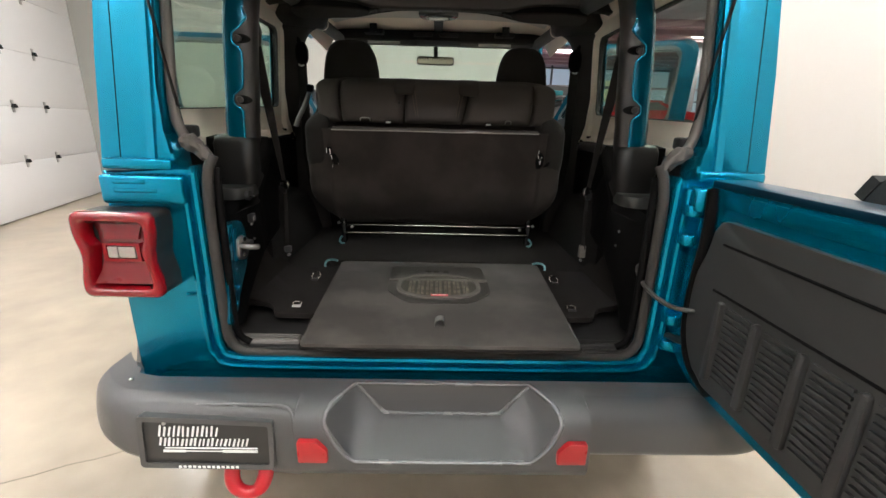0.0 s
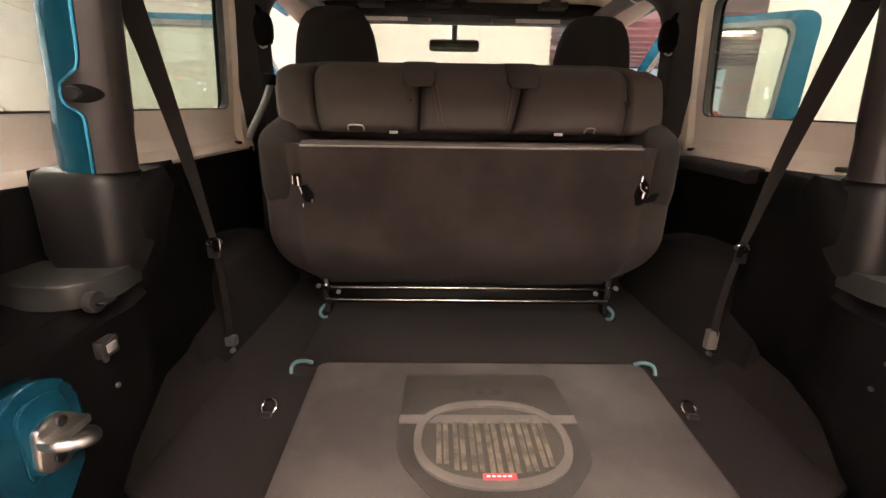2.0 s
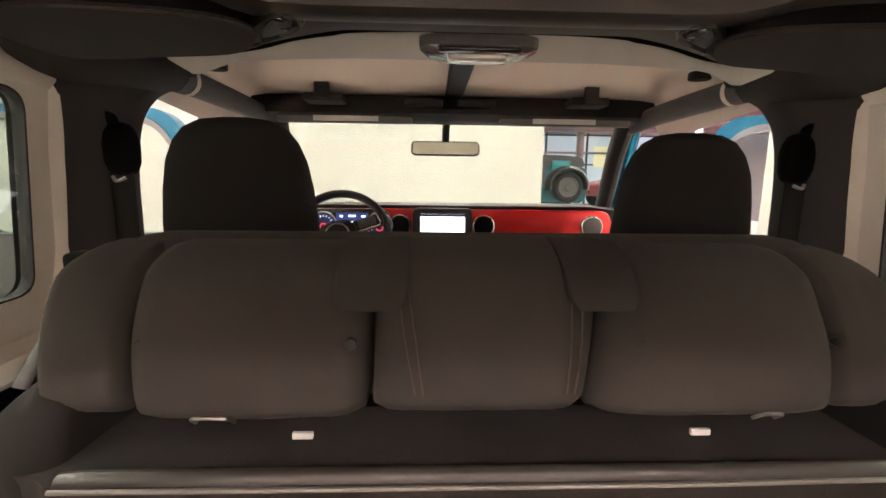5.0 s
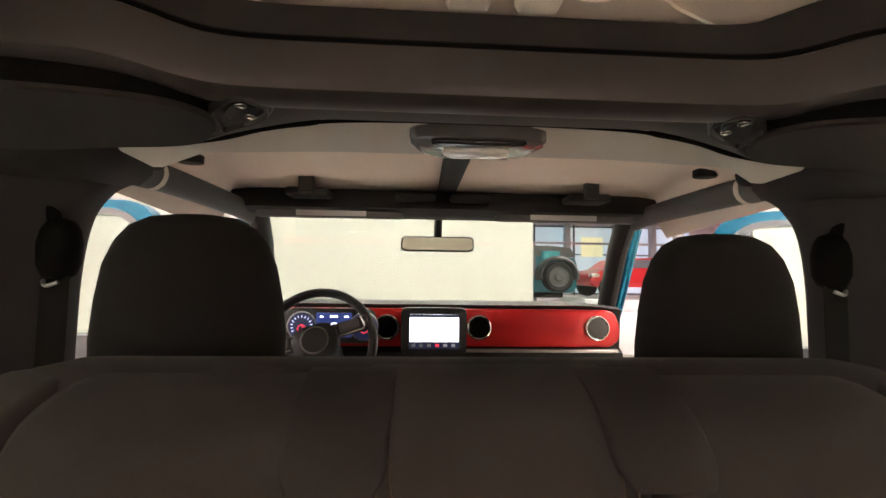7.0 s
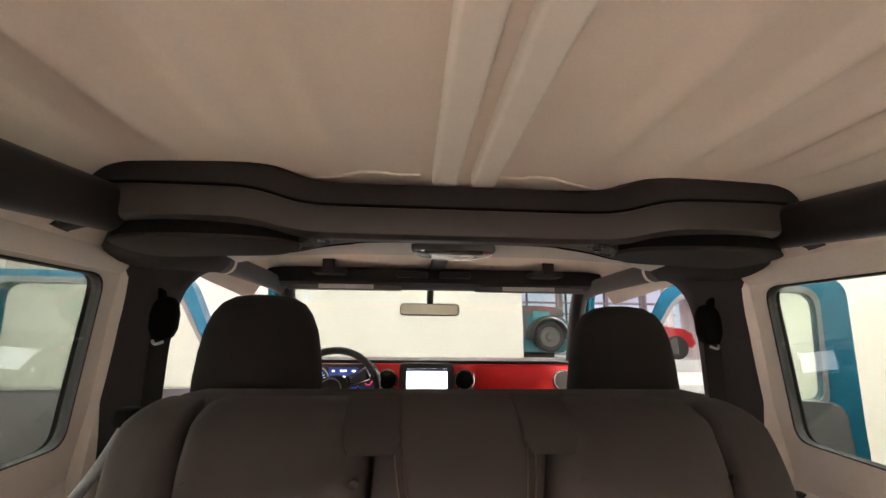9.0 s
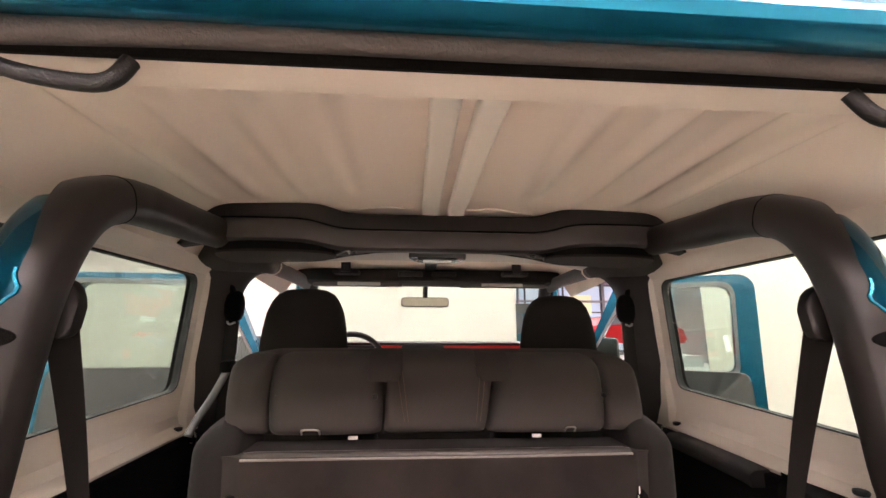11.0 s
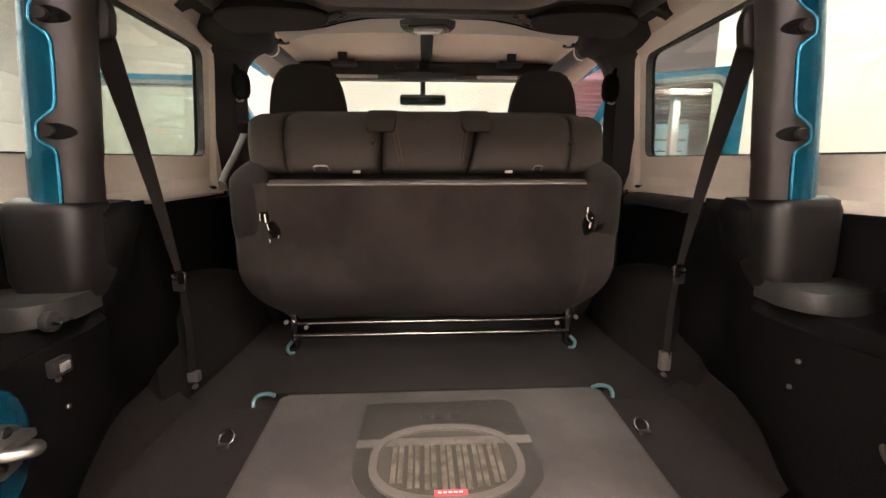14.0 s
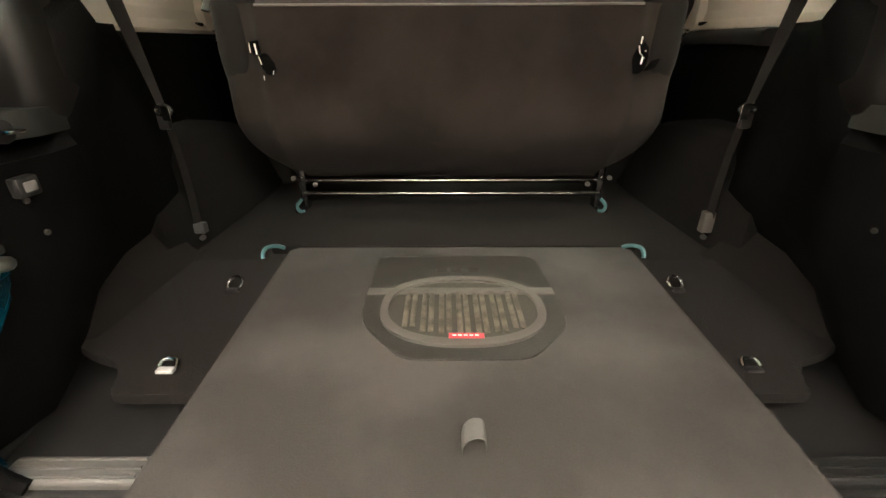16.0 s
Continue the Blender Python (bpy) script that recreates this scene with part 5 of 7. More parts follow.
    sub("pad_band", tube(bmesh.new(), band, 0.0011, 6, closed=True), TRIM, bar)

for s in (-1, 1):
    hp = bmesh.new()
    inner_run = smooth_path([(0.58, 0, 0.70), (0.60, 0, 0.86), (0.655, 0, 0.98), (0.688, 0, 1.20), (0.690, 0, 1.50), (0.685, 0, 1.62), (0.670, 0, 1.695), (0.640, 0, 1.737), (0.605, 0, 1.755), (0.570, 0, 1.772), (0.555, 0, 1.785), (0.550, 0, 1.80)], 6)
    outer_run = smooth_path([(0.775, 0, 0.70), (0.775, 0, 0.86), (0.775, 0, 0.98), (0.775, 0, 1.20), (0.772, 0, 1.50), (0.768, 0, 1.62), (0.765, 0, 1.72), (0.755, 0, 1.79), (0.70, 0, 1.84), (0.65, 0, 1.848), (0.62, 0, 1.85), (0.60, 0, 1.85), (0.59, 0, 1.85)], 6)
    secs = []
    for I, O in zip(inner_run, outer_run):
        w = (O - I).length
        d = (O - I) / w
        sec = rounded([(0.0, 2.30), (w + 0.008, 2.225), (w, 2.375), (0.012, 2.375)], [0.032, 0.008, 0.008, 0.022], 5)
        secs.append([(s * (I.x + d.x * a), y, I.z + d.z * a) for a, y in sec])
    hoop = wpart("front_hoop", loft(hp, secs), PADDARK, car, "black padded centre pillar of the roll bar", angle=60)
    adj = bmesh.new()
    secs = []
    for z, w, d in ((1.585, 0.014, 0.012), (1.592, 0.024, 0.018), (1.61, 0.031, 0.022), (1.645, 0.032, 0.023), (1.668, 0.027, 0.020), (1.682, 0.018, 0.014), (1.686, 0.008, 0.006)):
        secs.append([(x, y, z) for x, y in superell(s * 0.682, 2.292, w, d, 2.6, 20)])
    ad = wpart("belt_adjuster", loft(adj, secs), TRIM, car, "black shoulder belt adjuster", angle=60)
    sub("guide_clip", tube(bmesh.new(), smooth_path([(s * 0.696, 2.280, 1.582), (s * 0.684, 2.272, 1.574), (s * 0.668, 2.275, 1.580)], 4), 0.0034, 8), STEEL, ad)
    sub("adjuster_hook", tube(bmesh.new(), smooth_path([(s * 0.690, 2.290, 1.676), (s * 0.694, 2.288, 1.695), (s * 0.704, 2.286, 1.708), (s * 0.714, 2.286, 1.709)], 4), [0.010] * 5 + [0.008] * 4 + [0.006] * 4, 10), TRIM, ad)
    sub("webbing", one_box(min(s * 0.660, s * 0.705), max(s * 0.660, s * 0.705), 2.285, 2.288, 1.0, 1.59, bev=0.001), BELT, ad)
    rail = tube(bmesh.new(), smooth_path([(s * 0.598, 2.30, 1.785), (s * 0.588, 2.5, 1.783), (s * 0.580, 2.70, 1.778), (s * 0.574, 2.80, 1.768)], 5), 0.028, 14)
    ringm = tube(bmesh.new(), [(s * 0.594, 2.366, 1.7845), (s * 0.5935, 2.378, 1.7845)], 0.0315, 16)
    rl = wpart("roof_rail", rail, GREYTUBE, car, "grey padded side rail over the door")
    sub("rail_collar", tube(bmesh.new(), [(s * 0.597, 2.31, 1.784), (s * 0.594, 2.367, 1.7845)], 0.0305, 16), GREYTUBE, rl)
    sub("rail_ring", ringm, CREAM, rl)

bar_secs = []
groove = []
for x in frange(-0.73, 0.73, 88):
    a = abs(x)
    b = 1 / (1 + math.exp(-(a - 0.325) / 0.022)) if a < 0.46 else 1 / (1 + math.exp((a - 0.645) / 0.022))
    e = max(0.0, (a - 0.62) / 0.11)
    zt = 1.884 + 0.032 * b - 0.012 * e - 0.022 * e ** 3
    zb = 1.770 + 0.016 * b + 0.014 * e
    yr = 1.955 - 0.035 * b + 0.02 * e + 0.035 * e ** 3
    g = 0.058 + 0.0125 * b
    groove.append((x, yr - 0.0005, zt - g))
    bar_secs.append([(x, 2.16, zt - 0.01), (x, 2.06, zt + 0.004), (x, yr + 0.045, zt), (x, yr + 0.022, zt - 0.010), (x, yr + 0.010, zt - 0.030), (x, yr + 0.001, zt - g + 0.0045), (x, yr + 0.006, zt - g), (x, yr - 0.004, zt - g - 0.0045), (x, yr - 0.007, zb + 0.014), (x, yr - 0.004, zb + 0.005), (x, yr + 0.006, zb - 0.001), (x, yr + 0.024, zb - 0.002), (x, 1.992 - 0.015 * b, zb + 0.002), (x, 2.010, zb + 0.022), (x, 2.16, zb + 0.024)])
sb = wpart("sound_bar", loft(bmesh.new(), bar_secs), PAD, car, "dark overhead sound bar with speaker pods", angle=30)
# darker vinyl above the groove; at the bar's ends it paints their shade
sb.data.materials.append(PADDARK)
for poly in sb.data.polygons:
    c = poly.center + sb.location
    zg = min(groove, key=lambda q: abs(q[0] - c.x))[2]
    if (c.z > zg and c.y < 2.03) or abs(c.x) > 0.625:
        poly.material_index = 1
sub("groove", tube(bmesh.new(), groove[4:-4], 0.0030, 6), TRIM, sb)
fp = bmesh.new()
secs = []
for x in frange(-0.50, 0.50, 44):
    a = abs(x)
    dr = 0.020 * min(1.0, max(0.0, (a - 0.20) / 0.32)) ** 1.2
    yf = -0.045 + 0.125 * min(1.0, max(0.0, (a - 0.40) / 0.17))
    yb = 2.052 + 0.10 * min(1.0, max(0.0, (a - 0.20) / 0.32))
    secs.append([(x, yb, 1.792 - dr), (x, yb + 0.012, 1.786 - dr), (x, 2.200 + yf, 1.776 - dr * 0.7), (x, 2.225 + yf, 1.782 - dr * 0.7), (x, 2.225 + yf, 1.81), (x, yb, 1.815)])
sub("front_fascia", loft(fp, secs), FASCIA, sb, "grey-beige front face of the sound bar", angle=45)
lipb = bmesh.new()
secs = []
for x in frange(-0.36, 0.36, 36):
    a = abs(x)
    q = max(0.0, (a - 0.19) / 0.17) ** 1.3
    secs.append([(x, 2.000, 1.786 - 0.002 * q), (x, 2.006, 1.781 - 0.004 * q), (x, 2.036 + 0.055 * q, 1.778 - 0.014 * q), (x, 2.042 + 0.055 * q, 1.784 - 0.014 * q), (x, 2.042, 1.80), (x, 2.000, 1.80)])
sub("under_lip", loft(lipb, secs), GREYTUBE, sb, "grey lip under the sound bar", angle=45)
for s in (-1, 1):
    pod = bmesh.new()
    outline = smooth_path([(0.312, 2.034, 0), (0.298, 1.986, 0), (0.345, 1.945, 0), (0.49, 1.925, 0), (0.60, 1.955, 0), (0.632, 2.03, 0), (0.622, 2.11, 0), (0.56, 2.118, 0), (0.48, 2.104, 0), (0.392, 2.092, 0), (0.345, 2.072, 0), (0.312, 2.034, 0)], 5)[:-1]
    def pod_ring(z, k):
        return [(s * (0.475 + (p.x - 0.475) * k), 2.05 + (p.y - 2.05) * k, z - 0.008 * (p.x - 0.28)) for p in outline]
    sub("speaker_pod", loft(pod, [pod_ring(1.806, 0.975), pod_ring(1.764, 0.985)]), TRIM, sb, "black speaker pod wall", angle=60)
    sub("pod_face", loft(bmesh.new(), [pod_ring(1.7645, 0.99), pod_ring(1.760, 1.0), pod_ring(1.7575, 0.985), pod_ring(1.757, 0.6)]), PADMATT, sb, "flat dark speaker cover", angle=30)
    face = [(p[0], p[1], 1.766 + 0.10 * (0.29 - p[0])) for p in rounded([(0.300, 1.992), (0.264, 1.962), (0.243, 1.964), (0.241, 2.004), (0.262, 2.026), (0.312, 2.050)], [0.008, 0.012, 0.012, 0.015, 0.02, 0.006], 4)]
    mid = (0.270, 1.992)

    def tip_ring(k, dz):
        return [(s * (mid[0] + (x - mid[0]) * k), mid[1] + (y - mid[1]) * k, z + dz) for x, y, z in face]
    sub("tweeter_tip", loft(bmesh.new(), [tip_ring(1.06, 0.008), tip_ring(1.06, 0.000), tip_ring(1.0, -0.003), tip_ring(0.92, -0.003), tip_ring(0.86, 0.002), tip_ring(0.5, 0.002)]), DARKPLASTIC, sb, "black tweeter end piece", angle=30)
    sub("tip_plate", sheared(prism(bmesh.new(), rounded([(0.286, 1.994), (0.266, 1.970), (0.252, 1.976), (0.252, 2.000), (0.278, 2.022), (0.300, 2.030)], 0.008, 4), "z", -0.006, 0.001, bev=0.0015), lambda x, y, z: (s * x, y, 1.7695 + 0.10 * (0.29 - x) + z)), PLASTIC, sb, "dark switch plate")
    sub("tip_rim", tube(bmesh.new(), smooth_path([(s * 0.395, 2.096, 1.761), (s * 0.345, 2.076, 1.763), (s * 0.290, 2.040, 1.766), (s * 0.250, 2.010, 1.770), (s * 0.236, 1.992, 1.773)], 4), 0.0024, 8), GREYTUBE, sb)
    for x, y in ((0.261, 1.976), (0.263, 2.004)):
        z = 1.7620 + 0.10 * (0.29 - x)
        sub("tip_screw", disc(bmesh.new(), (s * x, y, z), "z", 0.0062, 0.006, 16, 0.0018), POLISHED, sb)
        sub("screw_glint", disc(bmesh.new(), (s * x, y + 0.001, z - 0.0006), "z", 0.0026, 0.002, 10), CHROME, sb)
gap = smooth_path([(-0.400, 2.101, 1.764), (-0.330, 2.084, 1.768), (-0.270, 2.066, 1.776), (-0.200, 2.056, 1.782), (-0.10, 2.050, 1.784), (0.10, 2.050, 1.784), (0.200, 2.056, 1.782), (0.270, 2.066, 1.776), (0.330, 2.084, 1.768), (0.400, 2.101, 1.764)], 5)
sub("shadow_gap", tube(bmesh.new(), gap, [0.0045 if abs(p.x) > 0.21 else 0.0025 for p in gap], 8), TRIM, sb)
for s in (-1, 1):
    cc = bmesh.new()
    secs = []
    for y, z0, x0 in ((2.10, 1.784, 0.60), (2.15, 1.766, 0.555), (2.20, 1.758, 0.540), (2.26, 1.752, 0.545), (2.325, 1.752, 0.56)):
        secs.append([(s * x0, y, z0 + 0.02), (s * (x0 + 0.02), y, z0), (s * min(0.74, 0.68 + 1.0 * (y - 2.10)), y, z0 - 0.004), (s * min(0.772, 0.70 + 1.1 * (y - 2.10)), y, z0 + 0.01), (s * min(0.772, 0.70 + 1.1 * (y - 2.10)), y, 1.83), (s * x0, y, 1.85)])
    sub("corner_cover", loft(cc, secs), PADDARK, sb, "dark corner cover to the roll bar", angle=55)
dl = sheared(prism(bmesh.new(), rounded([(-0.10, 2.062), (-0.075, 2.050), (0.058, 2.050), (0.083, 2.062), (0.055, 2.125), (-0.072, 2.125)], 0.018, 5), "z", -0.012, 0.012, bev=0.005), lambda x, y, z: (x, y + 0.012, 1.783 - 0.08 * (y - 2.05) + z))
dome = sub("dome_lamp", dl, DOMEBODY, sb, "satin grey oval dome lamp")
sub("dome_lens", sheared(prism(bmesh.new(), rounded([(-0.055, 2.085), (0.038, 2.085), (0.03, 2.112), (-0.047, 2.112)], 0.01, 4), "z", -0.017, -0.011, bev=0.002), lambda x, y, z: (x, y + 0.012, 1.783 - 0.08 * (y - 2.05) + z)), DOMELENS, sb, "clear lamp lens")
sub("dome_strip", sheared(prism(bmesh.new(), rounded([(-0.07, 2.056), (0.053, 2.056), (0.05, 2.072), (-0.067, 2.072)], 0.006, 3), "z", -0.0165, -0.011, bev=0.002), lambda x, y, z: (x, y + 0.012, 1.783 - 0.08 * (y - 2.05) + z)), BLACKSTEEL, sb)

# front roof panels, header bar, visors, mirror
for s in (-1, 1):
    fr = shell(bmesh.new(), lambda a, b: (s * a, b, 1.880 - 0.042 * max(0, (b - 2.3) / 0.5) - 0.008 * (a / 0.5) ** 2 - 0.085 * (max(0.0, a - 0.57) / 0.10) ** 2), lambda a, b: (s * a, b, 1.892 - 0.042 * max(0, (b - 2.3) / 0.5) - 0.07 * (max(0.0, a - 0.57) / 0.10) ** 2), frange(0.018, 0.68, 16), frange(2.16, 2.80, 8))
    fpn = wpart("front_roof_panel", fr, HEADLINER, car, "cream removable front roof panel")
    sub("latch_recess", prism(bmesh.new(), superell(s * 0.585, 2.49, 0.026, 0.018, 3.0, 24), "z", 1.836, 1.858, bev=0.003), PLASTIC, fpn)
    lt = bmesh.new()
    box(lt, s * 0.375 - 0.055, s * 0.375 + 0.055, 2.640, 2.735, 1.800, 1.822, bev=0.006)
    box(lt, s * 0.375 - 0.020, s * 0.375 + 0.020, 2.632, 2.648, 1.806, 1.851, bev=0.004)
    sub("latch_handle", lt, PLASTIC, fpn, "black roof latch handle")
    vis = sheared(one_box(min(s * 0.13, s * 0.53), max(s * 0.13, s * 0.53), 2.715, 2.735, 1.752, 1.798, bev=0.006), lambda x, y, z: (x, y, z))
    vz = wpart("sun_visor", vis, GREYTUBE, car, "grey folded sun visor")
    sub("visor_label", one_box(min(s * 0.23, s * 0.42), max(s * 0.23, s * 0.42), 2.712, 2.7155, 1.757, 1.772), LABEL, vz, "pale warning label")
wpart("roof_divider", one_box(-0.032, 0.018, 2.16, 2.76, 1.826, 1.868, bev=0.006), PLASTIC, car, "black strip between the roof panels")
hb = bmesh.new()
secs = []
for x in frange(-0.60, 0.60, 24):
    q = 0.012 if abs(x) < 0.13 else 0.0
    secs.append([(x, 2.70 - q, 1.778), (x, 2.705 - q, 1.800), (x, 2.735, 1.836), (x, 2.84, 1.836), (x, 2.86, 1.78), (x, 2.82, 1.765), (x, 2.73, 1.764)])
wpart("windshield_header", loft(hb, secs), PLASTIC, car, "black windshield header trim")
for x in (-0.095, 0.055):
    wpart("header_clip", one_box(x - 0.055, x + 0.055, 2.675, 2.71, 1.795, 1.818, bev=0.008), PLASTIC, car, "black header latch cover")
mr = bmesh.new()
prism(mr, rounded([(-0.142, 1.682), (-0.140, 1.722), (0.094, 1.722), (0.096, 1.682), (0.085, 1.674), (-0.131, 1.674)], 0.012, 4), "y", 2.905, 2.935, bev=0.006)
mir = wpart("rear_view_mirror", mr, PLASTIC, car, "black framed rear-view mirror")
sub("mirror_glass", sheared(prism(bmesh.new(), rounded([(-0.137, 1.684), (-0.135, 1.718), (0.089, 1.718), (0.091, 1.684), (0.081, 1.678), (-0.127, 1.678)], 0.010, 4), "y", 2.9005, 2.905), lambda x, y, z: (x, y - (z - 1.698) * 0.045, z)), MIRROR, mir, "silvered mirror glass")
sub("mirror_stem", tube(bmesh.new(), [(-0.022, 2.93, 1.70), (-0.022, 2.92, 1.75), (-0.022, 2.86, 1.80)], 0.013, 10), PLASTIC, mir)

# windshield frame, dash, wheel
for s in (-1, 1):
    ap = tube(bmesh.new(), [(s * 0.556, 2.80, 1.785), (s * 0.572, 2.90, 1.69), (s * 0.622, 3.12, 1.44), (s * 0.648, 3.2, 1.30)], 0.030, 12, squash=(1, 1.3))
    a = wpart("windshield_pillar", ap, PLASTIC, car, "black windshield pillar trim")
    sub("pillar_skin", tube(bmesh.new(), [(s * 0.612, 2.86, 1.80), (s * 0.638, 2.96, 1.69), (s * 0.690, 3.19, 1.44), (s * 0.712, 3.26, 1.25)], 0.030, 12), TEAL, a)
wpart("windshield", sheared(prism(bmesh.new(), [(-0.575, 0), (0.575, 0), (0.68, 0.45), (-0.68, 0.45)], "z", 0, 0.005), lambda x, y, z: (x, 2.85 + y + z, 1.80 - y * 0.98)), WINDSHIELD, car, "clear windshield")
db = bmesh.new()
secs = []
for x in frange(-0.64, 0.606, 22):
    e = 0.02 * max(0, (abs(x) - 0.5) / 0.16)
    secs.append([(x, 3.36, 1.20), (x, 3.36, 1.488 - e), (x, 3.10, 1.505 - e), (x, 2.97, 1.508 - e), (x, 2.945, 1.500 - e), (x, 2.955, 1.488 - e), (x, 2.965, 1.36), (x, 2.94, 1.345), (x, 2.95, 1.10), (x, 3.2, 1.0)])
dash = wpart("dashboard", loft(db, secs), PLASTIC, car, "black dashboard with a red metallic fascia")
fz = bmesh.new()
prism(fz, rounded([(-0.60, 1.366), (0.570, 1.366), (0.590, 1.40), (0.582, 1.487), (-0.60, 1.487)], [0.02, 0.05, 0.06, 0.05, 0.02], 5), "y", 2.928, 2.970, bev=0.008)
sub("fascia", fz, DASHRED, dash, "glossy red metallic fascia panel")
sub("fascia_strip", one_box(0.05, 0.585, 2.925, 2.94, 1.347, 1.359, bev=0.004), STEEL, dash)
for x in (-0.182, 0.117, 0.512, -0.575):
    sub("vent_bezel", ring(bmesh.new(), (x, 2.924, 1.428), "y", 0.0375, 0.0045, 32, 8), CHROME, dash, "bright round vent bezel")
    sub("vent", disc(bmesh.new(), (x, 2.918, 1.428), "y", 0.034, 0.016, 28, 0.004), TRIM if x < 0.4 else GREYTUBE, dash, "round air vent")
sub("display_frame", prism(bmesh.new(), rounded([(-0.136, 1.345), (0.074, 1.345), (0.074, 1.492), (-0.136, 1.492)], 0.018, 5), "y", 2.900, 2.935, bev=0.006), PLASTIC, dash, "black display surround")
sub("display", one_box(-0.108, 0.048, 2.8965, 2.8995, 1.365, 1.472), SCREEN, dash, "lit white touch screen")
sub("display_bar", one_box(-0.108, 0.048, 2.8945, 2.8962, 1.365, 1.386), SCREENDARK, dash, "dark icon row")
for k in range(6):
    sub("display_icon", one_box(-0.103 + k * 0.0255, -0.091 + k * 0.0255, 2.8930, 2.8943, 1.371, 1.380), DIALRED if k == 3 else INK, dash)
sub("display_bar", one_box(-0.108, 0.048, 2.8945, 2.8962, 1.463, 1.472), SCREENDARK, dash)
sub("cluster_hood", prism(bmesh.new(), rounded([(-0.515, 1.380), (-0.215, 1.380), (-0.215, 1.487), (-0.515, 1.487)], 0.040, 6), "y", 2.905, 2.935, bev=0.008), PLASTIC, dash)
sub("cluster_screen", one_box(-0.402, -0.292, 2.901, 2.9045, 1.398, 1.474), CLUSTERGLOW, dash, "blue lit cluster screen")
for x, z, w in ((-0.385, 1.462, 0.010), (-0.347, 1.463, 0.024), (-0.308, 1.462, 0.012), (-0.362, 1.425, 0.018), (-0.375, 1.410, 0.010), (-0.318, 1.412, 0.012)):
    sub("cluster_mark", one_box(x - w / 2, x + w / 2, 2.8995, 2.901, z - 0.0028, z + 0.0028), SCREEN, dash)
sub("cluster_ring", ring(bmesh.new(), (-0.345, 2.8992, 1.428), "y", 0.014, 0.0022, 20, 6), SCREEN, dash, "lit ring mark")
for x in (-0.446, -0.252):
    sub("dial", ring(bmesh.new(), (x, 2.902, 1.432), "y", 0.044, 0.0028, 32, 6), STEEL, dash, "round lit dial")
    sub("dial_face", disc(bmesh.new(), (x, 2.901, 1.432), "y", 0.042, 0.004, 28), SCREENDARK, dash)
    for k in range(13):
        a = radians(-30 + 20 * k)
        c, d = math.cos(a), math.sin(a)
        sub("dial_mark", tube(bmesh.new(), [(x + 0.027 * c, 2.8985, 1.432 + 0.027 * d), (x + 0.034 * c, 2.8985, 1.432 + 0.034 * d)], 0.0014, 5), CLUSTERMARK, dash)
    sub("dial_needle", tube(bmesh.new(), [(x, 2.8980, 1.432), (x + 0.020, 2.8980, 1.420)], 0.0022, 6), DIALRED, dash, "red dial needle")
    sub("dial_arc", ring(bmesh.new(), (x, 2.8990, 1.424), "y", 0.012, 0.0020, 20, 5), DIALRED, dash)
TW = Matrix.Translation((-0.358, 2.74, 1.402)) @ Matrix.Rotation(radians(-24), 4, "X") @ Matrix.Rotation(radians(-18), 4, "Y") @ Matrix.Diagonal((0.86, 0.95, 0.86, 1))


def wheel_pt(x, y, z):
    return TW @ Vector((x, y, z))


rim = sheared(ring(bmesh.new(), (0, 0, 0), "y", 0.178, 0.0150, 48, 12), wheel_pt)
sw = wpart("steering_wheel", rim, PLASTIC, car, "black leather steering wheel")
hub = bmesh.new()
prism(hub, rounded([(-0.06, -0.05), (0.06, -0.05), (0.075, 0.03), (0.04, 0.055), (-0.04, 0.055), (-0.075, 0.03)], 0.025, 5), "y", -0.035, 0.02, bev=0.012)
sub("hub", sheared(hub, wheel_pt), PLASTIC, sw)
sub("emblem", sheared(ring(bmesh.new(), (0, -0.036, 0.005), "y", 0.042, 0.003, 28, 6), wheel_pt), STEEL, sw, "bright round emblem ring")
for s in (-1, 1):
    sub("spoke", sheared(one_box(min(s * 0.06, s * 0.172), max(s * 0.06, s * 0.172), -0.022, 0.008, 0.0, 0.045, bev=0.008), wheel_pt), PLASTIC, sw)
    sub("switch_pad", sheared(one_box(min(s * 0.08, s * 0.145), max(s * 0.08, s * 0.145), -0.028, -0.02, 0.006, 0.040, bev=0.004), wheel_pt), GREYTUBE, sw)
    sub("spoke_trim", sheared(tube(bmesh.new(), [(s * 0.075, -0.025, -0.002), (s * 0.155, -0.025, 0.000), (s * 0.160, -0.025, 0.012), (s * 0.152, -0.025, 0.044)], 0.0035, 8), wheel_pt), SILVER, sw, "silver spoke trim")
sub("lower_spoke", sheared(one_box(-0.03, 0.03, -0.015, 0.008, -0.172, -0.04, bev=0.008), wheel_pt), PLASTIC, sw)
sub("column", sheared(one_box(-0.05, 0.05, 0.02, 0.24, -0.06, 0.05, bev=0.02), wheel_pt), PLASTIC, sw)

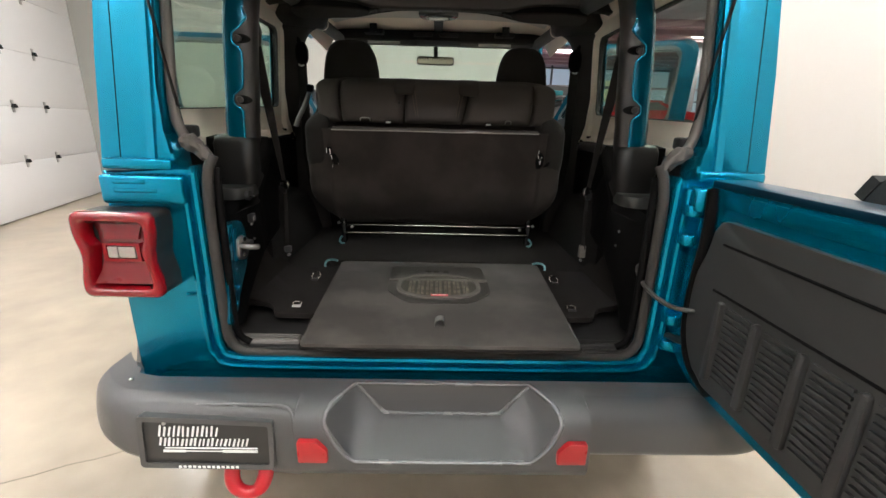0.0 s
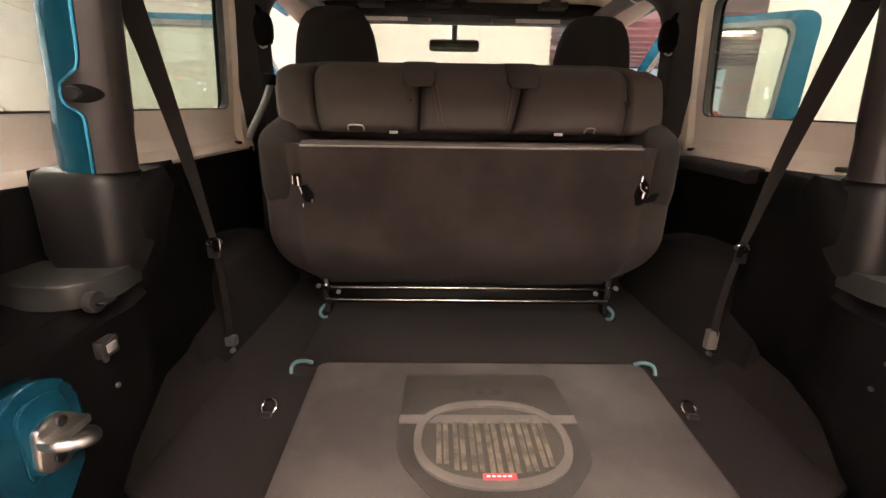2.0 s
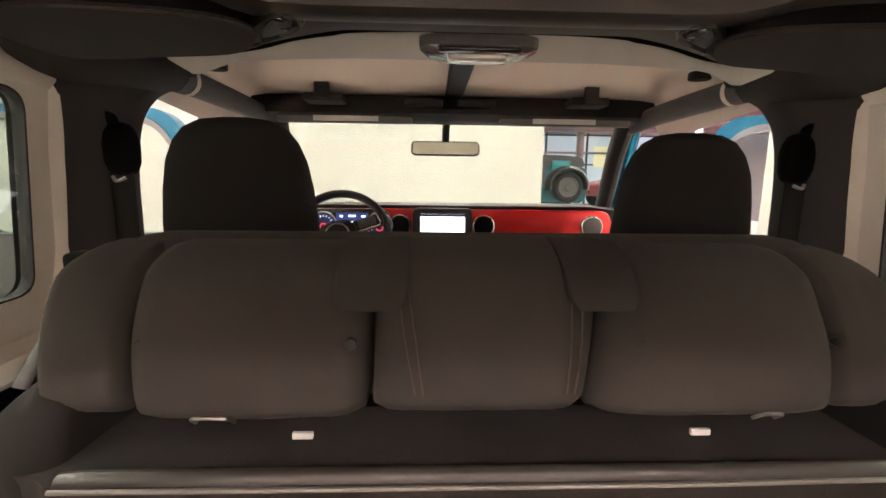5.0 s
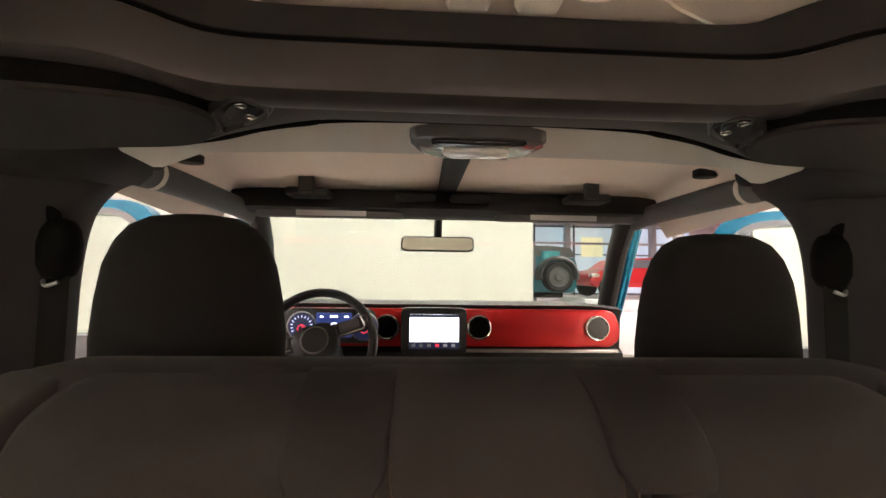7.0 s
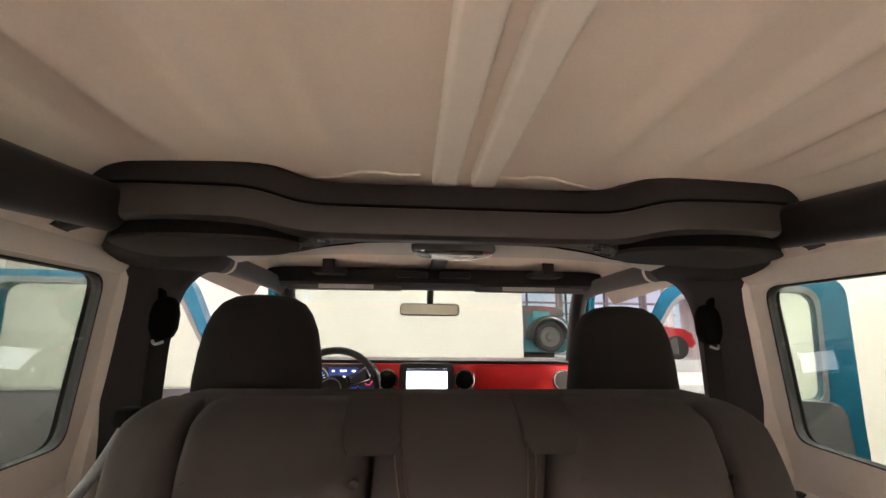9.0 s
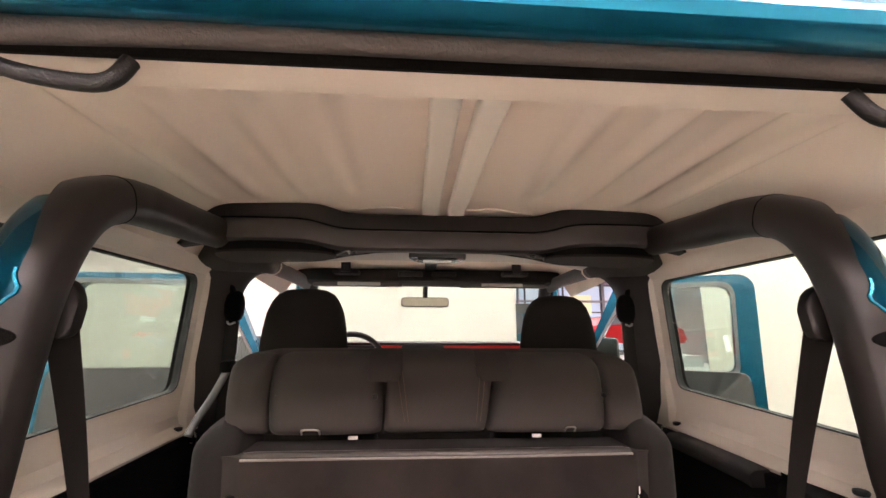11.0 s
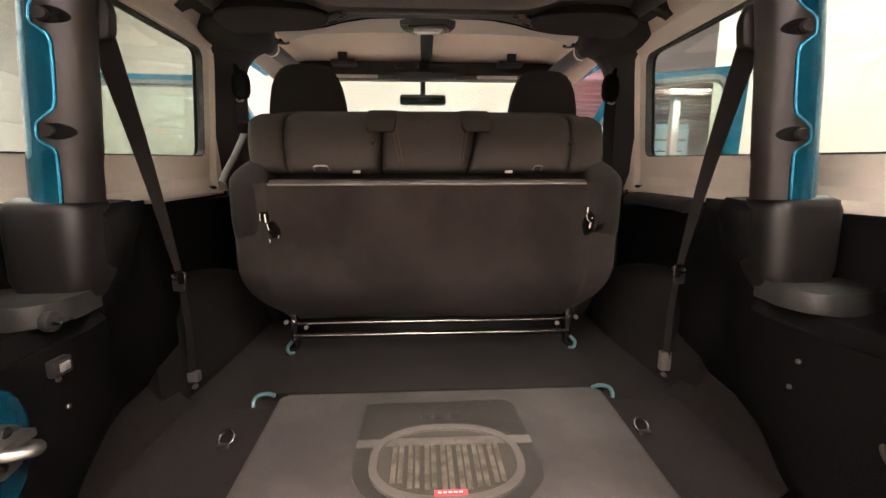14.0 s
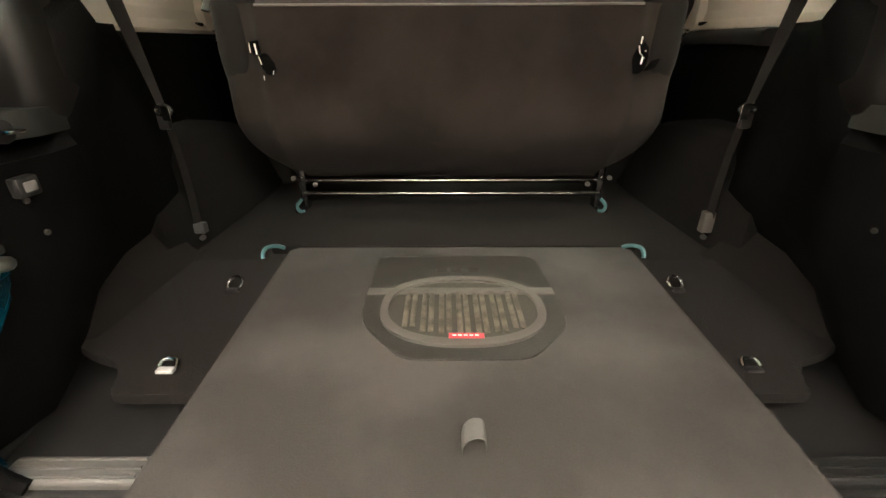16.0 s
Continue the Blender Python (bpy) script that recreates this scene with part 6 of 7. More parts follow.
# open front doors
for s in (-1, 1):
    hx, hy = 0.80, 3.16
    tx, ty, top = (1.90, 3.09, 1.798) if s < 0 else (1.545, 2.713, 1.780)
    L = math.hypot(tx - hx, ty - hy)
    du = Vector(((tx - hx) / L, (ty - hy) / L))

    def on_door(a, d, z):
        return (s * (hx + du.x * a - du.y * d), hy + du.y * a + du.x * d, z)
    opening = rounded([(0.08, 1.37), (L - 0.115, 1.37), (L - 0.095, top), (0.325, top)], [0.05, 0.05, 0.07, 0.08], 6)
    outer = rounded([(0.0, 0.62), (L - 0.02, 0.62), (L - 0.015, 1.30), (L, top + 0.052), (0.27, top + 0.052), (0.02, 1.32)], [0.05, 0.08, 0.05, 0.08, 0.08, 0.03], 6)
    dr = sheared(framed(bmesh.new(), [(y, z) for y, z in outer], opening, "x", -0.035, 0.035), lambda x, y, z: on_door(y, x, z))
    # door takes the darkened teal, its shade being in the colour
    door = wpart("front_door", dr, TEALSHADE, car, "teal front door standing open")
    tr = sheared(prism(bmesh.new(), rounded([(0.06, 0.68), (L - 0.05, 0.68), (L - 0.07, 1.375), (0.08, 1.375)], 0.04, 5), "x", 0.035, 0.075, bev=0.012), lambda x, y, z: on_door(y, -x, z))
    sub("door_trim", tr, GATEPLASTIC, door, "dark grey inner door trim")
    gk = sheared(framed(bmesh.new(), [(0.5 + (y - 0.5) * 1.05, 1.57 + (z - 1.57) * 1.10) for y, z in opening], opening, "x", 0.036, 0.044), lambda x, y, z: on_door(y, -x, z))
    sub("window_rubber", gk, GREYTUBE, door)
    pn = sheared(prism(bmesh.new(), opening, "x", -0.002, 0.002), lambda x, y, z: on_door(y, x, z))
    sub("door_glass", pn, WINDSHIELD, door, "clear door window")
    mrx = sheared(one_box(0.06, 0.24, 0.06, 0.14, 1.33, 1.53, bev=0.025), lambda a, d, z: on_door(a, d, z))
    sub("door_mirror", mrx, PLASTIC, door, "black door mirror")

# front bodywork, flares and road wheels
for s in (-1, 1):
    wpart("cowl_side", one_box(min(s * 0.74, s * 0.80), max(s * 0.74, s * 0.80), 3.17, 4.75, 0.62, 1.15, bev=0.03), TEAL, car, "teal front body side")
    wpart("rocker", one_box(min(s * 0.72, s * 0.80), max(s * 0.72, s * 0.80), 2.32, 3.2, 0.48, 0.66, bev=0.02), TEAL, car, "teal door sill")
    for yc in (1.72, 4.22):
        fl = bmesh.new()
        secs = []
        for k in range(13):
            a = math.pi * (0.06 + 0.88 * k / 12)
            r0, r1 = 0.45, 0.53
            secs.append([(s * x, yc + r * math.cos(a), 0.44 + r * math.sin(a) * 0.93) for x, r in ((0.79, r0), (0.965, r0 + 0.01), (0.972, r1 - 0.03), (0.94, r1), (0.79, r1 + 0.01))])
        wpart("wheel_flare", loft(fl, secs), BUMPER, car, "grey plastic wheel flare")
        w = wpart("wheel", lathe(bmesh.new(), [(0.21, -0.12), (0.30, -0.13), (0.37, -0.125), (0.41, -0.10), (0.415, -0.05), (0.415, 0.05), (0.41, 0.10), (0.37, 0.125), (0.30, 0.13), (0.21, 0.12)], (s * 0.835, yc, 0.415), "x", 44), BLACKRUBBER, car, "black off-road tyre")
        sub("rim", lathe(bmesh.new(), [(0.05, -0.10), (0.14, -0.09), (0.215, -0.11), (0.215, 0.11), (0.14, 0.09), (0.05, 0.10)], (s * 0.835, yc, 0.415), "x", 36), BLACKSTEEL, w)
wpart("hood", shell(bmesh.new(), lambda a, b: (a * (1 - 0.02 * b), 3.37 + 1.38 * b, 1.20 - 0.05 * b - 0.05 * (abs(a) / 0.75) ** 3), lambda a, b: (a * (1 - 0.02 * b), 3.37 + 1.38 * b, 1.12 - 0.05 * b), frange(-0.73, 0.73, 12), frange(0, 1, 6)), TEAL, car, "teal hood")
wpart("firewall", one_box(-0.75, 0.75, 3.36, 3.42, 0.55, 1.42, bev=0.01), PLASTIC, car)
wpart("grille", one_box(-0.66, 0.66, 4.74, 4.80, 0.62, 1.14, bev=0.02), TEAL, car, "teal front grille")
wpart("underbody", one_box(-0.60, 0.60, 1.10, 4.7, 0.42, 0.66, bev=0.03), PLASTIC, car, "dark underbody")
wpart("front_floor", one_box(-0.74, 0.74, 2.5, 3.4, 0.56, 0.62, bev=0.01), CARPET, car, "black carpeted front floor")


# ---- things in the vehicle ----
# cargo cover with the subwoofer
cover = thing("cargo_cover", "dark grey carpeted cargo cover panel over the floor", "cargo panel", 0.02, 1.35, 0.75)
cp = rounded([(-0.352, 0.985), (0.384, 0.985), (0.418, 1.655), (-0.384, 1.655)], 0.018, 4)
panel = wpart("panel", prism(bmesh.new(), cp, "z", 0.748, 0.768, bev=0.006), PANEL, cover)
hem = [(0.018 + (x - 0.018) * 1.004, 1.336 + (y - 1.336) * 1.004) for x, y in cp]
wpart("edge_binding", tube(bmesh.new(), [(x, y, 0.7545) for x, y in hem], 0.0045, 6, closed=True), CARPET, cover, "dark sewn edge binding")
sw_poly = rounded([(-0.167, 1.603), (0.178, 1.603), (0.188, 1.45), (0.190, 1.338), (0.112, 1.247), (-0.090, 1.247), (-0.166, 1.345), (-0.170, 1.45)], [0.02, 0.02, 0.01, 0.03, 0.03, 0.03, 0.03, 0.01], 4)
sub_ = thing("subwoofer", "black floor subwoofer with an oval ribbed grille", "subwoofer", 0.01, 1.43, 0.768)
wpart("housing", prism(bmesh.new(), sw_poly, "z", 0.764, 0.7705, bev=0.002), SUBBOX, sub_)
wpart("cross_strip", one_box(-0.168, 0.187, 1.432, 1.456, 0.769, 0.7735, bev=0.001), SUBRIM, sub_, "grey cross strip")
C = (0.0105, 1.3860)
ov = [(C[0] + x, C[1] + y) for x, y in superell(0, 0, 0.1465, 0.1125, 2.35, 48)]
iv = [(C[0] + x, C[1] + y) for x, y in superell(0, 0, 0.1325, 0.0945, 2.35, 48)]
wpart("rim", framed(bmesh.new(), ov, iv, "z", 0.769, 0.7765), SUBRIM, sub_, "grey oval surround")
wpart("grille", prism(bmesh.new(), iv, "z", 0.7695, 0.7715), GRILLE, sub_, "dusty ribbed grille")
for k in range(7):
    x = C[0] - 0.099 + k * 0.031
    h = 0.086 * (1 - abs((x - C[0]) / 0.132) ** 2.35) ** (1 / 2.35)
    for dx in (0.0, 0.013):
        wpart("rib", one_box(x - 0.005 + dx, x + 0.004 + dx, C[1] - h * 0.92, C[1] + min(h, 0.048), 0.7715, 0.7742, bev=0.001), DUSTRIB, sub_)
    wpart("vent_dot", one_box(x - 0.0065, x + 0.0065, C[1] + 0.052, C[1] + 0.060, 0.7715, 0.7750, bev=0.0008), SUBRIM, sub_)
wpart("badge", one_box(C[0] - 0.026, C[0] + 0.031, C[1] - 0.096, C[1] - 0.082, 0.7740, 0.7775, bev=0.0008), BADGE, sub_, "small red name badge")
for k in range(5):
    wpart("badge_bar", one_box(C[0] - 0.020 + k * 0.009, C[0] - 0.014 + k * 0.009, C[1] - 0.0905, C[1] - 0.0875, 0.7775, 0.7781), INK, sub_)
for x in (-0.036, -0.008, 0.030):
    wpart("emblem_bar", one_box(x, x + 0.020, 1.528, 1.544, 0.7705, 0.7709), PANEL, sub_)
tab = bmesh.new()
secs = []
for k in range(13):
    a = math.pi * k / 12
    secs.append([(0.011 - 0.014 * math.cos(a) + 0.004 * math.sin(a), 1.098 + w + 0.006 * math.sin(a), 0.766 + 0.021 * math.sin(a) ** 0.45 + t) for w, t in ((-0.014, 0), (0.014, 0), (0.014, 0.003), (-0.014, 0.003))])
pt = thing("pull_tab", "grey fabric pull tab of the cargo cover", "pull tab", 0.012, 1.105, 0.766)
wpart("loop", loft(tab, secs), TAB, pt)

# tie-down rings and hooks in the floor
def d_ring(x, y, z, turn, lying, label):
    t = thing("tie_down_ring", label, "tie-down ring", x, y, z, "cargo tie-down rings")
    pts = []
    for i in range(20):
        a = 2 * math.pi * i / 20
        pts.append(Vector((0.017 * math.cos(a), 0.012 * math.sin(a) + 0.008, 0.004 + (0.0 if lying else 0.010 * math.sin(a) + 0.008))))
    R = Matrix.Translation((x, y, z)) @ Matrix.Rotation(radians(turn), 4, "Z")
    wpart("ring", tube(bmesh.new(), [R @ p for p in pts], 0.0030, 8, closed=True), CHROME, t)
    wpart("bracket", one_box(x - 0.012, x + 0.012, y - 0.014, y, z - 0.003, z + 0.008, bev=0.003), PLASTIC, t)


for s in (-1, 1):
    d_ring(s * 0.448, 1.482, 0.752, s * 20, False, "small chrome tie-down ring on the black carpet")
    dr_ = thing("lashing_eye", "chrome lashing eye in a black holder", "lashing eye", s * 0.44, 1.25, 0.755, "lashing eyes")
    wpart("eye", tube(bmesh.new(), smooth_path([(s * 0.44 - 0.013, 1.247, 0.757), (s * 0.44 - 0.009, 1.258, 0.762), (s * 0.44 + 0.009, 1.258, 0.762), (s * 0.44 + 0.013, 1.247, 0.757)], 5), 0.0032, 8), CHROME, dr_)
    wpart("holder", one_box(s * 0.44 - 0.013, s * 0.44 + 0.013, 1.236, 1.248, 0.751, 0.758, bev=0.002), LABEL if s < 0 else PLASTIC, dr_)
    hk = thing("floor_hook", "teal painted steel hook beside the cargo cover", "floor hook", s * 0.44, 1.645, 0.75, "floor hooks")
    wpart("hook", tube(bmesh.new(), smooth_path([(s * 0.400, 1.650, 0.770), (s * 0.42, 1.652, 0.774), (s * 0.442, 1.648, 0.771), (s * 0.450, 1.642, 0.760), (s * 0.448, 1.634, 0.750)], 5), 0.0048, 8), material("pale_teal_steel", (0.075, 0.19, 0.205), 0.35, 0.5, 0.1, 10, 200) if s < 0 else bpy.data.materials["pale_teal_steel"], hk)

# tumbled rear bench
bench = thing("rear_bench_seat", "folded and tumbled black rear bench seat", "car seat", 0, 1.95, 0.77)
secs = []
N = 26
SEATX = -0.010
for k in range(N + 1):
    z = 0.862 + (1.288 - 0.862) * k / N
    w = 0.546
    if z < 1.06:
        w = 0.546 - 0.125 * ((1.06 - z) / 0.198) ** 2.4
    yb = 1.798 + 0.02 * (1.285 - z) + (0.155 * ((1.05 - z) / 0.188) ** 1.9 if z < 1.05 else 0.0)
    yf = yb + 0.15

    def sag(x):
        p = Vector((x * 3.2, z * 4.0, 1.7))
        q = Vector((x * 9.0, z * 5.0, 5.3))
        return (0.016 * noise.noise(p) + 0.006 * noise.noise(q) + 0.004 * math.sin(14 * (abs(x) + 0.55 * z)) * max(0.0, abs(x) - 0.16) * 3) * min(1.0, max(0.0, (0.40 - abs(x)) / 0.08)) * min(1.0, abs(1.285 - z) / 0.05)
    edge_l = rounded([(-w, yf), (-w, yb + 0.030), (-0.447, yb + 0.012), (-0.430, yb), (0.0, yb)], [0.03, 0.045, 0.010, 0.008, 0], 4)[:-1]
    edge_r = [(-x, y) for x, y in reversed(edge_l)]
    poly = edge_l + [(x, yb) for x in frange(-0.40, 0.40, 24)] + edge_r
    secs.append([(x + SEATX, y + (sag(x) if y < yb + 0.008 else 0.0), z) for x, y in poly])
slab = wpart("seat_back_panel", loft(bmesh.new(), secs), SEATBACK, bench, "brown-black carpeted seat back panel", angle=60)
trimline = tube(bmesh.new(), [(-0.436, 1.797, 1.284), (-0.2, 1.7955, 1.2845), (0.2, 1.7955, 1.2845), (0.415, 1.797, 1.286)], 0.0026, 8)
sub("edge_trim", trimline, EDGESTRIP, slab, "silver edge strip")
secs = []
for x in frange(-0.433, 0.413, 40):
    e = max(0.0, (abs(x + 0.01) - 0.40) / 0.025)
    h = 1 - 0.5 * min(1.0, e) ** 2
    secs.append([(x, 1.812, 1.280), (x, 1.7975, 1.2855), (x, 1.7980, 1.288 + 0.0015 * h), (x, 1.8005, 1.2905 + 0.0045 * h), (x, 1.8045, 1.292 + 0.006 * h), (x, 1.809, 1.2925 + 0.006 * h), (x, 1.813, 1.291 + 0.004 * h), (x, 1.815, 1.280)])
sub("panel_lip", loft(bmesh.new(), secs), LIPVINYL, slab, "smooth vinyl lip along the panel top", angle=60)
for s in (-1, 1):
    secs = []
    for k in range(23):
        f = k / 22
        z = 1.075 + 0.281 * f
        rise = max(0.0, (z - 1.285) / 0.071)
        low = max(0.0, (1.20 - z) / 0.125)
        x1 = 0.556 - 0.045 * rise ** 2.2 - (0.125 * ((1.06 - z) / 0.198) ** 2.4 if z < 1.06 else 0.0) - 0.012 * low ** 2
        y0 = 1.813 + 0.066 * rise ** 1.6 + 0.030 * low ** 2
        x0 = 0.440 + 0.030 * rise ** 2
        secs.append([(s * x + SEATX, y, z) for x, y in rounded([(x0, 1.99), (x0, y0 + 0.012), (x0 + 0.03, y0 - 0.002 + 0.004 * rise), (x1 - 0.022, y0 + 0.010), (x1, y0 + 0.052), (x1, 1.99)], [0.004, 0.022, 0.05, 0.04, 0.04, 0.004], 5)])
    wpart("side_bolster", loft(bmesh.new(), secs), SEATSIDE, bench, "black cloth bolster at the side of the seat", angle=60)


def lean_y(f):
    """The front of the folded backrest from its foot (0) to its top (1)."""
    y = 1.853 + 0.098 * f ** 1.15 - 0.014 * math.sin(math.pi * min(1.0, 1.15 * f))
    if f < 0.10:
        y += 0.016 * ((0.10 - f) / 0.10) ** 2
    if f > 0.80:
        y += 0.055 * ((f - 0.80) / 0.20) ** 2
    return y


def cushion(b0, b1, t0, t1, top, setback, crown, mat, label, round_l, round_r):
    """A padded section: foot from b0 to b1, top from t0 to t1."""
    bm, secs = bmesh.new(), []
    for k in range(23):
        f = k / 22
        z = 1.318 + (top - 1.318) * f
        q = min(1.0, f * 1.3)
        x0, x1 = b0 + (t0 - b0) * q, b1 + (t1 - b1) * q
        tuck = 0.018 * max(0.0, (f - 0.74) / 0.26) ** 2
        x0, x1 = x0 + tuck * round_l, x1 - tuck * round_r
        y = lean_y(f) + setback
        c = crown * math.sin(math.pi * min(1.0, 0.15 + 0.85 * f))
        n, pts = 14, []
        for i in range(n + 1):
            u = -1 + 2 * i / n
            rl = 0.016 * (max(0.0, -u - 0.78) / 0.22) ** 1.8 * (1 + round_l)
            rr = 0.016 * (max(0.0, u - 0.78) / 0.22) ** 1.8 * (1 + round_r)
            wr = 0.0022 * noise.noise(Vector((9 * (x0 + x1) + 2.6 * u, 15 * z, 3.1)))
            pts.append((x0 + (x1 - x0) * (u + 1) / 2, y - c * (1 - u * u) + rl + rr + wr, z))
        secs.append([(x0, 2.06, z)] + pts + [(x1, 2.06, z)])
    sheared(loft(bm, secs), lambda x, y, z: (x, y, z - 0.14 * max(0.0, y - 1.99)))
    return wpart("cushion", bm, mat, bench, label, angle=60)


cushion(-0.405, -0.152, -0.428, -0.150, 1.500, 0.0, 0.014, CLOTH, "black cloth cushion section", 0.5, 0.3)
cushion(-0.143, 0.096, -0.141, 0.130, 1.508, 0.010, 0.006, CLOTH, "black cloth centre section", 0.1, 0.1)
cushion(0.106, 0.388, 0.140, 0.412, 1.498, 0.0, 0.014, CLOTH, "black cloth cushion section", 0.3, 0.5)
cushion(-0.505, -0.411, -0.535, -0.431, 1.500, 0.012, 0.004, CLOTH, "black cloth side section", 1.5, 0.1)
cushion(0.394, 0.488, 0.418, 0.512, 1.496, 0.012, 0.004, CLOTH, "black cloth side section", 0.1, 1.5)
core = []
for z, w, y0 in ((1.30, 0.47, 1.95), (1.40, 0.515, 1.965), (1.455, 0.525, 1.980), (1.487, 0.505, 1.996), (1.503, 0.485, 2.012), (1.512, 0.455, 2.035)):
    core.append([(x + SEATX, y, z) for x, y in rounded([(-w, 2.10), (-w, y0 + 0.02), (-w + 0.05, y0), (w - 0.05, y0), (w, y0 + 0.02), (w, 2.10)], 0.03, 4)])
wpart("seat_core", sheared(loft(bmesh.new(), core), lambda x, y, z: (x, y, z - 0.14 * max(0.0, y - 1.99))), CLOTH, bench, angle=60)
hinge_cover = tube(bmesh.new(), smooth_path([(-0.583, 2.06, 1.458), (-0.596, 2.05, 1.42), (-0.612, 2.035, 1.375), (-0.632, 2.01, 1.325), (-0.640, 1.99, 1.29)], 5), 0.0105, 12, squash=(1.0, 0.5))
hc = wpart("hinge_cover", hinge_cover, GREYTUBE, bench, "grey side strap of the folded seat")
sub("strap_end", one_box(-0.600, -0.568, 2.03, 2.07, 1.440, 1.472, bev=0.008), TRIM, hc)
for s in (-1, 1):
    for dx in (0.0, 0.012):
        stp = smooth_path([(s * (0.088 - dx * 0.7) - 0.006, lean_y(0.14) + 0.003, 1.345), (s * (0.100 - dx) - 0.006, lean_y(0.43) + 0.003, 1.40), (s * (0.112 - dx) - 0.006, lean_y(0.76) + 0.004, 1.462)], 3)
        wpart("stitching", tube(bmesh.new(), stp, 0.0011, 5), STITCH, bench, "tan twin stitching")
    wpart("snap", disc(bmesh.new(), (s * 0.166, lean_y(0.44) - 0.004, 1.398), "y", 0.007, 0.01, 14, 0.002), PLASTIC, bench, "dark snap button")
    wpart("snap", disc(bmesh.new(), (s * 0.395, lean_y(0.44) - 0.001, 1.398), "y", 0.006, 0.01, 14, 0.002), PLASTIC, bench, "dark snap button")
    wpart("tag", one_box(s * 0.208 - 0.0105, s * 0.208 + 0.0105, 1.829, 1.834, 1.3145, 1.3215, bev=0.001), LABEL, bench, "small white fabric tag")
    secs = []
    for k in range(9):
        f = 0.60 + 0.385 * k / 8
        y = lean_y(f) - 0.004 - 0.003 * math.sin(math.pi * k / 8)
        z = 1.318 + 0.186 * f
        w = 0.043 * min(1.0, 0.80 + 0.14 * k)
        secs.append([(s * 0.137 - 0.010 + a * w, y + b, z + 0.002) for a, b in ((-1, 0.020), (-1, 0.002), (-0.88, -0.002), (0, -0.0035), (0.88, -0.002), (1, 0.002), (1, 0.020))])
    wpart("headrest_flap", loft(bmesh.new(), secs), FLAP, bench, "darker cloth flap over the cushion joint", angle=60)
    lx, lw = (-0.305, 0.020) if s < 0 else (0.292, 0.012)
    wpart("loop", tube(bmesh.new(), smooth_path([(lx - lw, 1.850, 1.322), (lx - lw * 0.8, 1.838, 1.333), (lx + lw * 0.8, 1.838, 1.333), (lx + lw, 1.850, 1.322)], 4), 0.0022, 8), STEEL if s < 0 else TAB, bench, "bright wire loop" if s < 0 else "dull wire loop")
    hh = bmesh.new()
    if s < 0:
        prism(hh, rounded([(-0.443, 1.186), (-0.426, 1.190), (-0.410, 1.166), (-0.410, 1.148), (-0.424, 1.140), (-0.436, 1.150), (-0.440, 1.168)], 0.006, 3), "y", 1.792, 1.842, bev=0.005)
        prism(hh, rounded([(-0.462, 1.214), (-0.440, 1.216), (-0.438, 1.186), (-0.456, 1.184)], 0.006, 3), "y", 1.797, 1.842, bev=0.004)
        pins = [((-0.4585, 1.210), (-0.4585, 1.190), 0.0022), ((-0.4465, 1.208), (-0.4445, 1.186), 0.0042), ((-0.442, 1.182), (-0.437, 1.165), 0.0026), ((-0.437, 1.142), (-0.4365, 1.132), 0.0020), ((-0.413, 1.152), (-0.414, 1.144), 0.0028)]
    else:
        prism(hh, rounded([(0.408, 1.176), (0.422, 1.214), (0.440, 1.208), (0.446, 1.172), (0.436, 1.146), (0.416, 1.142)], 0.007, 3), "y", 1.797, 1.842, bev=0.005)
        prism(hh, rounded([(0.446, 1.150), (0.466, 1.156), (0.476, 1.178), (0.462, 1.172)], 0.004, 3), "y", 1.802, 1.842, bev=0.003)
        pins = [((0.4205, 1.221), (0.4195, 1.206), 0.0032), ((0.4165, 1.203), (0.4205, 1.188), 0.0020), ((0.4205, 1.188), (0.432, 1.176), 0.0024), ((0.429, 1.178), (0.427, 1.164), 0.0044), ((0.432, 1.193), (0.4335, 1.190), 0.0030)]
    hd = wpart("release_handle", hh, TRIM, bench, "black release handle with bright metal edges")
    for (xa, za), (xb, zb), r in pins:
        sub("handle_pin", tube(bmesh.new(), [(xa, 1.7915, za), (xb, 1.7905, zb)], r, 8), CHROME, hd)
    leg = bmesh.new()
    box(leg, s * 0.432 - 0.010, s * 0.432 + 0.010, 1.925, 1.965, 0.770, 0.900, bev=0.004)
    box(leg, s * 0.440 - 0.014, s * 0.440 + 0.014, 1.895, 1.95, 0.768, 0.780, bev=0.004)
    lg = wpart("leg", leg, BLACKSTEEL, bench, "black steel hinge leg")
    sub("bolt", disc(bmesh.new(), (s * 0.432, 1.917, 0.865), "y", 0.008, 0.010, 8, 0.002), CHROME, lg)
    for dx, z in ((0.020, 0.866), (-0.040, 0.848)):
        sub("bolt", disc(bmesh.new(), (s * (0.432 + dx), 1.912, z), "y", 0.0065, 0.014, 8, 0.002), STEEL, lg)
    sub("claw", tube(bmesh.new(), smooth_path([(s * 0.44, 1.93, 0.80), (s * 0.448, 1.905, 0.790), (s * 0.440, 1.895, 0.776), (s * 0.425, 1.898, 0.774)], 4), 0.0048, 8), bpy.data.materials["pale_teal_steel"], lg)
for y, z, r in ((1.945, 0.852, 0.0075), (1.927, 0.818, 0.0075)):
    wpart("cross_bar", tube(bmesh.new(), [(-0.432, y, z), (0.432, y, z)], r, 12), POLISHED, bench, "polished black steel cross bar")

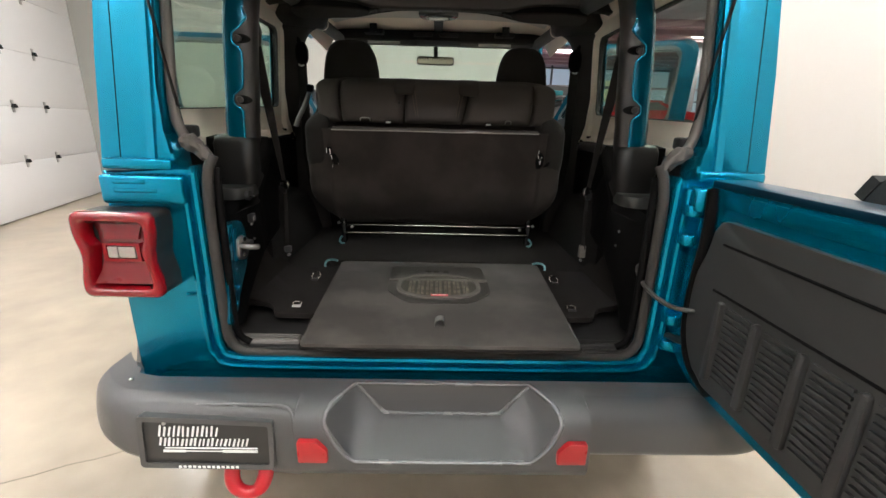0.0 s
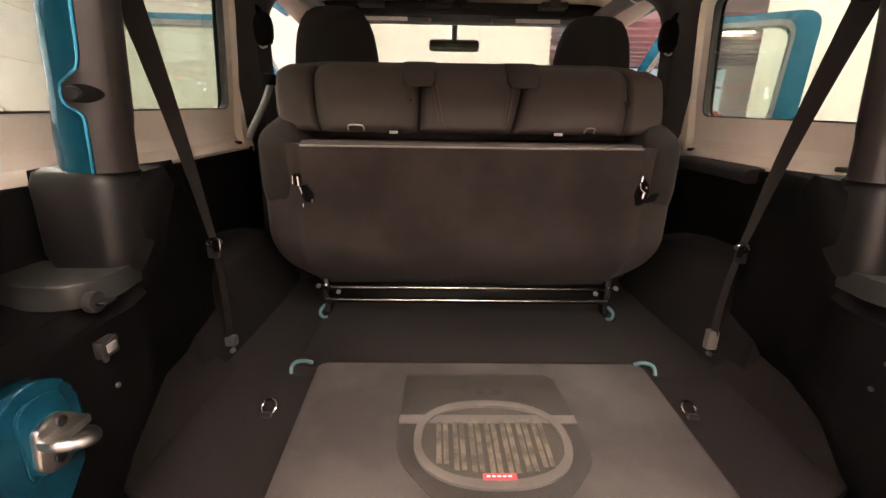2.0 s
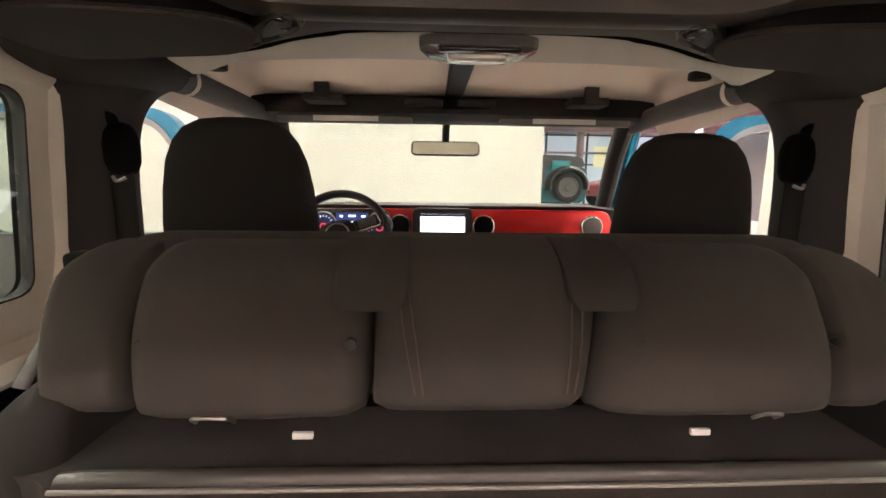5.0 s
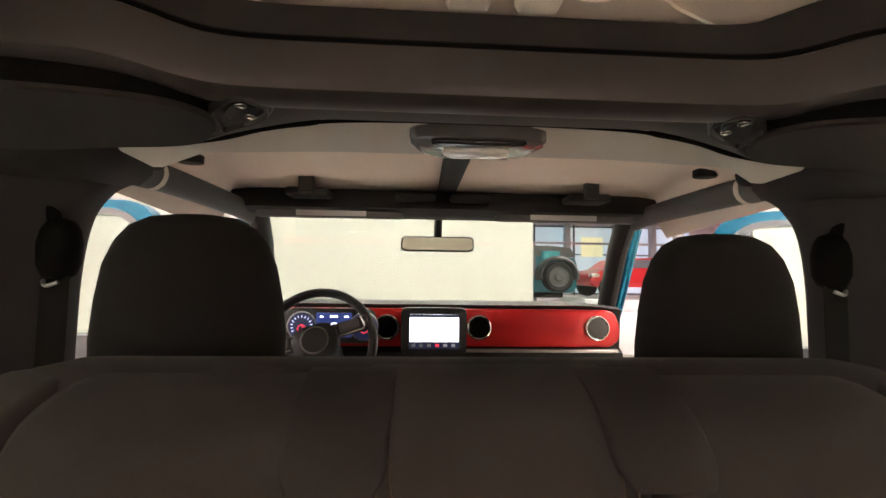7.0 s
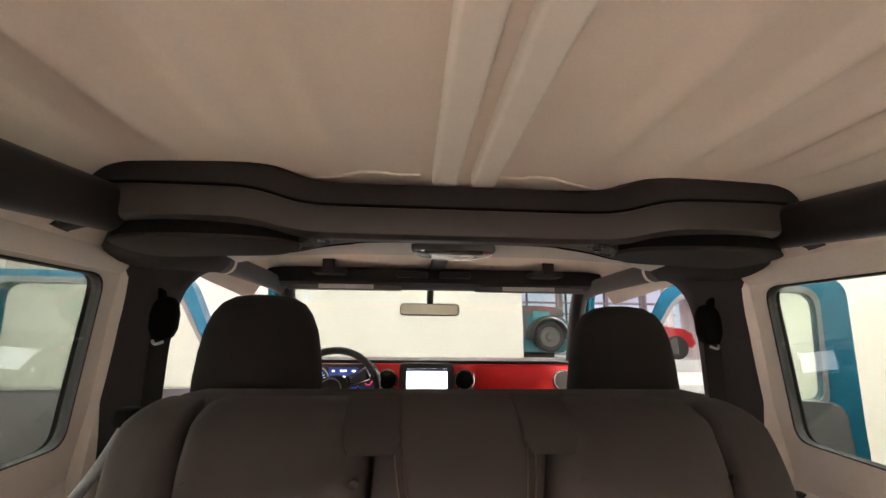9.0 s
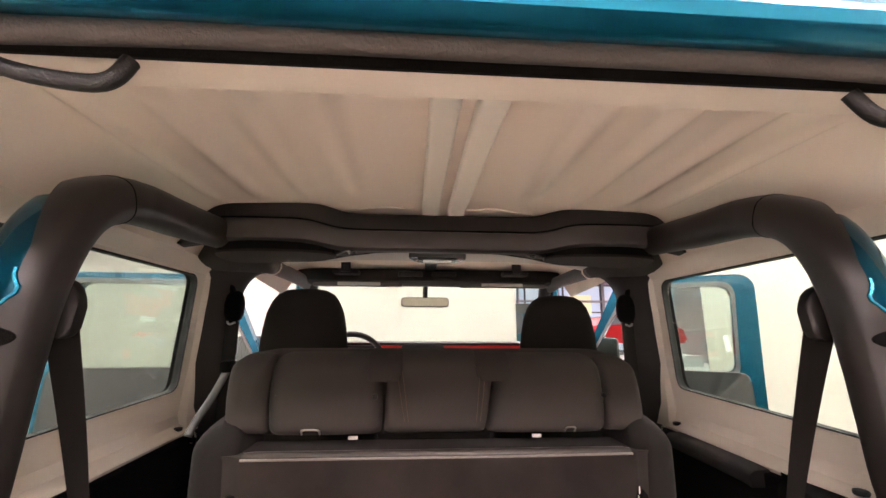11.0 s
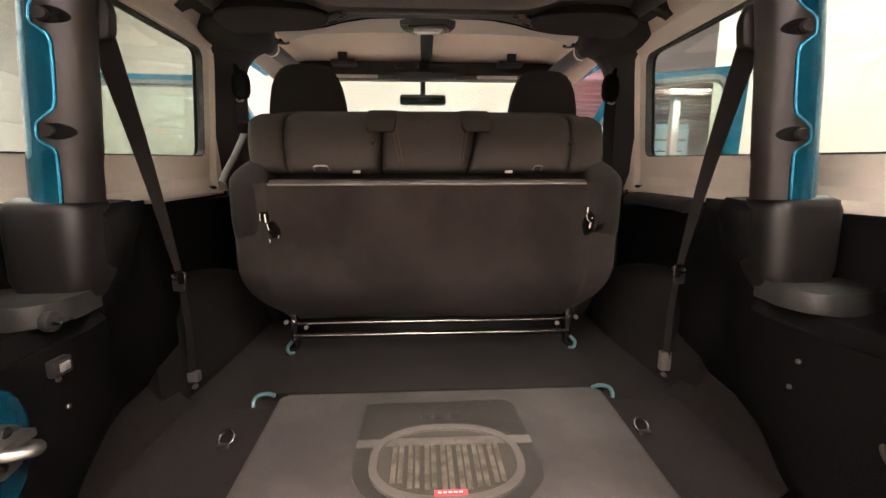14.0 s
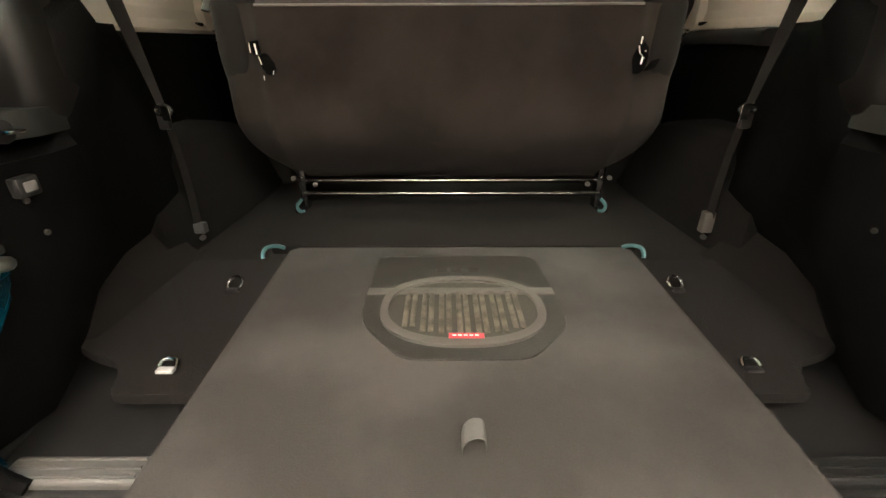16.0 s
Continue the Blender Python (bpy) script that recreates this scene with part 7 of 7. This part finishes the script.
# front seats
fs = thing("front_seat", "black cloth front seat with a rounded headrest", "car seat", -0.424, 2.3, 0.62, "front seats")
secs = []
for z, w, d, yc in ((1.40, 0.118, 0.050, 2.225), (1.44, 0.142, 0.058, 2.222), (1.50, 0.142, 0.062, 2.22), (1.56, 0.135, 0.062, 2.218), (1.61, 0.125, 0.060, 2.216), (1.645, 0.110, 0.054, 2.215), (1.668, 0.092, 0.044, 2.215), (1.682, 0.066, 0.028, 2.215), (1.687, 0.03, 0.012, 2.215)):
    secs.append([(x, y, z) for x, y in superell(-0.424, yc, w * 0.96, d, 2.8, 28)])
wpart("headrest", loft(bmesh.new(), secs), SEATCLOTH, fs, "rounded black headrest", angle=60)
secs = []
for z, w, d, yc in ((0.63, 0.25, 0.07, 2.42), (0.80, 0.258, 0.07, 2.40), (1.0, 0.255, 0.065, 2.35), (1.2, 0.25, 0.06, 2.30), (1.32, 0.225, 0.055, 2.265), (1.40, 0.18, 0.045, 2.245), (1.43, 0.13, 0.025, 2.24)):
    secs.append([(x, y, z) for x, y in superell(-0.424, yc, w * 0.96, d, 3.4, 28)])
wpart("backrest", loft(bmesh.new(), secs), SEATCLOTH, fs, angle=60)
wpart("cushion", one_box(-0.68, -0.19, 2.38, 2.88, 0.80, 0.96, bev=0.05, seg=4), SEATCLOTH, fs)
wpart("base", one_box(-0.62, -0.25, 2.42, 2.80, 0.62, 0.80, bev=0.02), PLASTIC, fs)
for dx in (-0.07, 0.07):
    wpart("headrest_post", tube(bmesh.new(), [(-0.424 + dx, 2.235, 1.38), (-0.424 + dx, 2.225, 1.46)], 0.006, 10), STEEL, fs)
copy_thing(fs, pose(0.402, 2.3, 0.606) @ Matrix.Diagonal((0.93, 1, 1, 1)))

# rear seat belts
for s in (-1, 1):
    b = thing("seat_belt", "dark grey rear shoulder belt hanging from the roll bar", "seat belt", s * 0.60, 1.6, 0.79, "rear seat belts")
    A, Bp, Cc = Vector((s * 0.592, 1.485, 1.555)), Vector((s * 0.582, 1.622, 1.085)), Vector((s * 0.622, 1.700, 0.815))

    def strap(p0, p1, w0, w1, turn):
        bm = bmesh.new()
        secs = []
        for k in range(13):
            f = k / 12
            p = p0.lerp(p1, f)
            w = w0 + (w1 - w0) * f
            d = Vector((math.cos(turn) * s, math.sin(turn), 0)) * w
            n = Vector((-math.sin(turn) * s, math.cos(turn), 0)) * 0.0012
            p = p + Vector((0, 0.008 * math.sin(math.pi * f), 0))
            secs.append([tuple(p - d - n), tuple(p + d - n), tuple(p + d + n), tuple(p - d + n)])
        return loft(bm, secs)
    wpart("webbing", strap(A, Bp, 0.0205, 0.0065, -0.6), BELT, b, "woven grey webbing")
    wpart("lower_webbing", strap(Bp, Cc, 0.0065, 0.009, -1.0), BELT, b)
    an = wpart("anchor", sheared(prism(bmesh.new(), rounded([(-0.020, -0.03), (0.020, -0.03), (0.026, 0.02), (0.0, 0.045), (-0.026, 0.02)], 0.012, 4), "y", -0.010, 0.010, bev=0.004), lambda x, y, z: (s * 0.590 + x * 0.95, 1.475 + y - x * 0.4 * s, 1.575 + z * 1.25)), DARKPLASTIC, b, "black belt guide")
    lp = bmesh.new()
    ring(lp, (s * 0.580, 1.618, 1.085), "y", 0.011, 0.004, 20, 8, 1.4, 0.8)
    wpart("buckle_tongue", lp, BLACKSTEEL, b, "steel belt tongue")
    wpart("tongue_blade", one_box(s * 0.572 - 0.008, s * 0.572 + 0.008, 1.610, 1.613, 1.066, 1.094, bev=0.001), CHROME, b, "bright tongue blade")
    wpart("tongue_grip", one_box(s * 0.590 - 0.012, s * 0.590 + 0.012, 1.622, 1.636, 1.046, 1.078, bev=0.005), PLASTIC, b)
    wpart("floor_anchor", one_box(s * 0.618 - 0.014, s * 0.618 + 0.014, 1.690, 1.712, 0.788, 0.842 if s > 0 else 0.815, bev=0.005), ZINC if s > 0 else BUMPER, b, "belt floor anchor")
    wpart("anchor_bolt", disc(bmesh.new(), (s * 0.612, 1.684, 0.780), "y", 0.006, 0.01, 10), STEEL, b)

# ---- other vehicles in the showroom ----
pl_ = thing("display_plinth", "pale low display plinth in the showroom", "plinth", 4.4, 12, 0)
wpart("deck", one_box(1.7, 9.6, 9.9, 15.6, 0, 0.62, bev=0.03), WHITEPLINTH, pl_)
other = thing("parked_vehicle", "dark teal off-road vehicle with wide grey flares on a plinth", "car", 2.6, 10.9, 0.62)
wpart("tub", prism(bmesh.new(), rounded([(0.55, 1.25), (0.55, 2.02), (2.30, 2.02), (3.42, 1.98), (3.45, 1.80), (3.44, 1.28), (3.30, 1.22)], [0.05, 0.06, 0.03, 0.12, 0.05, 0.06, 0.05], 4), "y", 10.45, 12.1, bev=0.05), TEALDARK, other)
wpart("hood_side", one_box(2.66, 3.06, 10.40, 10.46, 1.92, 2.12, bev=0.02), TEALPALE, other, "bright teal panel")
wpart("cab", prism(bmesh.new(), rounded([(0.6, 2.0), (0.72, 2.24), (2.9, 2.24), (3.34, 2.20), (3.42, 2.0)], 0.05, 4), "y", 10.5, 12.05, bev=0.05), GREYTUBE, other, "dark grey cab")
wpart("side_glass", one_box(1.2, 2.55, 10.43, 10.47, 1.55, 2.0, bev=0.02), BLACKFRAME, other)
arch = []
for k in range(15):
    a = math.pi * (-0.06 + 1.12 * k / 14)
    arch.append([(2.99 + r * math.cos(a), y, 1.58 + 0.96 * r * math.sin(a)) for y, r in ((10.48, 0.36), (10.22, 0.37), (10.20, 0.40), (10.26, 0.45), (10.48, 0.46))])
wpart("flare", loft(bmesh.new(), arch), BUMPER, other, "wide grey wheel flare")
for x, y in ((2.99, 10.38), (0.95, 10.38), (2.99, 12.0), (0.95, 12.0)):
    w = wpart("wheel", lathe(bmesh.new(), [(0.21, -0.11), (0.28, -0.14), (0.325, -0.10), (0.33, 0.10), (0.28, 0.13), (0.21, 0.11)], (x, y, 1.560), "y", 34), BLACKRUBBER, other)
    sub("rim", lathe(bmesh.new(), [(0.03, -0.145), (0.07, -0.15), (0.10, -0.122), (0.17, -0.118), (0.19, -0.14), (0.212, -0.145), (0.212, 0.10), (0.05, 0.10)], (x, y, 1.560), "y", 30), GREYTUBE, w)
wpart("chassis", one_box(0.8, 3.2, 10.6, 11.9, 1.10, 1.30, bev=0.03), BLACKSTEEL, other)
for x in (1.2, 2.5):
    wpart("stand", one_box(x, x + 0.2, 10.9, 11.6, 0.62, 1.12, bev=0.02), GREYTUBE, other, "grey display stand under the vehicle")
other.location.x -= 0.11
red = thing("parked_car", "bright red sedan parked in the showroom", "car", 6.6, 13.9, 0.62)
CARX = lambda x, y, z: (x - 1.02, y - 3.1, z + 0.51)
wpart("ramp", one_box(4.5, 8.4, 12.85, 14.9, 0.60, 0.95, bev=0.02), WHITEPLINTH, pl_, "pale raised stage")
prof = rounded([(5.75, 0.78), (5.72, 1.10), (6.0, 1.22), (6.35, 1.28), (6.75, 1.58), (7.6, 1.62), (8.1, 1.38), (8.9, 1.28), (9.1, 1.05), (9.1, 0.78)], 0.12, 4)
wpart("body", sheared(prism(bmesh.new(), prof, "y", 16.1, 17.8, bev=0.08, seg=3), CARX), REDCAR, red)
wpart("side_window", sheared(prism(bmesh.new(), rounded([(6.5, 1.30), (6.85, 1.54), (7.55, 1.57), (7.95, 1.35)], 0.04, 3), "y", 16.085, 16.11), CARX), BLACKFRAME, red, "dark side windows")
wpart("headlight", sheared(one_box(5.74, 5.98, 16.06, 16.3, 1.04, 1.16, bev=0.03), CARX), SILVER, red, "pale headlight")
for x in (6.3, 8.5):
    for y in (16.12, 17.75):
        w = wpart("wheel", sheared(lathe(bmesh.new(), [(0.20, -0.1), (0.30, -0.11), (0.33, -0.06), (0.33, 0.06), (0.30, 0.1), (0.20, 0.1)], (x, y, 0.77), "y", 30), CARX), BLACKRUBBER, red)
        sub("rim", sheared(lathe(bmesh.new(), [(0.03, -0.07), (0.20, -0.09), (0.21, 0.08), (0.03, 0.08)], (x, y, 0.77), "y", 26), CARX), SILVER, w)
